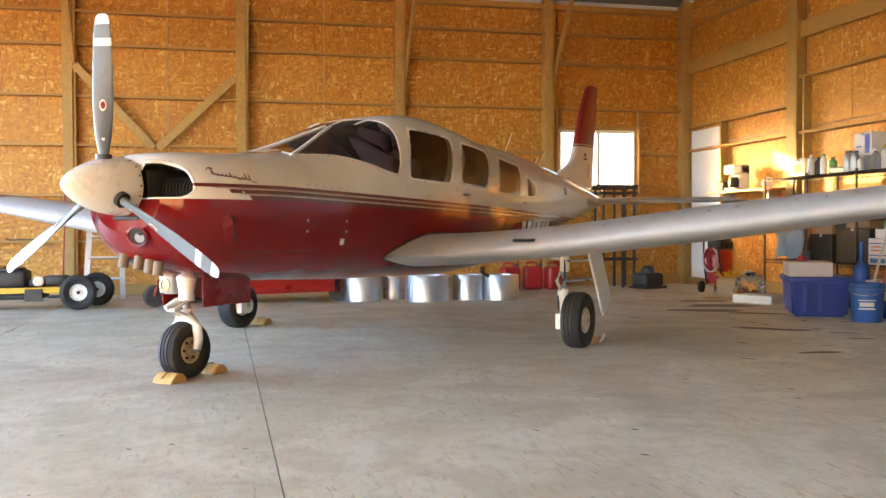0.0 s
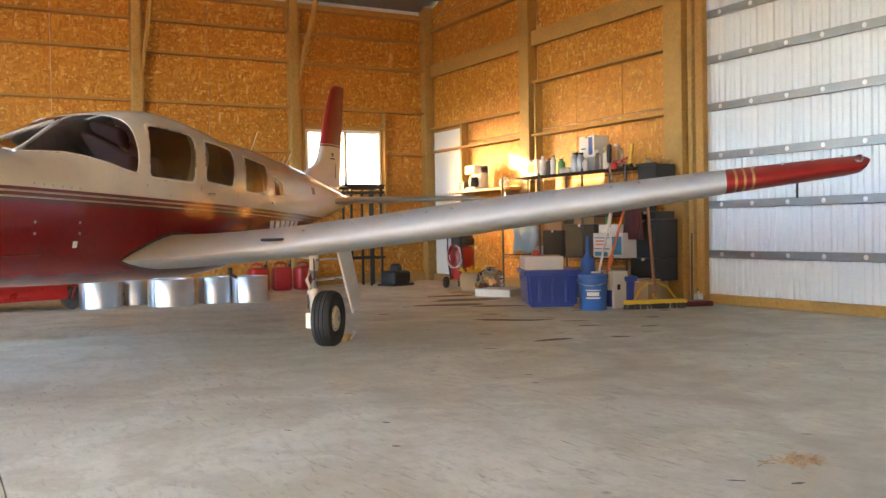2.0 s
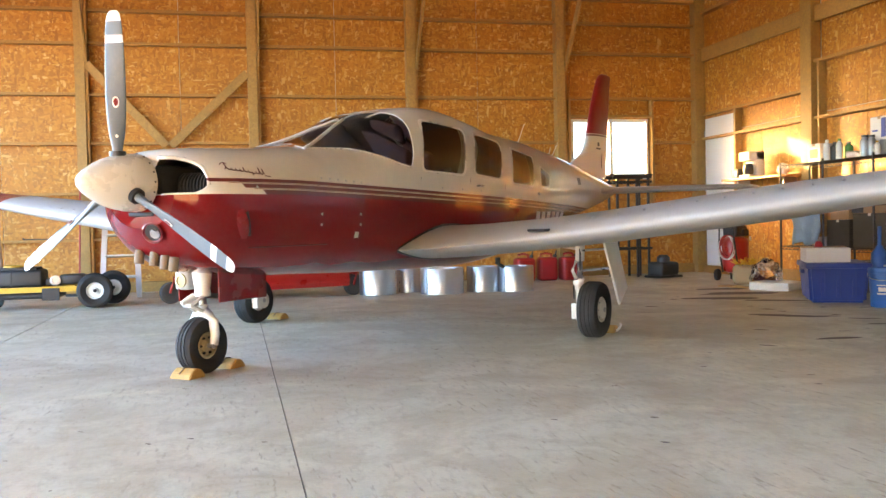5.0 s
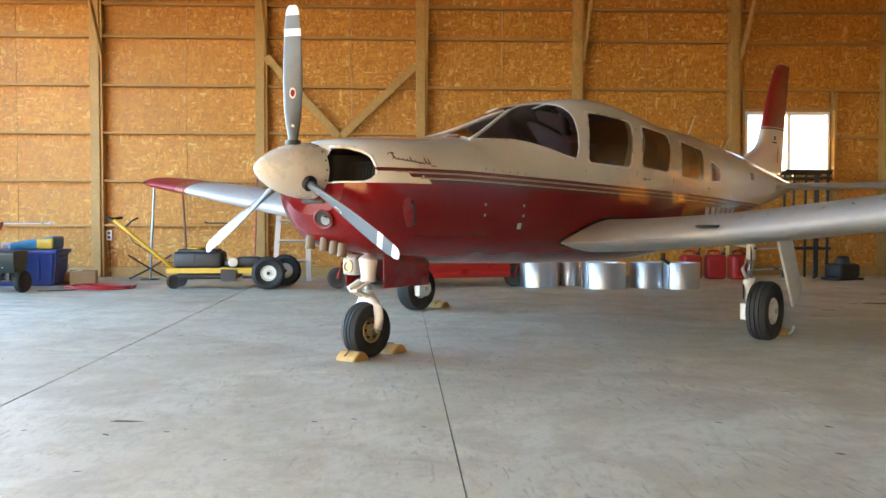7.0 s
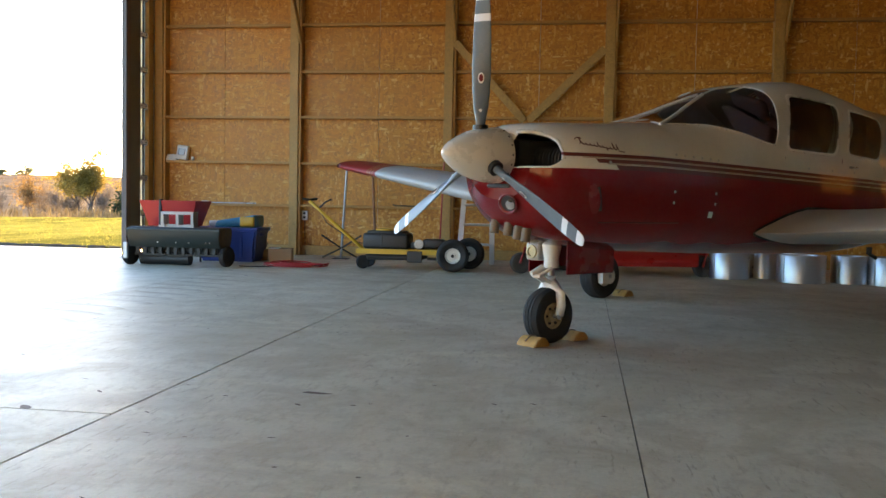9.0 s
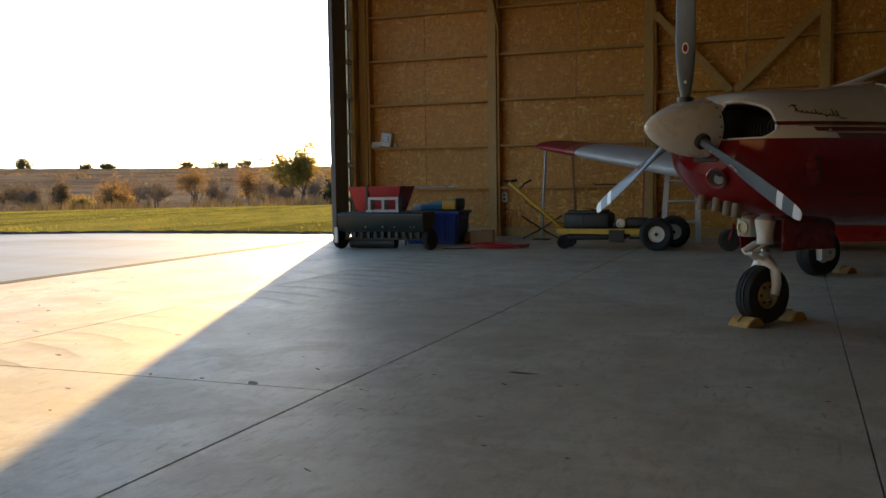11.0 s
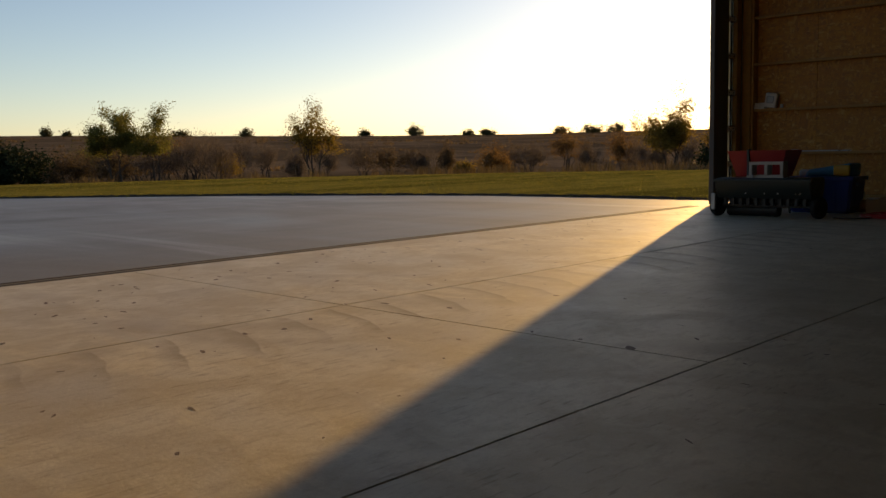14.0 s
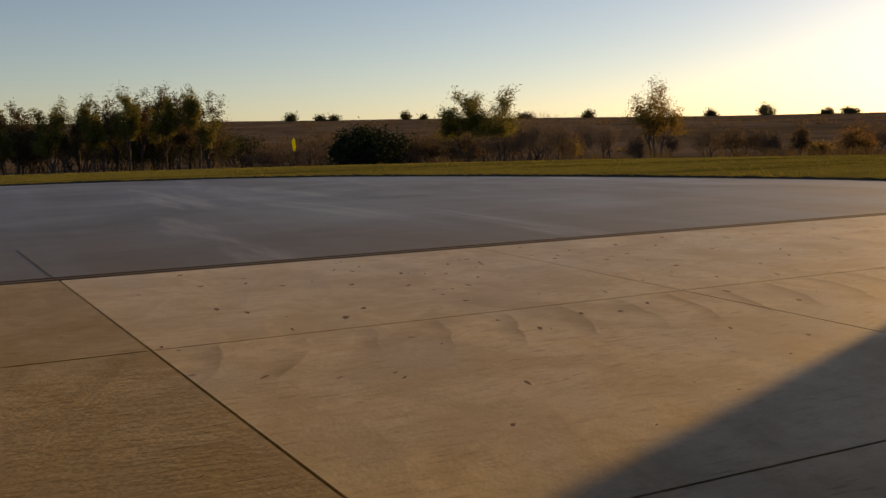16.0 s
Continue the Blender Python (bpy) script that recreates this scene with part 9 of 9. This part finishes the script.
    b, h, w = at(27.0, 66, 0.45, 3.0, 0.2)
    build_tree("shrub", "dark green cedar bush beside the doorway edge", b, h, w, LEAF_DARK, 71, 6000, 0.20, 6, 3, 0.0, 0.5, "shrubs beyond the lawn", 0.075)
    srnd = random.Random(77)
    az = 24.0
    labels = {LEAF_RUST: "rust-brown autumn shrub beyond the lawn", LEAF_DIM: "dark olive brush beyond the lawn", TWIG: "bare grey thicket beyond the lawn", LEAF_GOLD: "yellow autumn shrub beyond the lawn", LEAF_BROWN: "dull brown thicket beyond the lawn", LEAF_DARK: "dark green undergrowth below the tall grove"}
    while az < 97:
        top = 0.85 + 0.85 * noise.noise((az * 0.23, 0.7, 0.2)) + srnd.uniform(-0.25, 0.35)
        if az > 77:
            top += 0.75
        if 55.5 < az < 61 or 32 < az < 37:
            top += 0.65
        r = srnd.uniform(74, 100) + (8 if az > 76 else 0)
        wd = srnd.uniform(2.0, 3.8) if az > 55 else srnd.uniform(1.2, 2.8)
        b, h, w = at(az, r, top, wd, 0.15)
        if h > 0.8:
            kind = srnd.choice((LEAF_BROWN, TWIG, LEAF_DIM, TWIG, LEAF_BROWN, LEAF_RUST, TWIG, LEAF_GOLD if az < 66 else LEAF_DIM))
            if az > 76:
                kind = srnd.choice((LEAF_DIM, LEAF_DARK, LEAF_DIM, LEAF_BROWN, LEAF_DARK))
            if kind is LEAF_GOLD:
                h, w = h * 0.6, w * 0.6
            twiggy = kind is TWIG
            build_tree("shrub", labels[kind], b, h, w, kind, int(az * 10), 3600 if twiggy else 4200, 0.30 if twiggy else 0.13, 6, 3, 0.05, 0.45, "shrubs beyond the lawn", 0.06, 0.0, 0.14 if twiggy else 1.0)
        az += srnd.uniform(0.4, 0.8) if az > 76 else srnd.uniform(0.5, 1.1) if az > 55 else srnd.uniform(1.0, 2.2)
    # lone trees on the skyline
    for k, (az, top, wd) in enumerate(((74.0, 1.75, 1.1), (72.2, 1.55, 0.9), (71.4, 1.55, 0.8), (67.0, 1.68, 0.55), (55.8, 1.52, 0.8), (45.5, 1.62, 1.3), (42.2, 1.18, 0.9), (41.0, 1.22, 1.2), (36.5, 1.25, 1.2), (34.6, 1.4, 1.6), (33.2, 1.45, 1.6), (48.6, 1.35, 0.7), (59.6, 1.45, 1.4), (65.9, 1.45, 0.5))):
        b, h, w = at(az, 400, top + 0.2, wd * 0.75, 2.3)
        build_tree("tree", "small dark tree far off on the hill crest", b, max(h, 2.0), w, LEAF_DIM, 90 + k, 1800, 0.55, 6, 3, 0.0, 0.24, "trees on the hill crest", 0.13)
    spots = []
    for k in range(2600):
        az, r = rnd.uniform(15, 102), rnd.uniform(110, 370)
        if noise.noise((az * 0.5, r * 0.03, 4.0)) > 0.12:
            spots.append(place(az, r))
    tagged(blades("hill_brush", "dark scattered brush on the far hill", spots, 0.55, LEAF_BROWN, 0.12, 12, 1.1, 9), "dark scattered brush on the far hill", "brush", kind="stuff")
    # yellow boundary marker
    p = place(73.9, 40.5)
    e = thing("boundary_marker", "yellow marker blade on a thin post at the lawn's edge", "marker", Matrix.Translation(p))
    bm = bmesh.new()
    rod(bm, (0, 0, -0.02), (0, 0, 0.75), 0.011)
    part("post", bm, BARK, e)
    bm = bmesh.new()
    for k in range(2):
        s = (-1) ** k * 0.006
        f = [bm.verts.new((s, y, z)) for y, z in ((-0.04, 0.68), (0.05, 0.66), (0.09, 0.85), (0.05, 1.15), (-0.02, 1.26), (-0.09, 1.05))]
        bm.faces.new(f)
    bm.verts.ensure_lookup_table()
    for k in range(6):
        j = (k + 1) % 6
        bm.faces.new((bm.verts[k], bm.verts[j], bm.verts[6 + j], bm.verts[6 + k]))
    part("marker_blade", bm, YELLOW, e)


build_outdoors()
